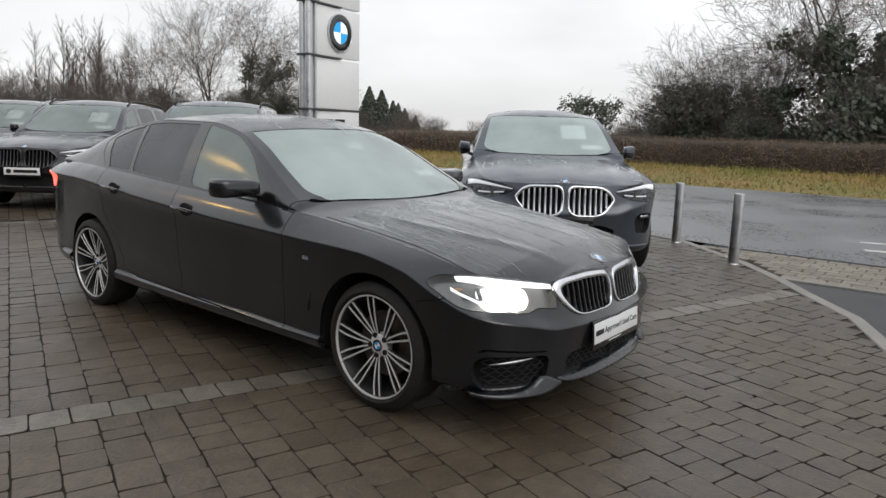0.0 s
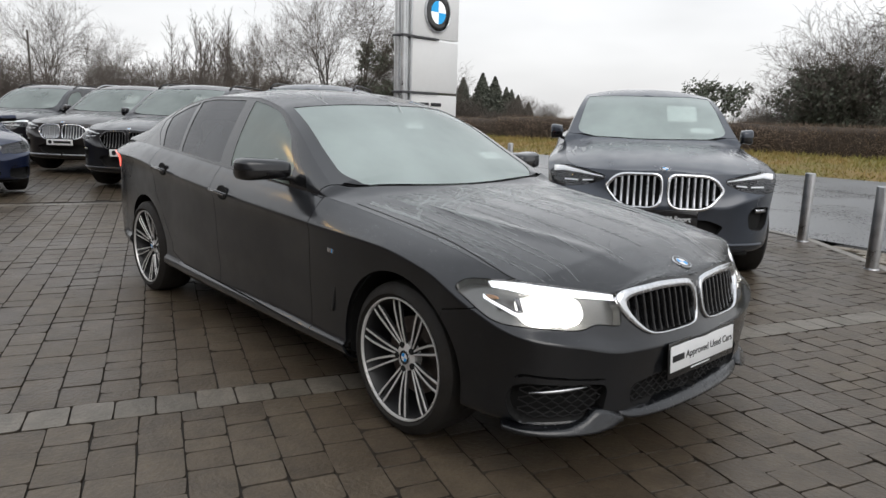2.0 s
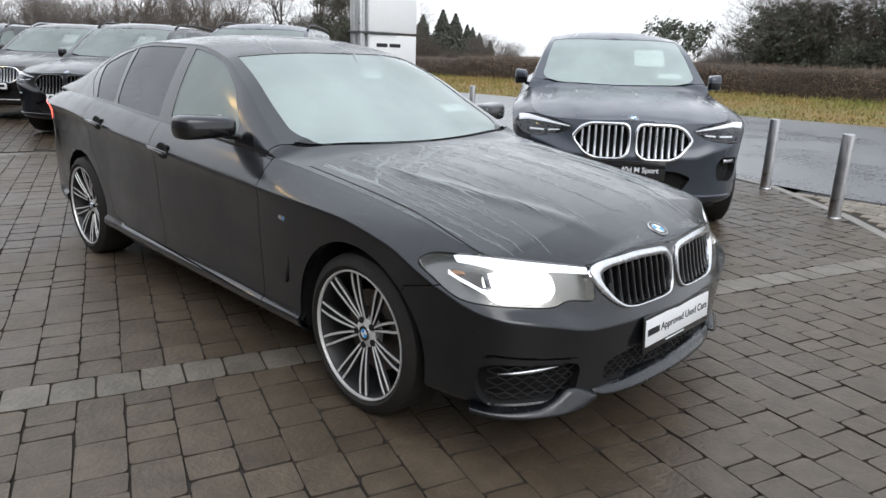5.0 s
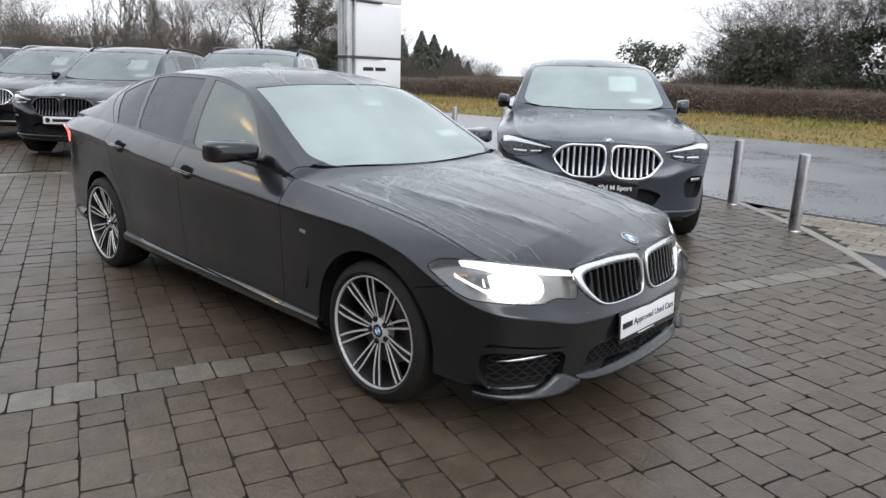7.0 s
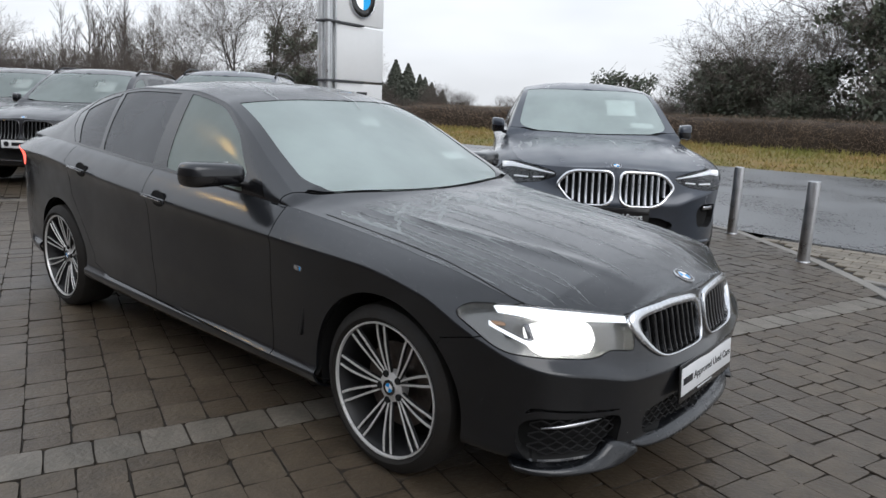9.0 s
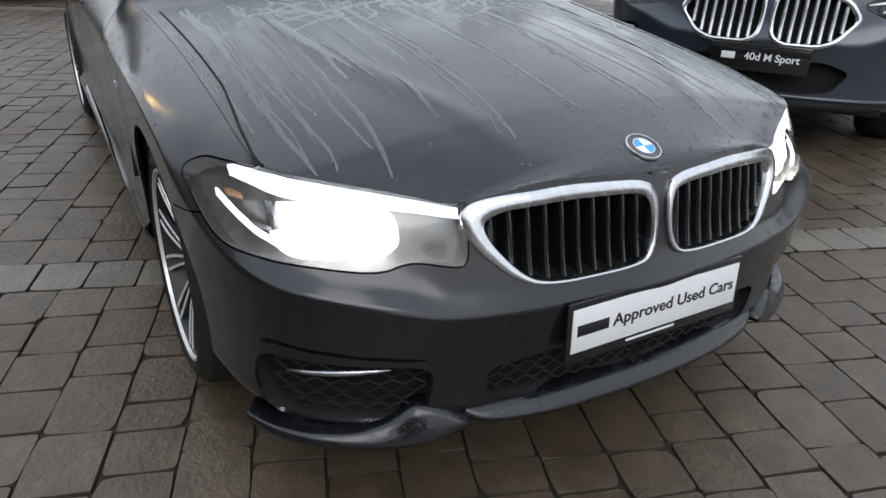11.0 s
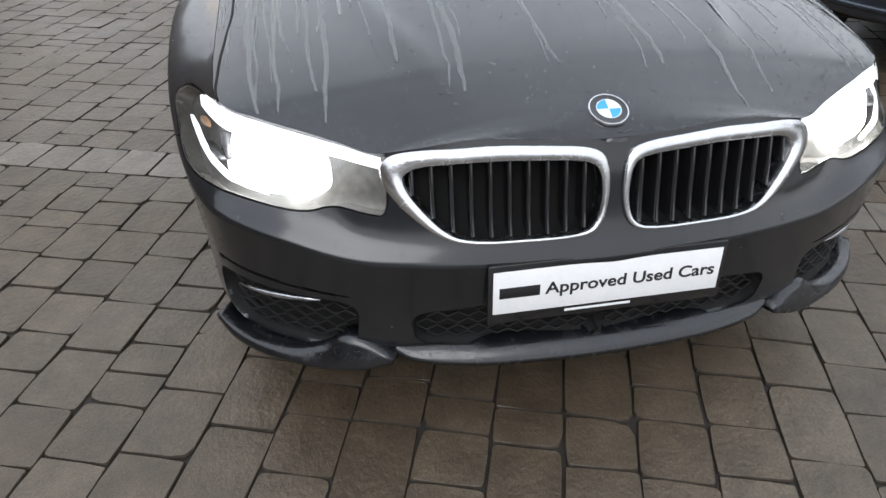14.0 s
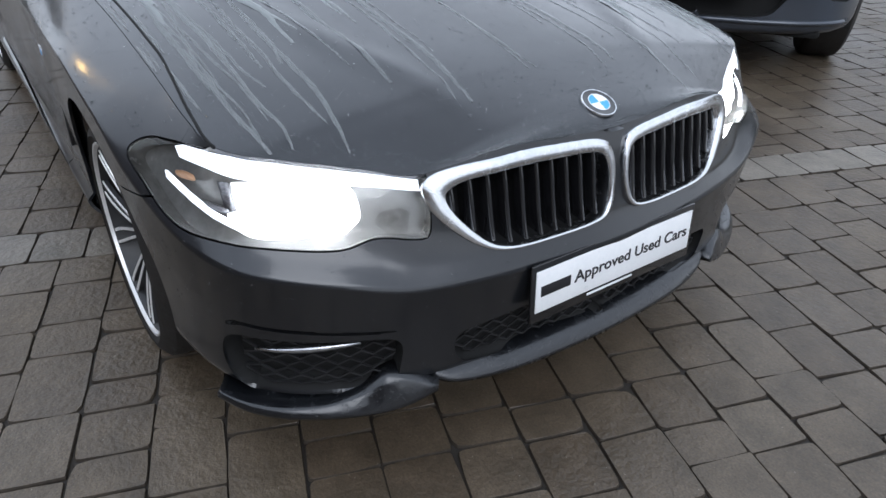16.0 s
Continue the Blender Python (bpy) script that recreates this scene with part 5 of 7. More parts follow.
    # the shut line's shade between bonnet and wing, laid on as a black tube, running down to the lamp's upper corner
    qv = np.linspace(-0.47, 0.575, 60)
    P = np.stack([qv, 0.006 + 0.16 * np.clip((0.575 - qv) / 0.40, 0, 1)], -1)
    X = b.at("cover", P) - b.normals("cover", P) * 0.0012
    for s in (-1, 1):
        part("bonnet_seam", tube([tuple(v) for v in X * (1, s, 1)], [0.0036] * 60, 6), VOID, car, "dark shut line between bonnet and wing")
    # show papers behind the glass
    part("windscreen_card", box(0.003, 0.20, 0.07, pose(-0.86, 0.50, 1.085, 0, -60, 8), 0.0005), PAPER, car, "white price card behind the windscreen")
    part("hanging_card", box(0.003, 0.15, 0.10, pose(-1.36, 0.28, 1.27, 0, -40, 0), 0.0005), PAPER, car, "white card hung behind the windscreen")
    # rain: runs from the windscreen's foot down the bonnet and back over the roof, and beads all over
    water_runs(b, rng, 24, (-0.46, -0.30), (0.42, 0.99), 1.0, WATER_RUN, car, 0.0062, (0.7, 1.3), 0.22, True)
    water_runs(b, rng, 26, (-0.47, -0.36), (0.42, 0.99), 1.0, WATER_PALE, car, 0.0070, (0.3, 0.75), 0.30, True)
    water_runs(b, rng, 16, (-0.40, 0.2), (0.40, 0.99), 1.0, WATER_RUN, car, 0.0042, (0.3, 1.0), 0.20, True)
    water_runs(b, rng, 44, (-0.48, -0.36), (0.40, 0.99), 1.0, WATER_PALE, car, 0.0082, (0.10, 0.42), 2.3)
    water_runs(b, rng, 30, (-2.4, -1.55), (0.55, 0.98), 1.0, WATER_PALE, car, 0.007, (0.2, 0.6), 0.7)
    water_runs(b, rng, 16, (-0.3, 0.40), (0.02, 0.22), 1.0, WATER_RUN, car, 0.0030, (0.1, 0.3), 0.2)
    drops(b, rng, [(2600, "cover", (-0.45, 1.40), (0.05, 0.99)), (2200, "cover", (0.2, 1.42), (0.2, 0.99)), (2000, "wall", (-0.6, 1.46), (0.7, 1.0)), (900, "wall", (0.45, 1.46), (0.1, 0.7)), (500, "cover", (-2.6, -1.4), (0.5, 0.99))], WATER, car)


hero, hb, hW, hC = build_saloon("saloon_car", "dark grey metallic saloon car, rain-wet, with its headlamps lit", SALOON, PAINT_GREY, pose(0, 0, 0.016), True)
saloon_details(hero, hb, SALOON, PAINT_GREY, random.Random(5))


# ---- ground: forecourt of laid blocks, edging, drain, road, verge ----
STRIP_AT, STRIP_TURN = Vector((-0.86, -1.80)), radians(19.4)
ALONG = Vector((math.sin(STRIP_TURN), math.cos(STRIP_TURN)))      # along the pale band
ACROSS = Vector((math.cos(STRIP_TURN), -math.sin(STRIP_TURN)))    # across it, towards the camera's side
EDGE_X = [-30.0, -6.0, -2.0, -0.93, 0.15, 0.73, 1.05, 1.577, 1.93, 2.30, 2.62, 2.85, 3.0]
EDGE_Y = [9.5, 7.6, 6.55, 6.10, 5.02, 4.28, 3.80, 3.06, 2.20, 1.20, 0.0, -2.0, -12.25]


def edge_y(x):
    return float(np.interp(x, EDGE_X, EDGE_Y))


def paver_mat(name, per_island, a, c):
    m = mat(name, a, 0.4)
    n, l, b = nodes(m)
    src = n.new("ShaderNodeNewGeometry" if per_island else "ShaderNodeObjectInfo")
    rnd = src.outputs["Random Per Island" if per_island else "Random"]
    tone = ramp(m, rnd, [(0.0, a), (0.55, tuple((u + v) / 2 for u, v in zip(a, c))), (1.0, c)])
    patch = noise_tex(m, 0.9, 4, world_space=True)
    grain = noise_tex(m, 190.0, 4, world_space=True)
    pits = noise_tex(m, 45.0, 4, world_space=True)
    mottle = noise_tex(m, 9.0, 5, 0.65, world_space=True)
    col = mix(m, span(m, patch, 0.35, 0.65, 0.0, 0.55), tone, mix(m, 1.0, tone, (0.62, 0.60, 0.60), "MULTIPLY"))
    col = mix(m, 0.9, col, mix(m, 1.0, col, ramp(m, mottle, [(0.30, (0.66, 0.66, 0.64)), (0.70, (1.30, 1.29, 1.27))]), "MULTIPLY"))
    col = mix(m, 0.8, col, mix(m, 1.0, col, ramp(m, grain, [(0.32, (0.66, 0.66, 0.66)), (0.68, (1.36, 1.36, 1.36))]), "MULTIPLY"))
    specks = span(m, noise_tex(m, 140.0, 2, world_space=True), 0.735, 0.76, 0.0, 0.55)
    col = mix(m, specks, col, (0.42, 0.40, 0.37))
    l.new(col, b.inputs["Base Color"])
    l.new(span(m, patch, 0.35, 0.65, 0.52, 0.30), b.inputs["Roughness"])
    first = bump(m, pits, 0.8, 0.006)
    l.new(bump(m, grain, 0.5, 0.0015, first), b.inputs["Normal"])
    return m


PAVER = paver_mat("wet_brown_block", False, (0.076, 0.0575, 0.0388), (0.104, 0.082, 0.0575))
PAVER_FAR = paver_mat("wet_brown_blocks", True, (0.076, 0.0575, 0.0388), (0.104, 0.082, 0.0575))
PALE = paver_mat("pale_block", False, (0.125, 0.110, 0.088), (0.185, 0.165, 0.138))
BUFF = paver_mat("buff_blocks", True, (0.16, 0.135, 0.10), (0.27, 0.235, 0.185))
JOINT = varied(mat("dark_joint_sand", (0.02, 0.017, 0.013), 0.8), 14, (0.009, 0.0075, 0.006), (0.030, 0.024, 0.018), (0.7, 0.95), 0.4, world_space=True)
# darker than the blocks: shade of the joints, put into the edges' colour
EDGE_DARK = varied(mat("dirty_block_edge", (0.03, 0.025, 0.02), 0.9, spec=0.2), 9, (0.020, 0.0165, 0.013), (0.060, 0.048, 0.036), (0.75, 0.95), 0.3, world_space=True)
# tone raised: part of the sky's sheen on the wet road is in the colour
ASPHALT = varied(mat("wet_tarmac", (0.045, 0.045, 0.047), 0.25), 0.35, (0.095, 0.097, 0.101), (0.27, 0.274, 0.28), (0.16, 0.50), 0.10, 60.0, 0.006, world_space=True)
ASPHALT_NEW = varied(mat("dark_tarmac", (0.03, 0.03, 0.032), 0.5), 0.8, (0.022, 0.022, 0.024), (0.042, 0.042, 0.044), (0.35, 0.6), 0.4, 80.0, 0.006, world_space=True)
CONCRETE = varied(mat("wet_concrete", (0.24, 0.225, 0.20), 0.5), 2.0, (0.17, 0.155, 0.135), (0.30, 0.28, 0.25), (0.4, 0.65), 0.3, 30.0, 0.004, world_space=True)
ROAD_PAINT = varied(mat("worn_road_paint", (0.6, 0.6, 0.58), 0.5), 6.0, (0.30, 0.30, 0.29), (0.72, 0.72, 0.70), (0.4, 0.6), 0.2, world_space=True)


def darken_edges(me, edge):
    """Only a block's top face keeps its tone; its sides and worn edges are darkened, the joints' shade put into the
    colour.
    """
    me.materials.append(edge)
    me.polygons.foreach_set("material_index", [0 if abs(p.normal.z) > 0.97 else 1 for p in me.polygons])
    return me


def block(w, l, h, rng, worn=True):
    """One tumbled block, centred, its top at 0: worn corners and chamfered, uneven edges."""
    if worn:
        out = []
        for sx, sy in ((-1, -1), (1, -1), (1, 1), (-1, 1)):
            c = max(0.004, rng.gauss(0.0095, 0.005)) * (2.3 if rng.random() < 0.10 else 1)
            x, y = sx * (l / 2 + rng.uniform(-0.0036, 0.0028)), sy * (w / 2 + rng.uniform(-0.0036, 0.0028))
            d = c * rng.uniform(0.6, 1.4)
            p, m, q = (x - sx * c, y), (x - sx * c * 0.28, y - sy * d * 0.28), (x, y - sy * d)
            out += [q, m, p] if sx * sy > 0 else [p, m, q]
        # each long side is bowed a little between its corners
        full = []
        for i in range(12):
            full.append(out[i])
            if i % 3 == 2:
                a, c = out[i], out[(i + 1) % 12]
                f, e = rng.uniform(0.3, 0.7), rng.uniform(-0.0032, 0.0016)
                x, y = a[0] + (c[0] - a[0]) * f, a[1] + (c[1] - a[1]) * f
                full.append((x + (math.copysign(e, x) if abs(x) > l * 0.4 else 0), y + (math.copysign(e, y) if abs(y) > w * 0.4 else 0)))
        out = full
        inset = 0.0022
    else:
        out, inset = [(sx * l / 2, sy * w / 2) for sx, sy in ((-1, -1), (1, -1), (1, 1), (-1, 1))], 0.003
    n = len(out)
    verts = [(x, y, -h) for x, y in out] + [(x, y, -0.0055) for x, y in out]
    verts += [(x - math.copysign(inset, x), y - math.copysign(inset, y), rng.uniform(-0.0008, 0.0008)) for x, y in out]
    faces = [(r + k, r + (k + 1) % n, r + n + (k + 1) % n, r + n + k) for r in (0, n) for k in range(n)]
    faces.append(tuple(range(2 * n, 3 * n)))
    a, c = out[0], out[n // 2 - 1]
    if a[0] * c[1] - a[1] * c[0] < 0:
        faces = [f[::-1] for f in faces]
    return verts, faces


part("ground", merge(([(-700, -500, -0.30), (700, -500, -0.30), (700, 900, -0.30), (-700, 900, -0.30)], [(0, 1, 2, 3)])), varied(mat("far_fields", (0.09, 0.08, 0.05), 0.8), 0.05, (0.055, 0.050, 0.032), (0.11, 0.10, 0.06), (0.7, 0.9), 0.0, world_space=True), None, "dull green and brown winter fields")
tagged(bpy.data.objects["ground"], category="ground", kind="structure")
rng = random.Random(11)
COURSE, BAND, JOIN = 0.1755, 0.212, 0.0036
LENGTHS = (0.115, 0.155, 0.180, 0.215, 0.245)
laid = []
k0, k1 = -68, 130
for k in range(k0, k1):
    b0 = k * COURSE - 0.06
    for side in (1, -1):
        a = 0.0 if side > 0 else -BAND
        while abs(a) < 26:
            ln = rng.choice(LENGTHS)
            ca = a + side * ln / 2
            c = STRIP_AT + ACROSS * ca + ALONG * (b0 + COURSE / 2)
            a += side * ln
            if side > 0 and c.y > edge_y(c.x) - 0.10:
                break
            if c.y > edge_y(c.x) - 0.10 or c.x < -22 or c.y < -12.1 or (c.x < -8.30 + 0.33 * (c.y + 0.3) + 0.10 and c.x > -8.30 + 0.33 * (c.y + 0.3) - 0.10):
                continue
            laid.append((c, ln))
near = sorted(laid, key=lambda q: (q[0] - Vector((0.75, -0.7))).length + (0.0 if (q[0].x > 0.3 or q[0].y < -0.9) else 3.0))[:300]
near_set = {id(q) for q in near}
verts, faces = [], []
turn = math.atan2(ACROSS.y, ACROSS.x)
ct, st = math.cos(turn), math.sin(turn)
for q in laid:
    if id(q) in near_set:
        continue
    c, ln = q
    v, f = block(COURSE - JOIN, ln - JOIN, 0.03, rng, (c - Vector((0.5, -0.5))).length < 6.5)
    o = len(verts)
    dz, tx, ty = rng.uniform(-0.003, 0.001), rng.uniform(-0.012, 0.012), rng.uniform(-0.012, 0.012)
    for x, y, z in v:
        verts.append((c.x + ct * x - st * y, c.y + st * x + ct * y, z + dz + tx * x + ty * y))
    faces.extend([tuple(i + o for i in g) for g in f])

bed = [(x, edge_y(x) - 0.05, -0.010) for x in EDGE_X]
forecourt = part("forecourt", ([(-26, -12.25, -0.010)] + bed + [], [tuple(range(len(bed) + 1))]), JOINT, None, "wet brown block-paved forecourt with dark joints", smooth=False)
tagged(forecourt, category="paving", kind="structure")
blocks = tagged(part("laid_blocks", (verts, faces), PAVER_FAR, forecourt, smooth=False), kind="stuff")
darken_edges(blocks.data, EDGE_DARK)

# edging, drain channel, tarmac beyond
pts = [Vector((x, y)) for x, y in zip(EDGE_X, EDGE_Y)]
edging = thing("edging", "flush pale concrete edging round the forecourt", "edging", kind="structure")
for p0, p1 in zip(pts[1:-1], pts[2:]):
    n = max(1, int((p1 - p0).length / 0.62))
    for i in range(n):
        a, c = p0 + (p1 - p0) * (i / n), p0 + (p1 - p0) * ((i + 1) / n)
        mid, d = (a + c) / 2, c - a
        part("edging_stone", box(d.length - 0.008, 0.115, 0.06, pose(mid.x, mid.y, -0.028 + rng.uniform(-0.002, 0.002), 0, 0, math.degrees(math.atan2(d.y, d.x))), 0.006, seg=1), CONCRETE, edging, smooth=False)


def sheet_between(x0, x1, y_lo, y_hi, z, n=40):
    v, f = [], []
    for i in range(n + 1):
        x = x0 + (x1 - x0) * i / n
        v += [(x, y_lo(x), z), (x, y_hi(x), z)]
    return v, [(2 * i, 2 * i + 2, 2 * i + 3, 2 * i + 1) for i in range(n)]


road = part("road", merge(sheet_between(-160, 90, lambda x: max(edge_y(x), 6.02) if x < -0.9 else 6.02, lambda x: 17.25 + 0.02 * x, -0.016, 120)), ASPHALT, None, "wet grey tarmac road with shining patches", smooth=False)
tagged(road, category="road", kind="structure")
part("drain_channel", box(14, 0.10, 0.05, pose(6.4, 5.99, -0.03), 0.003), VOID, road)
bars = [box(0.016, 0.105, 0.012, pose(-0.55 + i * 0.034, 5.99, -0.009), 0.001, seg=1) for i in range(150)]
drain = bars[0]
for k in bars[1:]:
    join(drain, k)
part("drain_grating", drain, BLACK_PLASTIC, road, "black slotted drain grating", smooth=False)
apron = part("apron", merge(sheet_between(-0.8, 16, lambda x: max(edge_y(x) + 0.05, 4.35 if x > 0.7 else 0), lambda x: 5.94, -0.018, 60)), JOINT, None, "buff block-paved apron beside the drain", smooth=False)
tagged(apron, category="paving", kind="structure")
v2, f2 = [], []
for i in range(60):
    for j in range(9):
        x, y = -0.7 + i * 0.215 + (0.107 if j % 2 else 0), 4.50 + j * 0.166
        if y < edge_y(x) + 0.16 or y > 5.88:
            continue
        v, f = block(0.158, 0.207, 0.03, rng)
        o = len(v2)
        v2 += [(x + a, y + c, z - 0.002 + rng.uniform(-0.0006, 0.0006)) for a, c, z in v]
        f2 += [tuple(q + o for q in g) for g in f]
tagged(part("buff_blocks", (v2, f2), BUFF, apron, smooth=False), kind="stuff")
part("apron_kerb", box(14, 0.09, 0.05, pose(7.72, 4.37, -0.024), 0.004), CONCRETE, apron)
patch = part("drive", merge(sheet_between(0.72, 16, lambda x: (edge_y(x) + 0.05) if x < 2.9 else -12.25, lambda x: 4.33, -0.017, 60)), ASPHALT_NEW, None, "smooth dark tarmac drive beside the edging", smooth=False)
tagged(patch, category="drive", kind="structure")
# worn white lines
for m, w, l in ((pose(1.20, 8.15, -0.012, 0, 0, 12), 0.55, 0.12), (pose(1.40, 7.35, -0.012, 0, 0, 12), 0.62, 0.16), (pose(-5.0, 10.1, -0.012, 0, 0, 8), 1.6, 0.12), (pose(-9.4, 9.9, -0.012, 0, 0, 8), 1.6, 0.12)):
    tagged(part("road_marking", box(w, l, 0.004, m, 0.001), ROAD_PAINT, road, smooth=False), "worn white road marking")


# ---- bollards ----
STEEL = varied(mat("brushed_steel", (0.5, 0.5, 0.51), 0.3, 1.0), 8, (0.36, 0.36, 0.37), (0.62, 0.62, 0.63), (0.22, 0.42), 0.02, 20.0)
for x, y, ln in ((-0.93, 5.87, 0.0), (0.12, 4.80, 1.0), (-7.5, 7.9, 0.0)):
    bo = thing("bollard", "round brushed stainless steel bollard on the paving edge", "bollard", pose(x, y, 0), "bollards along the edge")
    part("post", lathe([(0.0, 0.802), (0.046, 0.800), (0.0545, 0.794), (0.057, 0.785), (0.057, 0.0)], 32), STEEL, bo)
    part("foot", lathe([(0.057, 0.012), (0.066, 0.010), (0.070, 0.0)], 32), STEEL, bo)

VERGE_GROUND = varied(mat("winter_verge", (0.10, 0.095, 0.04), 0.9), 0.30, (0.10, 0.125, 0.018), (0.29, 0.165, 0.070), (0.8, 0.95), 0.6, 7.0, 0.05, world_space=True)
nx, ny = 160, 8
v, f = [], []
for i in range(nx + 1):
    x = -170 + 260 * i / nx
    for j in range(ny + 1):
        t = j / ny
        y = 17.1 + 0.02 * x + 9.5 * t
        z = -0.03 + 0.24 * min(1, t * 1.25) ** 0.8 + 0.05 * noise.noise(Vector((x * 0.4, y * 0.6, 0)))* (t > 0)
        v.append((x, y, z))
for i in range(nx):
    for j in range(ny):
        f.append((i * (ny + 1) + j, (i + 1) * (ny + 1) + j, (i + 1) * (ny + 1) + j + 1, i * (ny + 1) + j + 1))
verge = part("verge", (v, f), VERGE_GROUND, None, "rough grass verge, green and straw brown")
tagged(verge, category="verge", kind="structure")


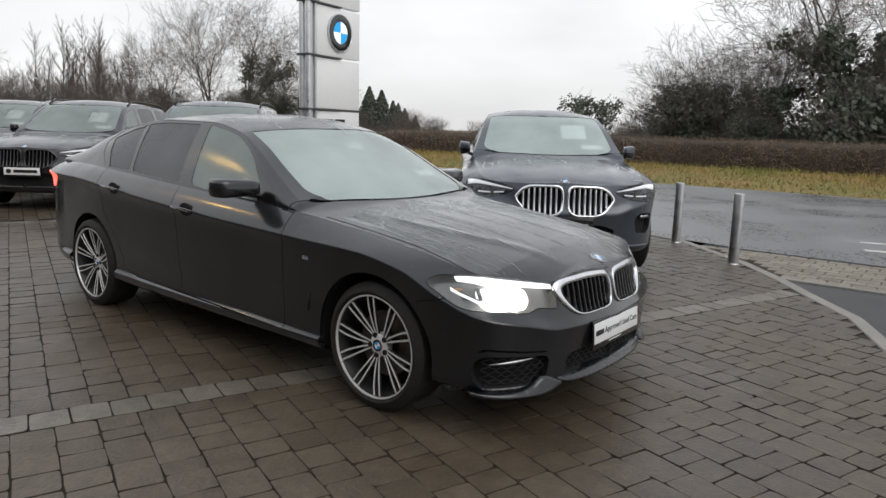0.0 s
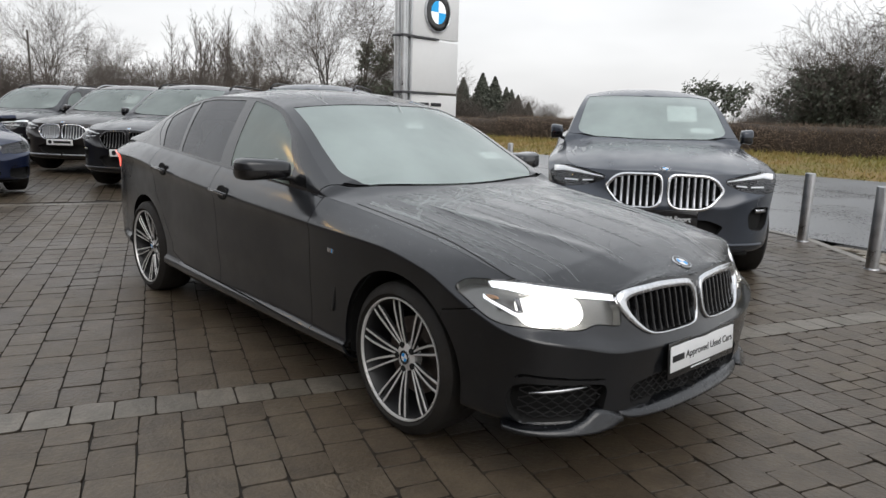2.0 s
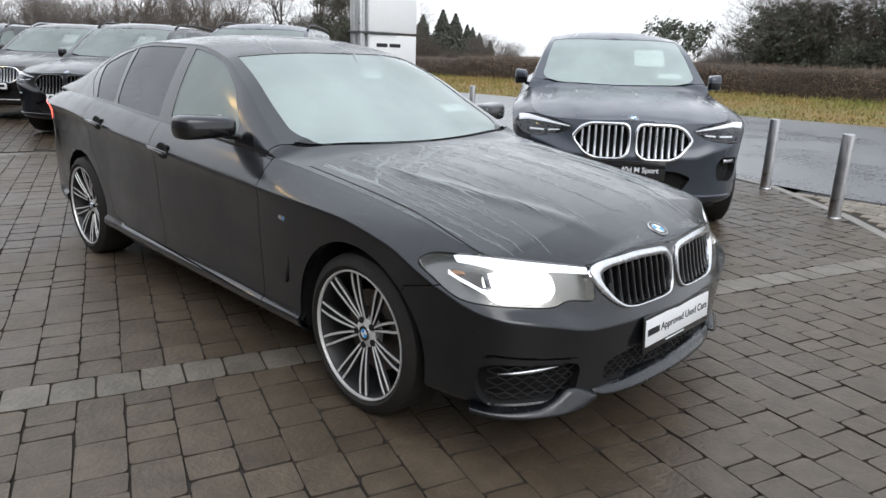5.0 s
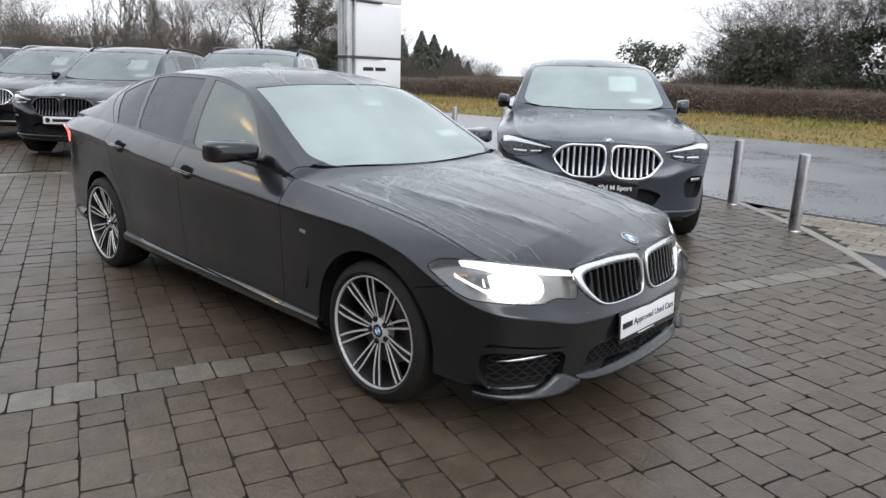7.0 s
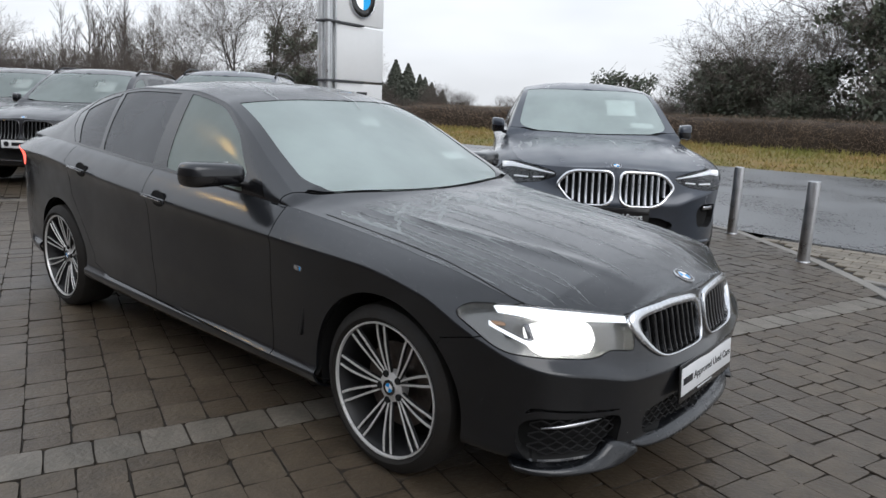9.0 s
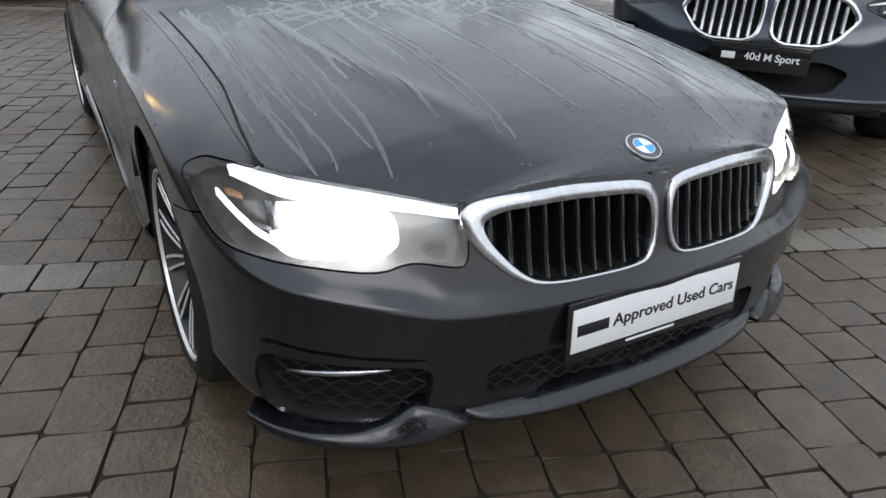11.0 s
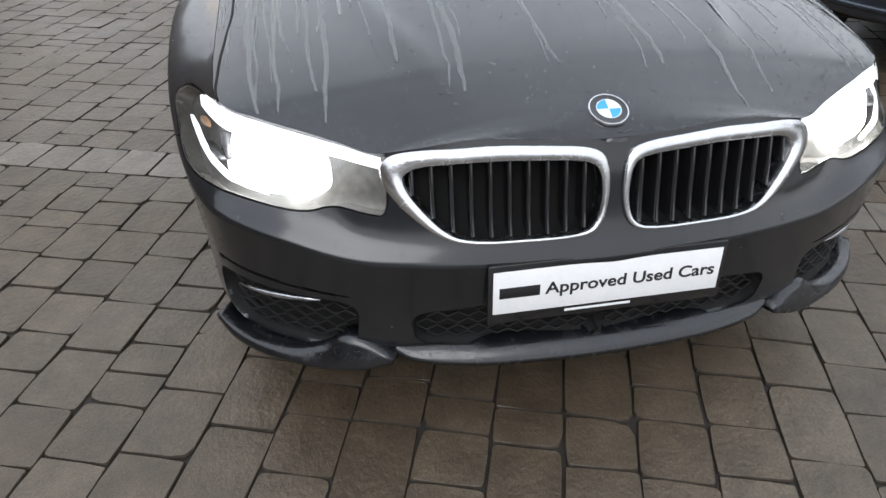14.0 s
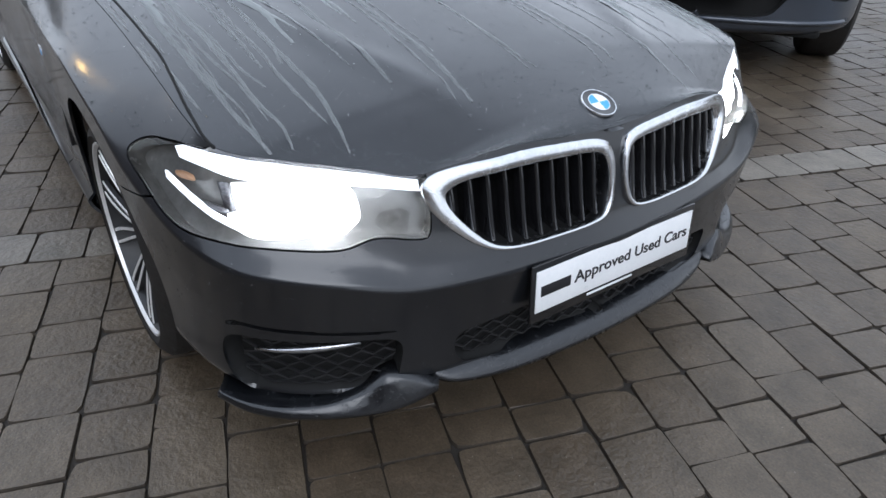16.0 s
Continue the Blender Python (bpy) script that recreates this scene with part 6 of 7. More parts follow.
# ---- the other cars ----
def suv(coupe=False, chrome=False, estate_rails=None):
    """The measures of a tall car: the coupe form has a sloping tail."""
    p = dict(SALOON)
    p.update(
        plan=[(-4.05, 0), (-4.02, 0.45), (-3.92, 0.78), (-3.70, 0.91), (-3.2, 0.985), (-2.6, 0.998), (-1.6, 0.985), (-0.5, 0.988), (0.0, 1.0), (0.28, 0.985), (0.47, 0.942), (0.63, 0.86), (0.75, 0.715), (0.83, 0.52), (0.878, 0.27), (0.892, 0)],
        z_bottom=table((-5, 0.36), (-3.6, 0.32), (-2.6, 0.28), (-0.4, 0.27), (0.4, 0.28), (1.6, 0.265)),
        z_crease=table((-5, 1.10), (-3.15, 1.10), (-2.6, 1.06), (-1.2, 1.01), (-0.1, 0.97), (0.2, 0.93), (0.45, 0.86), (0.65, 0.79), (0.9, 0.72), (1.1, 0.655), (1.6, 0.645)),
        z_top=table((-5, 1.16), (-3.3, 1.20), (-2.77, 1.185), (-1.93, 1.15), (-0.93, 1.115), (-0.70, 1.105), (-0.5, 1.085), (0.0, 1.035), (0.36, 0.995), (0.62, 0.955), (0.85, 0.930), (1.1, 0.925), (1.6, 0.942)),
        top_inset=table((-5, 0.10), (-3.6, 0.15), (-2.8, 0.14), (-1.0, 0.12), (-0.7, 0.12), (-0.5, 0.14), (0.0, 0.16), (0.36, 0.15), (0.62, 0.12), (1.0, 0.08), (1.6, 0.065)),
        side_low=table((0, 0.10), (0.03, 0.04), (0.08, 0.02), (0.14, 0.04), (0.25, 0.04), (0.45, 0.02), (0.58, 0.008), (0.66, 0.014), (0.695, 0.002), (0.7, 0.0)),
        wing_low=table((0, 0.10), (0.03, 0.04), (0.08, 0.02), (0.14, 0.04), (0.25, 0.04), (0.45, 0.02), (0.6, 0.006), (0.7, 0.0)),
        x_nose=0.835, nose_pull=2.0, x_tail=-3.99,
        z_centre=(table((-4.06, 1.16), (-3.98, 1.22), (-3.75, 1.30), (-3.4, 1.43), (-2.9, 1.60), (-2.3, 1.685), (-1.8, 1.69), (-1.45, 1.645), (-1.2, 1.56), (-0.9, 1.38), (-0.62, 1.20), (-0.50, 1.140), (-0.4, 1.125), (0.0, 1.10), (0.3, 1.065), (0.55, 1.02), (0.72, 0.972), (0.80, 0.940), (0.84, 0.928))
                  if coupe else
                  table((-4.06, 1.16), (-3.99, 1.30), (-3.88, 1.48), (-3.75, 1.62), (-3.5, 1.68), (-2.9, 1.715), (-2.3, 1.73), (-1.8, 1.725), (-1.45, 1.675), (-1.2, 1.58), (-0.9, 1.39), (-0.62, 1.20), (-0.50, 1.140), (-0.4, 1.125), (0.0, 1.10), (0.3, 1.065), (0.55, 1.02), (0.72, 0.972), (0.80, 0.940), (0.84, 0.928))),
        rail_h=(table((-3.75, 0.78), (-3.4, 0.74), (-2.9, 0.69), (-2.3, 0.66), (-1.8, 0.665), (-1.45, 0.69), (-1.2, 0.735), (-0.9, 0.80), (-0.60, 0.86))
                if coupe else table((-3.75, 0.70), (-3.4, 0.70), (-2.9, 0.695), (-2.3, 0.69), (-1.8, 0.69), (-1.45, 0.705), (-1.2, 0.745), (-0.9, 0.805), (-0.60, 0.86))),
        rail_z=(table((-3.75, 1.24), (-3.4, 1.36), (-2.9, 1.52), (-2.3, 1.61), (-1.8, 1.62), (-1.45, 1.575), (-1.2, 1.48), (-0.9, 1.30), (-0.60, 1.115))
                if coupe else table((-3.75, 1.50), (-3.4, 1.62), (-2.9, 1.655), (-2.3, 1.665), (-1.8, 1.66), (-1.45, 1.60), (-1.2, 1.49), (-0.9, 1.30), (-0.60, 1.115))),
        hood_ridge=table((-0.5, 0.62), (0.2, 0.52), (0.74, 0.40)),
        x_deck=-3.72 if coupe else -3.95, rw=(-3.0, -3.7) if coupe else (-3.72, -3.92),
        arch=0.425, hub_z=0.375, half=0.975, floor_z=0.27,
        sill=([-2.7, -2.55, -2.3, -0.4, 0.1], [0.50, 0.45, 0.40, 0.37, 0.365]),
        bumper_seam=([0.1, 0.30, 0.46, 0.50, 3], [0.0, 0.80, 0.84, 1.2, 1.2]),
        headlight=[(0.40, 0.965, 0.885), (0.44, 0.935, 0.935), (0.56, 0.87, 0.945), (0.72, 0.68, 0.928), (0.81, 0.50, 0.885), (0.825, 0.485, 0.850), (0.78, 0.62, 0.795), (0.70, 0.78, 0.768), (0.56, 0.90, 0.780), (0.47, 0.945, 0.818)],
        kidney=[(0.014, 0.77), (0.018, 0.880), (0.050, 0.920), (0.34, 0.915), (0.42, 0.880), (0.490, 0.785), (0.38, 0.655), (0.30, 0.622), (0.09, 0.622), (0.024, 0.665)],
        kidney_inner=[(0.036, 0.77), (0.042, 0.866), (0.066, 0.895), (0.33, 0.890), (0.40, 0.860), (0.462, 0.783), (0.365, 0.675), (0.29, 0.645), (0.095, 0.645), (0.046, 0.680)],
        kidney_round=0.02, slats=(0.085, 0.42, 0.052), slat_w=0.010,
        intakes=[("side_intake", [(0.58, 0.90, 0.655), (0.74, 0.74, 0.665), (0.765, 0.69, 0.60), (0.74, 0.72, 0.47), (0.64, 0.85, 0.46), (0.57, 0.90, 0.52)]),
                 ("centre_intake", [(0.89, 0.0, 0.55), (0.86, 0.36, 0.55), (0.83, 0.50, 0.50), (0.85, 0.42, 0.385), (0.87, 0.30, 0.365), (0.89, 0.0, 0.36)])],
        tail_lamp=[(-3.52, 0.93, 1.06), (-3.9, 0.80, 1.07), (-4.03, 0.4, 1.04), (-4.03, 0.4, 0.95), (-3.9, 0.80, 0.94), (-3.60, 0.92, 0.97)],
        lamp_back=LAMP_DARK, lamp_label="unlit headlamp with a bright upper edge", lit=False,
        slat_metal=SATIN if chrome else GLOSS_BLACK, kidney_metal=CHROME if chrome else GLOSS_BLACK,
        surround_label="satin chrome grille surround" if chrome else "gloss black grille surround",
        ws_base=(-0.55, -0.70), ws_top=(-1.30, -1.43),
        dash=(-0.62, 1.16), shelf=-3.3, mirror_in=(-1.24, 1.475), mirror_at=(-0.86, 0.915, 1.20),
        cut_front=([0.2, 0.65, 1.2], [-0.66, -0.65, -0.64]), cut_mid=([0.2, 1.3], [-1.74, -1.80]),
        cut_rear=([0.2, 0.50, 0.65, 0.84, 1.3], [-2.45, -2.46, -2.55, -2.72, -2.80]),
        trim=GLOSS_BLACK,
    )
    if not coupe:
        p["screen_glass"] = GLASS_CLEAR
        p["dlo"] = [(-0.80, 0.02), (-1.02, 0.02), (-3.4, 0.02), (-3.62, 0.10), (-3.66, 0.60), (-3.55, 0.90), (-1.30, 0.90), (-1.10, 0.80), (-0.86, 0.50)]
        p["panes"] = [("front", [(-1.02, 0.05), (-1.68, 0.05), (-1.74, 0.86), (-1.36, 0.86), (-1.18, 0.78), (-1.02, 0.46)]),
                      ("rear", [(-1.84, 0.05), (-2.60, 0.05), (-2.66, 0.86), (-1.88, 0.86)]),
                      ("quarter", [(-2.74, 0.05), (-3.35, 0.05), (-3.55, 0.14), (-3.58, 0.60), (-3.48, 0.86), (-2.78, 0.86)])]
    return p


def roof_rail(car, p, s, material):
    pts = []
    for t in np.linspace(0, 1, 15):
        x = -1.55 - 1.95 * t
        lift = 0.045 * min(1, 8 * t, 8 * (1 - t))
        pts.append((x, s * (float(p["rail_h"](np.array(x))) - 0.015), float(p["rail_z"](np.array(x))) + 0.012 + lift))
    part("roof_rail", tube(pts, [0.016] * 15, 8), material, car)


def build_suv(label, p, paint_m, m, rails=None, plate_words="bar", group="parked cars", wheel="dark", seed=1):
    car = thing("suv_car", label, "car", m, group)
    b, W, C = car_shell(p, car, paint_m, False)
    arches(p, car)
    cabin(p, car, INTERIOR)
    for x, s in ((0.0, -1), (0.0, 1), (-2.975, -1), (-2.975, 1)):
        build_wheel(car, pose(x, s * 0.845, p["hub_z"], 0, 15, 0 if s > 0 else 180), 0.378, 0.268, wheel, False)
    for s in (-1, 1):
        door_mirror(car, s, p["mirror_at"], paint_m, 0.95, 0.56, 1.22)
        if rails:
            roof_rail(car, p, s, rails)
        X, N = fronts(b, np.linspace(0.53, 0.90, 16), np.interp(np.linspace(0.53, 0.90, 16), [0.53, 0.70, 0.90], [0.868, 0.900, 0.918]))
        hs = np.linspace(0.50, 0.925, 18)
        top = np.interp(hs, [0.50, 0.70, 0.84, 0.925], [0.872, 0.912, 0.934, 0.930])
        part("lamp_strip", band_on_front(b, hs, top - np.interp(hs, [0.50, 0.62, 0.80, 0.925], [0.006, 0.016, 0.032, 0.045]), top, 0.004, s), LAMP_EDGE, car, "pale upper edge of the headlamp")
        for h0, h1 in ((0.585, 0.675), (0.715, 0.83)):
            part("lamp_bracket", band_on_front(b, np.linspace(h0, h1, 6), np.interp(np.linspace(h0, h1, 6), [0.5, 0.7, 0.9], [0.840, 0.822, 0.826]), np.interp(np.linspace(h0, h1, 6), [0.5, 0.7, 0.9], [0.848, 0.832, 0.836]), 0.012, s), LAMP_EDGE, car)
        for h0 in (0.60, 0.74):
            X, N = front_at(b, h0, 0.848)
            part("lamp_unit", lathe([(0, 0.012), (0.030, 0.010), (0.040, 0.0), (0.040, -0.02)], 20, Matrix.Translation(Vector((X[0] - 0.030, (h0 - 0.01) * s, 0.846))) @ pose(0, 0, 0, 0, 90, 0)), LAMP_OFF, car)
        part("fog_lamp", band_on_front(b, np.linspace(0.765, 0.875, 6), np.full(6, 0.612), np.full(6, 0.640), 0.010, s, 0.012), SATIN, car, "clear rectangular fog lamp")
        X, N = fronts(b, np.linspace(0.02, 0.86, 24), np.full(24, 0.345))
        part("lower_trim", tube([tuple(v) for v in (X + N * 0.004) * (1, s, 1)], [0.016] * 24, 6), SATIN if wheel == "bright" else paint_m, car)
    q = np.linspace(p["q_hood"], b.q1, 300)
    X = b.cover(q, np.ones(300))
    i = int(np.argmin(np.abs(X[:, 0] - 0.775)))
    n = Vector(b.normals("cover", np.array([[q[i], 0.99]]))[0])
    n.y = 0
    n.normalize()
    badge(car, Matrix.Translation(Vector(X[i]) + n * 0.001) @ Matrix(((0, -n.z, n.x), (1, 0, 0), (0, n.x, n.z))).to_4x4(), 0.041)
    holder = plate(car, pose(0.905, 0, 0.585 if plate_words == "bar" else 0.555, 0, 0, 90), [])
    if plate_words == "bar":
        part("dealer_bar", box(0.34, 0.001, 0.045, pose(0.05, -0.0075, 0.0), 0.0004), INK, holder)
        part("dealer_mark", lathe([(0, 0.0), (0.036, 0.0), (0.036, 0.002)], 20, pose(-0.19, -0.0072, 0, 90, 0, 0)), INK, holder)
    else:
        bpy.data.objects.remove([o for o in holder.children if o.name.startswith("plate_face")][0])
        holder["label"] = "black show plate with white lettering"
        part("plate_face", box(0.52, 0.003, 0.11, pose(0, -0.0055, 0), 0.001), GLOSS_BLACK, holder)
        me = text_mesh("40d M Sport", 0.058, 0.0004)
        part("lettering", me, BADGE_WHITE, holder, m=pose(0.07, -0.0075, 0, 90, 0, 0))
        part("model_bar", box(0.075, 0.001, 0.038, pose(-0.165, -0.0075, 0), 0.0004), BADGE_WHITE, holder)
    part("windscreen_card", box(0.003, 0.24, 0.09, pose(-0.84, 0.52, 1.250, 0, -58, 8), 0.0005), PAPER, car, "white price card behind the windscreen")
    if seed % 2:
        part("hanging_card", box(0.003, 0.30, 0.26, pose(-1.12, 0.34, 1.42, 0, -52, 0), 0.0005), PAPER, car, "white notice hung behind the windscreen")
    rng = random.Random(seed)
    water_runs(b, rng, 14, (-0.45, 0.0), (0.2, 0.98), 1.0, WATER_PALE, car, 0.012, (0.15, 0.45), 0.5, True)
    water_runs(b, rng, 6, (-2.6, -1.6), (0.55, 0.95), 1.0, WATER_PALE, car, 0.010, (0.15, 0.4))
    return car


build_suv("slate grey coupe-roofed sports utility car with a bright grille", suv(True, True), PAINT_SLATE, pose(-1.343, 3.219, 0, 0, 0, -53), None, "sport", seed=3)
build_suv("black sports utility car with a black grille and show plate", suv(), PAINT_BLACK, pose(-9.66, 1.53, 0.02, 0, 0, -47), BLACK_PLASTIC, seed=5)
build_suv("dark bronze sports utility car with chrome grille and silver roof rails", suv(False, True), PAINT_BRONZE, pose(-12.95, 1.38, 0.03, 0, 0, -47), SATIN, wheel="bright", seed=7)
build_suv("black sports utility car with clear lamps parked beside the bronze one", suv(False, True), PAINT_BLACK, pose(-15.7, 0.40, 0.03, 0, 0, -47), BLACK_PLASTIC, seed=8)
build_suv("dark blue-grey sports utility car with raised roof rails beside the sign", suv(), PAINT_SLATE, pose(-6.75, 2.35, 0.04, 0, 0, -45), BLACK_PLASTIC, seed=9)
BLUE = dict(SALOON)
BLUE.update(screen_glass=GLASS_CLEAR, lamp_back=LAMP_OFF, lamp_label="unlit headlamp", lit=False)
blue_car, bb, bW, bC = build_saloon("saloon_car", "dark blue saloon car with a chrome-edged grille", BLUE, PAINT_BLUE, pose(-9.86, -1.26, 0.04, 0, 0, 3), False)
blue_car["group"] = "parked cars"
plate(blue_car, pose(0.893, 0, 0.421, 0, 0, 90), [])


# ---- the sign tower ----
SIGN_WHITE = varied(mat("white_sign_panel", (0.85, 0.85, 0.84), 0.35), 1.5, (0.82, 0.82, 0.81), (0.88, 0.88, 0.87), (0.3, 0.45), 0.02)
SIGN_GREY = varied(mat("grey_sign_panel", (0.84, 0.84, 0.83), 0.4), 1.5, (0.87, 0.87, 0.86), (0.91, 0.91, 0.90), (0.4, 0.55), 0.02)
ALU = varied(mat("aluminium_post", (0.6, 0.61, 0.62), 0.3, 0.9), 4, (0.58, 0.59, 0.60), (0.78, 0.79, 0.80), (0.25, 0.42), 0.02)
BANDING = varied(mat("dark_band", (0.06, 0.06, 0.065), 0.45), 12, (0.045, 0.045, 0.05), (0.085, 0.085, 0.09), (0.35, 0.55), 0.02)


def sign_tower(m):
    t = thing("sign_tower", "tall grey and white dealer sign tower with aluminium posts", "sign", m)
    # panels face +x; the posts stand at the near end (y = 0)
    levels = [0.0, 0.80, 1.69, 2.61, 3.50, 4.40]
    for i, (z0, z1) in enumerate(zip(levels, levels[1:])):
        part("panel", box(0.14, 1.22, z1 - z0 - 0.045, pose(0.0, 0.84, (z0 + z1) / 2), 0.006), SIGN_WHITE if i == 1 else SIGN_GREY, t, "white lower panel" if i == 1 else "")
        part("band", box(0.20, 0.95, 0.028, pose(0.0, 0.42, z1), 0.004), BANDING, t)
        part("band_clip", box(0.26, 0.30, 0.040, pose(0.0, 0.10, z1), 0.008), BANDING, t)
    for x, y, r in ((-0.07, 0.02, 0.052), (0.07, 0.02, 0.052), (0.0, 0.14, 0.060), (0.085, 0.19, 0.022)):
        part("post", lathe([(0, 4.42), (r, 4.42), (r, 0)], 20, pose(x, y, 0)), ALU, t)
    part("base", box(0.5, 1.6, 0.06, pose(0, 0.7, 0.03), 0.01), CONCRETE, t)
    face = pose(0.072, 0.84, 3.06, 90, 0, 90)
    ring = part("roundel", lathe([(0.32, 0.0), (0.32, 0.035), (0.305, 0.04), (0.19, 0.04), (0.19, 0.02)], 48, face), GLOSS_BLACK, t, "round black badge with blue and white quarters")
    part("roundel_edge", lathe([(0.328, 0.0), (0.328, 0.04), (0.318, 0.044), (0.31, 0.036)], 48, face), SATIN, ring)
    for k in range(4):
        pts = [(0, 0)] + [(0.192 * math.cos(a), 0.192 * math.sin(a)) for a in np.linspace(k * math.pi / 2, (k + 1) * math.pi / 2, 13)]
        part("quarter", extrude_outline(pts, 0.042, face), glow_badge(k), ring)
    for k, (y, w) in enumerate(((0.53, 0.27), (0.86, 0.28))):
        part("name_bar", box(0.004, w, 0.060, pose(0.073, y + 0.02, 1.50), 0.001), INK, t)
    return t


def glow_badge(k):
    name = "roundel_blue" if k % 2 else "roundel_white"
    return bpy.data.materials.get(name) or glow(name, (0.03, 0.42, 0.85) if k % 2 else (1, 1, 1), 0.35 if k % 2 else 0.5)


for nm, c in (("roundel_blue", (0.02, 0.35, 0.75)), ("roundel_white", (0.85, 0.87, 0.88))):
    mm = glow_badge(1 if "blue" in nm else 0)
    nodes(mm)[2].inputs["Base Color"].default_value = (*c, 1)
sign_tower(pose(-7.20, 4.74, 0, 0, 0, 8))


# ---- trees, thicket, hedge, grass ----
# bark, twig and ivy tones are raised: distance haze put into the colour
BARK = varied(mat("winter_bark", (0.05, 0.043, 0.036), 0.9), 3, (0.055, 0.048, 0.042), (0.11, 0.096, 0.083), (0.8, 0.95), 0.3)
TWIG = varied(mat("winter_twig", (0.06, 0.047, 0.038), 0.9), 1.2, (0.105, 0.088, 0.076), (0.175, 0.146, 0.124), (0.8, 0.95), 0.0)
IVY = varied(mat("ivy_leaf", (0.03, 0.04, 0.025), 0.5), 2.5, (0.078, 0.090, 0.066), (0.140, 0.155, 0.108), (0.4, 0.7), 0.0)
NEEDLE = varied(mat("conifer_needle", (0.022, 0.036, 0.022), 0.8), 2.0, (0.085, 0.095, 0.078), (0.150, 0.158, 0.122), (0.7, 0.9), 0.0)
HEDGE_TWIG = varied(mat("hedge_twig", (0.10, 0.068, 0.045), 0.9), 0.9, (0.11, 0.080, 0.058), (0.32, 0.240, 0.170), (0.8, 0.95), 0.0, world_space=True)
# body colour holds the shade seen in the gaps between twigs
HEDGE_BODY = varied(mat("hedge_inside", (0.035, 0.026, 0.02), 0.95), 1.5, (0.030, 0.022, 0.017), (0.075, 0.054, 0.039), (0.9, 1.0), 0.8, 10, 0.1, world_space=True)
GRASS = varied(mat("winter_grass", (0.12, 0.12, 0.045), 0.8), 0.30, (0.13, 0.165, 0.022), (0.35, 0.225, 0.090), (0.7, 0.9), 0.0, 4.0, world_space=True)


class Sticks:
    """Collects thin tapered three-sided sticks."""

    def __init__(self):
        self.v, self.f = [], []

    def add(self, a, c, r0, r1, n=3):
        d = (c - a)
        if d.length < 1e-6:
            return
        d = d.normalized()
        s = d.orthogonal().normalized()
        u = d.cross(s)
        o = len(self.v)
        for p, r in ((a, r0), (c, r1)):
            for k in range(n):
                t = 2 * math.pi * k / n
                self.v.append(p + (s * math.cos(t) + u * math.sin(t)) * r)
        for k in range(n):
            j = (k + 1) % n
            self.f.append((o + k, o + j, o + n + j, o + n + k))


def grow(rng, limbs, twigs, p, d, ln, r, level, upright, droop, wiggle=0.10):
    """A limb in four bends, with side limbs; the last levels are twigs, each set with short fine ones."""
    n = 4 if level > 1 else 3
    for i in range(n):
        d = (d + Vector((rng.gauss(0, wiggle), rng.gauss(0, wiggle), rng.gauss(0, wiggle * 0.7) + upright * 0.10 - droop))).normalized()
        q = p + d * ln / n
        r1 = max(r * (1 - 0.22), 0.006)
        (limbs if level > 1 else twigs).add(p, q, r, r1, 6 if level > 2 else (4 if level > 1 else 3))
        p, r = q, r1
        if level > 0 and (i > 0 or level < 3):
            for _ in range(2 if level > 1 else rng.choice((1, 2, 2))):
                a = rng.uniform(0, 2 * math.pi)
                side = (d.orthogonal().normalized() * math.cos(a) + d.cross(d.orthogonal().normalized()) * math.sin(a))
                e = (d * rng.uniform(0.35, 0.8) * (1 + upright) + side * rng.uniform(0.5, 0.9)).normalized()
                grow(rng, limbs, twigs, p, e, ln * rng.uniform(0.42, 0.68), r * 0.62, level - 1, upright, droop, wiggle)
        elif level == 0:
            for _ in range(1):
                e = (d + Vector((rng.gauss(0, 0.5), rng.gauss(0, 0.5), rng.gauss(0.1, 0.4)))).normalized()
                twigs.add(p, p + e * ln * rng.uniform(0.25, 0.6), 0.006, 0.003)


def leaf_clumps(rng, n, where, size):
    v, f = [], []
    for _ in range(n):
        c = where(rng)
        a = Vector((rng.gauss(0, 1), rng.gauss(0, 1), rng.gauss(0, 1))).normalized()
        s = a.orthogonal().normalized()
        u = a.cross(s)
        k = size * rng.uniform(0.5, 1.3)
        o = len(v)
        v += [c + s * k, c + u * k * 0.7, c - s * k, c - u * k * 0.7 + a * k * 0.3]
        f += [(o, o + 1, o + 2, o + 3)]
    return v, f


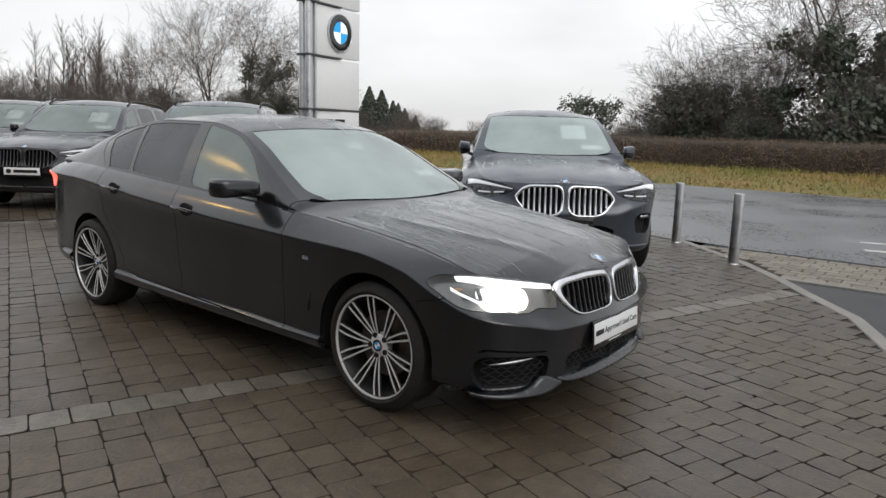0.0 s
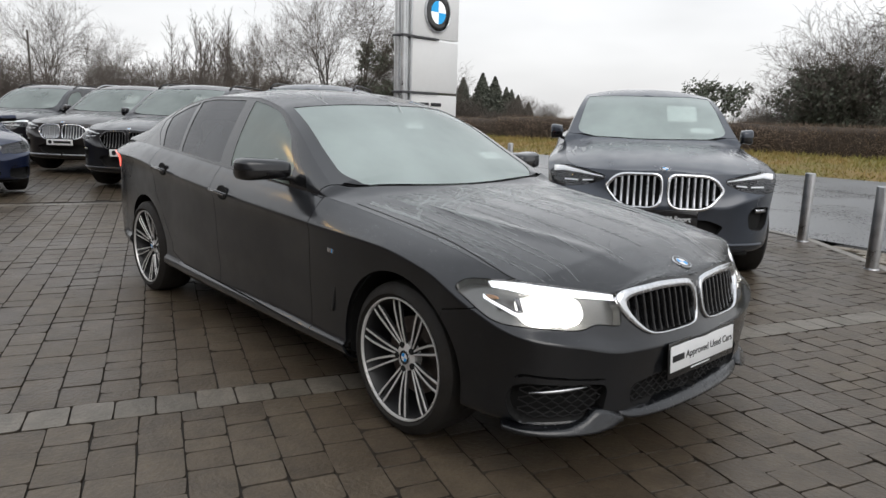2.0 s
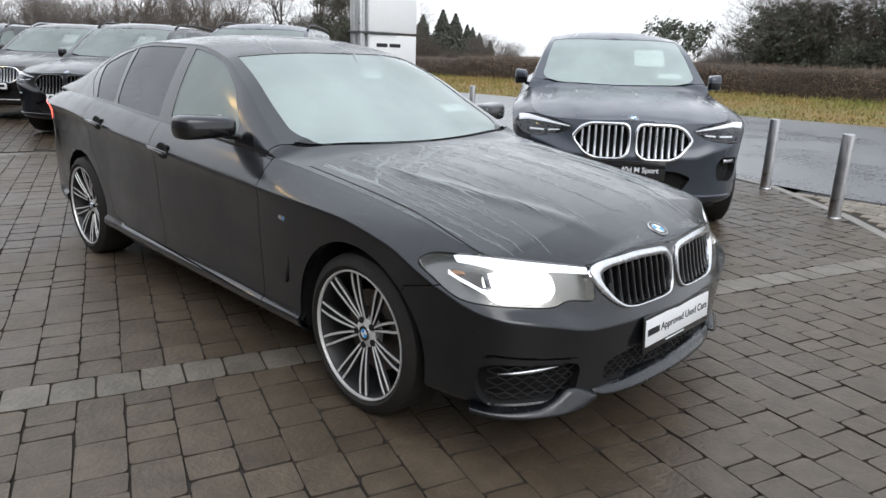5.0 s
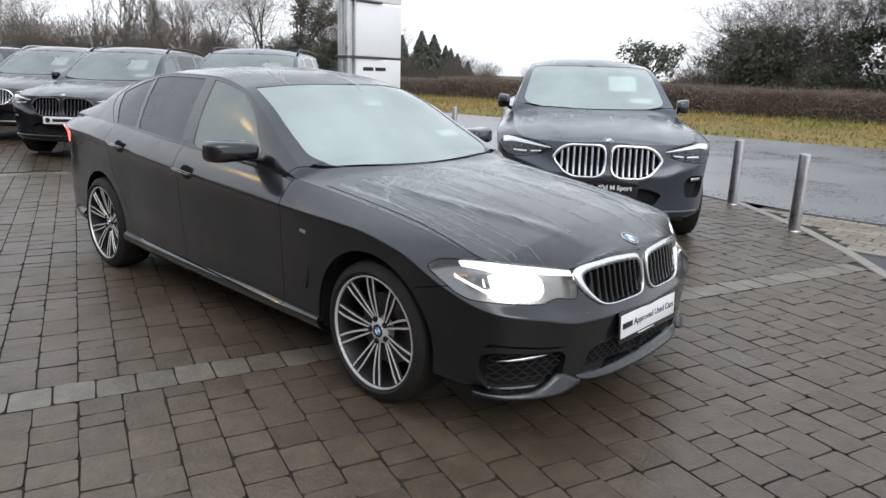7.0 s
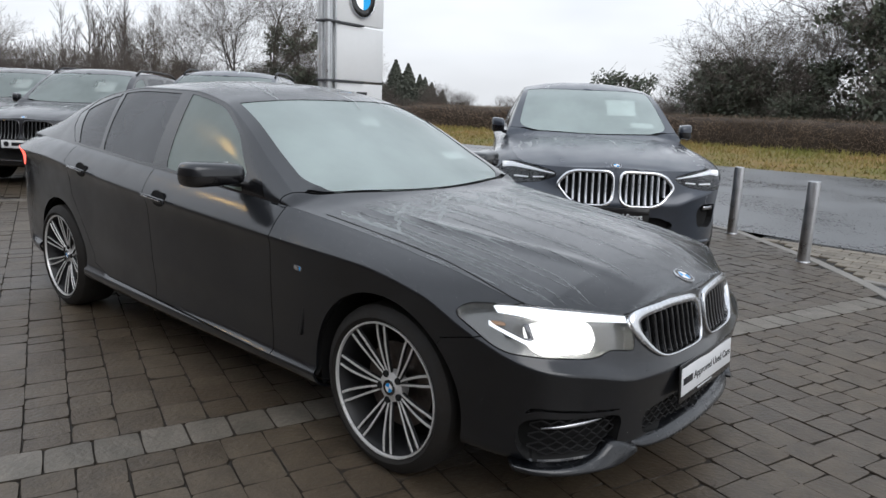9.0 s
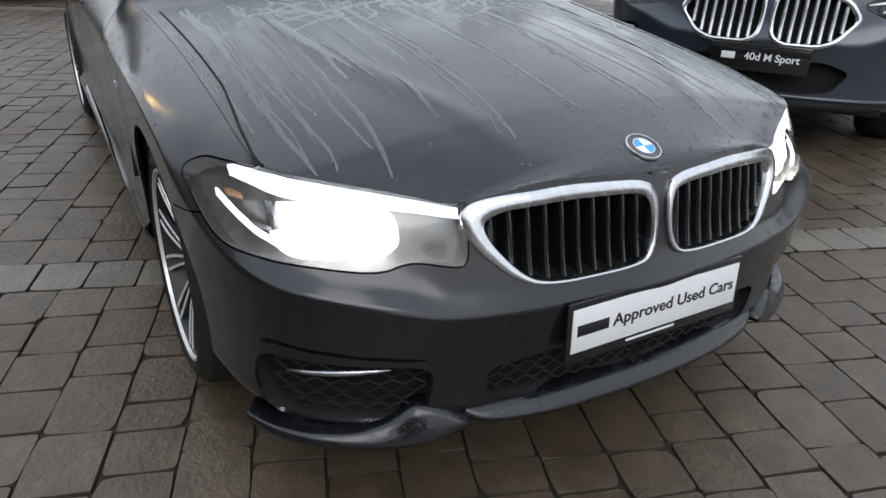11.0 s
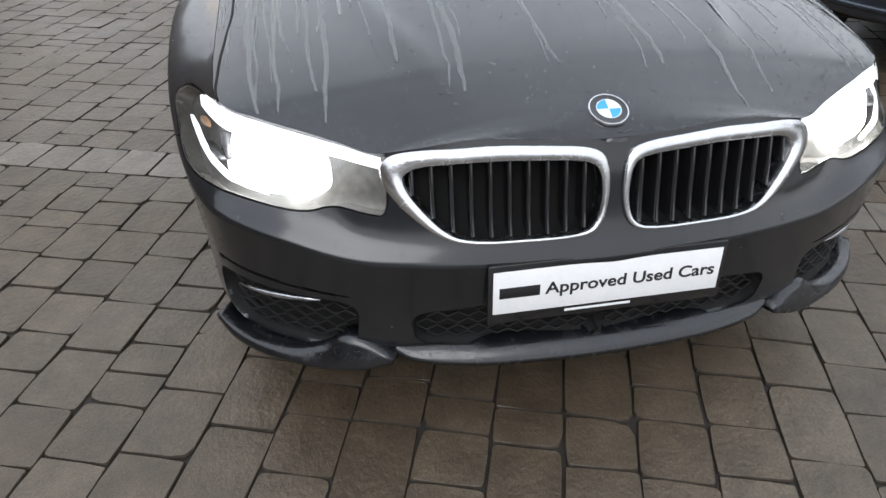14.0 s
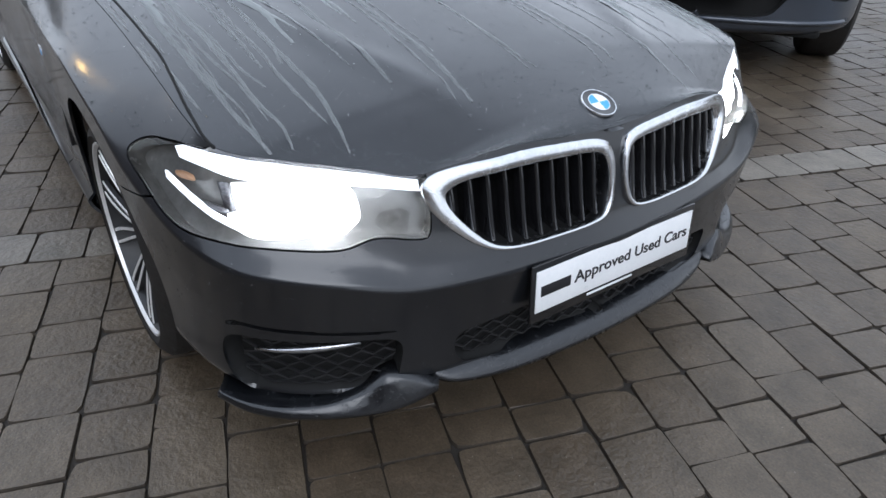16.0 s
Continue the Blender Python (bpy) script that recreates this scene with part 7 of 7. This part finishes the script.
def bare_tree(seed, height, upright=0.3, droop=0.0, ivy=0, label="bare leafless tree with fine twigs", level=4, at=None, name="tree", bole=0.3, ivy_top=0.72):
    rng = random.Random(seed)
    tree = thing(name, label, "tree", at, "trees behind the road")
    limbs, twigs = Sticks(), Sticks()
    p, r = Vector((0, 0, -0.3)), height * 0.020
    for i in range(3):
        q = p + Vector((rng.gauss(0, 0.02), rng.gauss(0, 0.02), 0.12)) * height * bole / 0.36
        limbs.add(p, q, r, r * 0.9, 8)
        p, r = q, r * 0.9
    for i in range(5):
        a = rng.uniform(0, 2 * math.pi)
        lean = rng.uniform(0.1, 0.75) * (1 - upright * 0.7)
        grow(rng, limbs, twigs, p, Vector((math.cos(a) * lean, math.sin(a) * lean, 1)).normalized(), height * rng.uniform(0.5, 0.68), r * 0.62, level - 1, upright, droop)
    for i in range(4):
        a = rng.uniform(0, 2 * math.pi)
        z = height * rng.uniform(0.12, bole)
        grow(rng, limbs, twigs, Vector((0, 0, z)), Vector((math.cos(a), math.sin(a), 0.35)).normalized(), height * 0.32, r * 0.4, level - 2, upright * 0.5, droop)
    part("trunk", (limbs.v, limbs.f), BARK, tree)
    part("crown", (twigs.v, twigs.f), TWIG, tree)
    if ivy:
        # ivy clothes the trunk and the lower limbs, thinning upwards
        posts = [v for v in limbs.v if v.z < height * ivy_top]
        top = height * ivy_top

        def where(g):
            while True:
                a = posts[g.randrange(len(posts))]
                if g.random() < 1.0 - 0.75 * max(a.z, 0) / top:
                    break
            k = 0.14 + 0.42 * (1 - max(a.z, 0) / top)
            return Vector((a.x + g.gauss(0, k), a.y + g.gauss(0, k), abs(a.z + g.gauss(0, k * 0.9))))
        part("ivy", leaf_clumps(rng, ivy, where, 0.095), IVY, tree, "dark green ivy on the trunk and limbs", smooth=False)
    return tree


def poplar(seed, height, at):
    """A slim upright tree: two straight stems with steep side branches and fine twigs."""
    rng = random.Random(seed)
    tree = thing("tree", "slim upright leafless tree with steep branches", "tree", at, "trees behind the road")
    limbs, twigs = Sticks(), Sticks()
    for k in range(2):
        p, d, r = Vector((0.5 * k, rng.uniform(-0.3, 0.3), -0.2)), Vector((rng.gauss(0, 0.03), rng.gauss(0, 0.03), 1)).normalized(), height * 0.011
        n = 16
        for i in range(n):
            q = p + d * height * (1.0 if k == 0 else 0.82) / n
            limbs.add(p, q, r, r * 0.9, 6)
            p, r = q, r * 0.9
            d = (d + Vector((rng.gauss(0, 0.03), rng.gauss(0, 0.03), 0.05))).normalized()
            if i < 2:
                continue
            t = i / n
            for _ in range(3):
                a = rng.uniform(0, 2 * math.pi)
                e = Vector((math.cos(a) * 0.75, math.sin(a) * 0.75, 1)).normalized()
                b, rr = p, r * 0.45
                ln = height * (0.30 * (1 - t) + 0.09) * rng.uniform(0.6, 1.2)
                for _s in range(3):
                    e = (e + Vector((rng.gauss(0, 0.08), rng.gauss(0, 0.08), 0.12))).normalized()
                    c = b + e * ln / 3
                    limbs.add(b, c, rr, rr * 0.7, 3)
                    for _t in range(4):
                        o = (e + Vector((rng.gauss(0, 0.4), rng.gauss(0, 0.4), 0.25))).normalized()
                        f0 = b + (c - b) * rng.random()
                        twigs.add(f0, f0 + o * ln * rng.uniform(0.2, 0.45), 0.010, 0.005)
                    b, rr = c, rr * 0.7
    part("trunk", (limbs.v, limbs.f), BARK, tree)
    part("crown", (twigs.v, twigs.f), TWIG, tree)
    return tree


def conifer(seed, height, at):
    rng = random.Random(seed)
    tree = thing("conifer", "dark green conifer with a ragged outline", "tree", at, "conifers")
    s = Sticks()
    s.add(Vector((0, 0, 0)), Vector((0, 0, height)), height * 0.02, 0.02, 6)

    def where(g):
        t = g.random() ** 1.5
        a = g.uniform(0, 2 * math.pi)
        rad = height * 0.46 * (1 - t) ** 0.85 * g.uniform(0.15, 1.0) * (0.80 + 0.20 * math.sin(t * 40 + 5 * math.sin(3 * a)))
        return Vector((rad * math.cos(a), rad * math.sin(a), height * (0.06 + 0.94 * t) - rad * 0.25))
    part("trunk", (s.v, s.f), BARK, tree)
    part("crown", leaf_clumps(rng, 7500, where, 0.13), NEEDLE, tree, smooth=False)
    return tree


def thicket(seed, width, height, depth, at, n=900):
    rng = random.Random(seed)
    t = thing("thicket", "brown leafless thicket of upright winter stems", "thicket", at, kind="stuff")
    s = Sticks()
    for _ in range(n):
        p = Vector((rng.uniform(-width / 2, width / 2), rng.uniform(-depth / 2, depth / 2), -0.2))
        h = height * rng.uniform(0.45, 1.0) * (0.8 + 0.2 * math.sin(p.x * 0.9 + seed))
        d = Vector((rng.gauss(0, 0.18), rng.gauss(0, 0.12), 1)).normalized()
        r = rng.uniform(0.010, 0.024)
        for i in range(3):
            q = p + d * h / 3
            s.add(p, q, r, r * 0.65)
            for _k in range(5):
                e = (d + Vector((rng.gauss(0, 0.6), rng.gauss(0, 0.6), 0.1))).normalized()
                s.add(q, q + e * h * rng.uniform(0.12, 0.34), r * 0.5, 0.008)
            p, r = q, r * 0.65
            d = (d + Vector((rng.gauss(0, 0.15), rng.gauss(0, 0.12), 0))).normalized()
    tagged(part("stems", (s.v, s.f), TWIG, t), kind="stuff")
    return t


Z0 = -0.25
oak = bare_tree(3, 9.2, 0.15, 0.0, 5200, "round-crowned bare tree with ivy on its trunk", at=pose(-42.7, 28.8, Z0))
upright_tree = poplar(8, 8.4, pose(-55.1, 20.8, Z0))
wide = bare_tree(12, 6.5, 0.34, 0.0, 7500, "large bare tree with ivy-dark limbs", at=pose(-7.2, 36.0, Z0), ivy_top=0.66)
slim = bare_tree(21, 8.2, 0.55, at=pose(-45.0, 27.2, Z0), bole=0.2)
low = bare_tree(33, 5.6, 0.15, 0.01, 7000, "low dark ivy-grown tree", at=pose(-11.0, 36.6, Z0), bole=0.2, ivy_top=0.8)


def again(ob, x, y, scale, rz, z=Z0):
    return copy_thing(ob, pose(x, y, z, 0, 0, rz) @ Matrix.Diagonal((scale, scale, scale, 1)))


for x, y, k, rz in ((-54.4, 22.4, 1.02, 80), (-53.8, 23.7, 1.03, 150), (-53.0, 25.4, 0.90, 210), (-53.6, 22.9, 0.9, 300), (-57.5, 19.8, 0.95, 30), (-55.7, 12.8, 0.72, 40), (-56.8, 21.9, 0.9, 10)):
    again(upright_tree, x, y, k, rz)
for x, y, k, rz in ((-48.5, 25.3, 0.80, 50), (-56.3, 10.4, 0.88, 220), (-51.0, 24.5, 0.7, 300), (-40.9, 30.4, 0.70, 20), (-60.0, 16.0, 0.7, 10), (-61, 6.0, 0.75, 200), (-58, 2.0, 0.7, 160)):
    again(slim, x, y, k, rz)
for x, y, k, rz in ((-3.4, 35.6, 1.55, 100), (-9.4, 36.6, 0.80, 300), (0.8, 35.0, 1.5, 30), (4.2, 34.0, 1.4, 250)):
    again(wide, x, y, k, rz)
for x, y, k, rz in ((-12.7, 37.6, 0.75, 60), (-8.3, 35.4, 0.62, 120), (-10.0, 36.9, 0.98, 10), (-5.0, 35.3, 0.50, 200), (-41.6, 30.0, 0.85, 170), (-1.6, 36.9, 0.6, 330), (-2.8, 37.4, 1.15, 40), (0.6, 37.8, 1.25, 140), (-39.6, 33.2, 0.8, 120), (-43.8, 30.0, 0.7, 20)):
    again(low, x, y, k, rz)


def bushy_tree(seed, height, at):
    """A small evergreen with a rounded, lumpy crown of leaves on a short stem, and some bare twigs."""
    rng = random.Random(seed)
    tree = thing("tree", "small round-crowned evergreen tree beside bare twigs", "tree", at, "trees behind the road")
    limbs, twigs = Sticks(), Sticks()
    limbs.add(Vector((0, 0, -0.2)), Vector((0.1, 0, height * 0.55)), height * 0.03, height * 0.018, 6)
    blobs = [(Vector((rng.gauss(0, 0.22), rng.gauss(0, 0.2), rng.uniform(0.42, 0.86))) * height, height * rng.uniform(0.10, 0.19)) for _ in range(11)]
    for c, r in blobs:
        limbs.add(Vector((0.1, 0, height * 0.4)), c, height * 0.012, 0.02, 4)
        for _ in range(7):
            d = Vector((rng.gauss(0.3, 0.8), rng.gauss(0, 0.8), rng.gauss(0.5, 0.5))).normalized()
            twigs.add(c, c + d * r * rng.uniform(1.0, 2.2), 0.020, 0.008)

    def where(g):
        c, r = blobs[g.randrange(len(blobs))]
        d = Vector((g.gauss(0, 1), g.gauss(0, 1), g.gauss(0, 0.8))).normalized()
        return c + d * r * g.random() ** 0.4
    part("trunk", (limbs.v, limbs.f), BARK, tree)
    part("twigs", (twigs.v, twigs.f), TWIG, tree)
    part("crown", leaf_clumps(rng, 1700, where, 0.11), IVY, tree, smooth=False)
    return tree


bushy_tree(6, 4.6, pose(-20.7, 41.9, Z0))
cone = conifer(4, 5.0, pose(-40.2, 39.6, Z0))
for x, y, k, rz in ((-41.3, 38.4, 0.92, 50), (-38.7, 41.0, 0.78, 120), (-39.5, 40.4, 0.95, 200), (-42.2, 37.4, 0.88, 250), (-37.9, 41.6, 0.66, 10), (-38.3, 41.2, 0.74, 70), (-39.9, 39.2, 0.84, 300), (-37.2, 42.2, 0.55, 140)):
    again(cone, x, y, k, rz)
brush = thicket(5, 9.0, 4.0, 4.0, pose(-50.0, 10.0, Z0, 0, 0, 70))
for x, y, k, rz in ((-50, 17, 1.0, 70), (-50.5, 3, 1.0, 80), (-49, 22, 0.95, 60), (-46, 27, 0.9, 50), (-41.5, 32.5, 0.9, 40), (-37, 38, 0.7, 30), (-50, -4, 1, 90), (-52, -12, 1, 90), (-30, 45, 0.55, 20), (-22, 48, 0.55, 10), (-14, 48, 0.55, 5), (-12, 38.5, 0.75, 10), (-6, 38.0, 0.9, 0), (0, 36.5, 0.9, 0), (-38, 43, 0.6, 30), (-16.5, 43.5, 0.62, 10), (-52.5, 13.5, 1.1, 65), (-48.0, 24.6, 1.0, 120)):
    again(brush, x, y, k, rz)


def hedge(x0, x1, y_at, base, height, seed):
    """A flailed hedge: a ragged body, darkened for the shade between twigs, under a coat of short twigs."""
    rng = random.Random(seed)
    h = thing("hedge", "trimmed brown leafless hedge along the road", "hedge", kind="stuff")
    v, f = [], []
    n = int((x1 - x0) / 0.5)
    prof = [(-0.62, 0.0), (-0.70, 0.45), (-0.62, 0.86), (-0.30, 1.0), (0.3, 1.0), (0.62, 0.8), (0.7, 0.0)]
    for i in range(n + 1):
        x = x0 + (x1 - x0) * i / n
        for dy, t in prof:
            k = 1 + 0.10 * noise.noise(Vector((x * 0.7, dy * 3, t * 3)))
            v.append((x, y_at(x) + dy * k, base(x) - 0.1 + (height + 0.1) * t * (1 + 0.06 * noise.noise(Vector((x * 0.5, 3, 7))))))
    m = len(prof)
    for i in range(n):
        for j in range(m - 1):
            f.append((i * m + j, (i + 1) * m + j, (i + 1) * m + j + 1, i * m + j + 1))
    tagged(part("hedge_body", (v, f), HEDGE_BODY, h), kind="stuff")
    s = Sticks()
    for _ in range(int((x1 - x0) * (380 if x1 > 0 else 150))):
        x = rng.uniform(x0, x1)
        t = rng.random()
        if t < 0.62:
            dy, z = -0.66, rng.uniform(0.0, 0.95) * height
            d = Vector((rng.gauss(0, 0.7), -0.7, rng.gauss(0.35, 0.6))).normalized()
        else:
            dy, z = rng.uniform(-0.6, 0.5), height * rng.uniform(0.9, 1.04)
            d = Vector((rng.gauss(0, 0.45), rng.gauss(0, 0.4), 1)).normalized()
        p = Vector((x, y_at(x) + dy, base(x) + z))
        s.add(p, p + d * rng.uniform(0.06, 0.34) * (0.5 if t >= 0.62 else 1), rng.uniform(0.004, 0.011), 0.003)
    tagged(part("hedge_twigs", (s.v, s.f), HEDGE_TWIG, h), kind="stuff")
    return h


hedge(-24, 14, lambda x: 25.6 + 0.02 * x, lambda x: 0.10, 1.18, 4)
hedge(-75, -24, lambda x: 25.6 + 0.02 * x, lambda x: 0.06, 1.10, 6)
gr = random.Random(9)
v, f = [], []
for _ in range(26000):
    x = gr.uniform(-34, 9) if gr.random() < 0.85 else gr.uniform(-75, -34)
    t = gr.random()
    y = 17.15 + 0.02 * x + 8.0 * t
    z = -0.03 + 0.24 * min(1, (y - 17.1 - 0.02 * x) / 9.5 * 1.25) ** 0.8
    hgt = gr.uniform(0.05, 0.17) * (0.6 + 0.9 * t)
    a = gr.uniform(0, math.pi)
    w = gr.uniform(0.012, 0.03)
    lx, ly = gr.gauss(0, 0.06), gr.gauss(0, 0.06)
    o = len(v)
    v += [(x - w * math.cos(a), y - w * math.sin(a), z), (x + w * math.cos(a), y + w * math.sin(a), z), (x + lx, y + ly, z + hgt)]
    f.append((o, o + 1, o + 2))
grass = thing("verge_grass", "tufts of winter grass, green and straw", "grass", kind="stuff")
tagged(part("blades", (v, f), GRASS, grass, smooth=False), kind="stuff")
pole = thing("utility_pole", "thin dark wooden utility pole far off", "pole", pose(-41.8, 6.3, Z0))
part("shaft", tube([(0, 0, 0), (0, 0, 3), (0.02, 0, 5.4)], [0.075, 0.065, 0.055], 8), BARK, pole)

scrap = thing("paper_scrap", "small crumpled white scrap of paper on wet paving", "litter", pose(-0.444, 2.318, 0.001, 0, 0, 25))
part("sheet", ([(-0.026, -0.014, 0.0), (0.004, -0.018, 0.004), (0.027, -0.010, 0.001), (0.024, 0.013, 0.006), (-0.002, 0.017, 0.001), (-0.024, 0.012, 0.005), (0.0, 0.0, 0.008)],
               [(0, 1, 6), (1, 2, 6), (2, 3, 6), (3, 4, 6), (4, 5, 6), (5, 0, 6)]), PAPER, scrap, smooth=False)

# ---- behind the camera, unseen: the showroom's plain wall, sized for the car's reflections, and a lamp column added for the side glass's warm glow ----
CLAD = varied(mat("brown_cladding", (0.2, 0.155, 0.125), 0.6), 0.5, (0.085, 0.062, 0.048), (0.14, 0.105, 0.083), (0.5, 0.7), 0.05, world_space=True)
show = part("wall_showroom", box(75, 0.4, 6.2, pose(8, -11.5, 3.0)), CLAD, None, "plain brown showroom wall", smooth=False)
tagged(show, category="wall", kind="structure")
lamp = thing("lamp_column", "tall lamp column with a warm lit head", "street lamp", pose(-11.5, -5.3, 0))
part("column", tube([(0, 0, 0), (0, 0, 3.5), (0, 0, 7.2)], [0.08, 0.07, 0.05], 12), ALU, lamp)
part("lamp_head", box(0.9, 0.35, 0.12, pose(0.25, 0.1, 7.2), 0.03), ALU, lamp)
part("lamp_glass", box(0.85, 0.42, 0.28, pose(0.25, 0.1, 6.99), 0.05), glow("warm_lamp", (1.0, 0.62, 0.20), 15.0), lamp)


# ---- pieces of the forecourt that lie nearest, and the pale bands ----
rng = random.Random(21)
shapes = {}
for ln in LENGTHS:
    for k in range(8):
        shapes[ln, k] = to_mesh("block", *block(COURSE - JOIN, ln - JOIN, 0.03, rng), smooth=False)
        shapes[ln, k].materials.append(PAVER)
        darken_edges(shapes[ln, k], EDGE_DARK)
for c, ln in near:
    o = new("paving_block", shapes[ln, rng.randrange(8)])
    o.parent = forecourt
    o.matrix_basis = pose(c.x, c.y, rng.uniform(-0.003, 0.001), rng.uniform(-0.7, 0.7), rng.uniform(-0.7, 0.7), math.degrees(turn) + rng.uniform(-0.9, 0.9) + rng.choice((0, 180)))
pale_shapes = [to_mesh("pale_block", *block(0.175 - 0.004, BAND - 0.006, 0.03, rng), smooth=False) for k in range(4)]
for me in pale_shapes:
    me.materials.append(PALE)
    darken_edges(me, EDGE_DARK)
for at, count in ((STRIP_AT - ALONG * 5.238, 74), (Vector((-8.95, -3.0)), 37)):
    for i in range(count):
        c = at + ALONG * (i + 0.5) * 0.175 - ACROSS * BAND / 2
        if c.y > edge_y(c.x) - 0.12:
            continue
        o = new("pale_block", rng.choice(pale_shapes))
        o.parent = forecourt
        o.matrix_basis = pose(c.x, c.y, rng.uniform(-0.001, 0.0025), rng.uniform(-0.4, 0.4), rng.uniform(-0.4, 0.4), math.degrees(turn) + rng.choice((0, 180)))
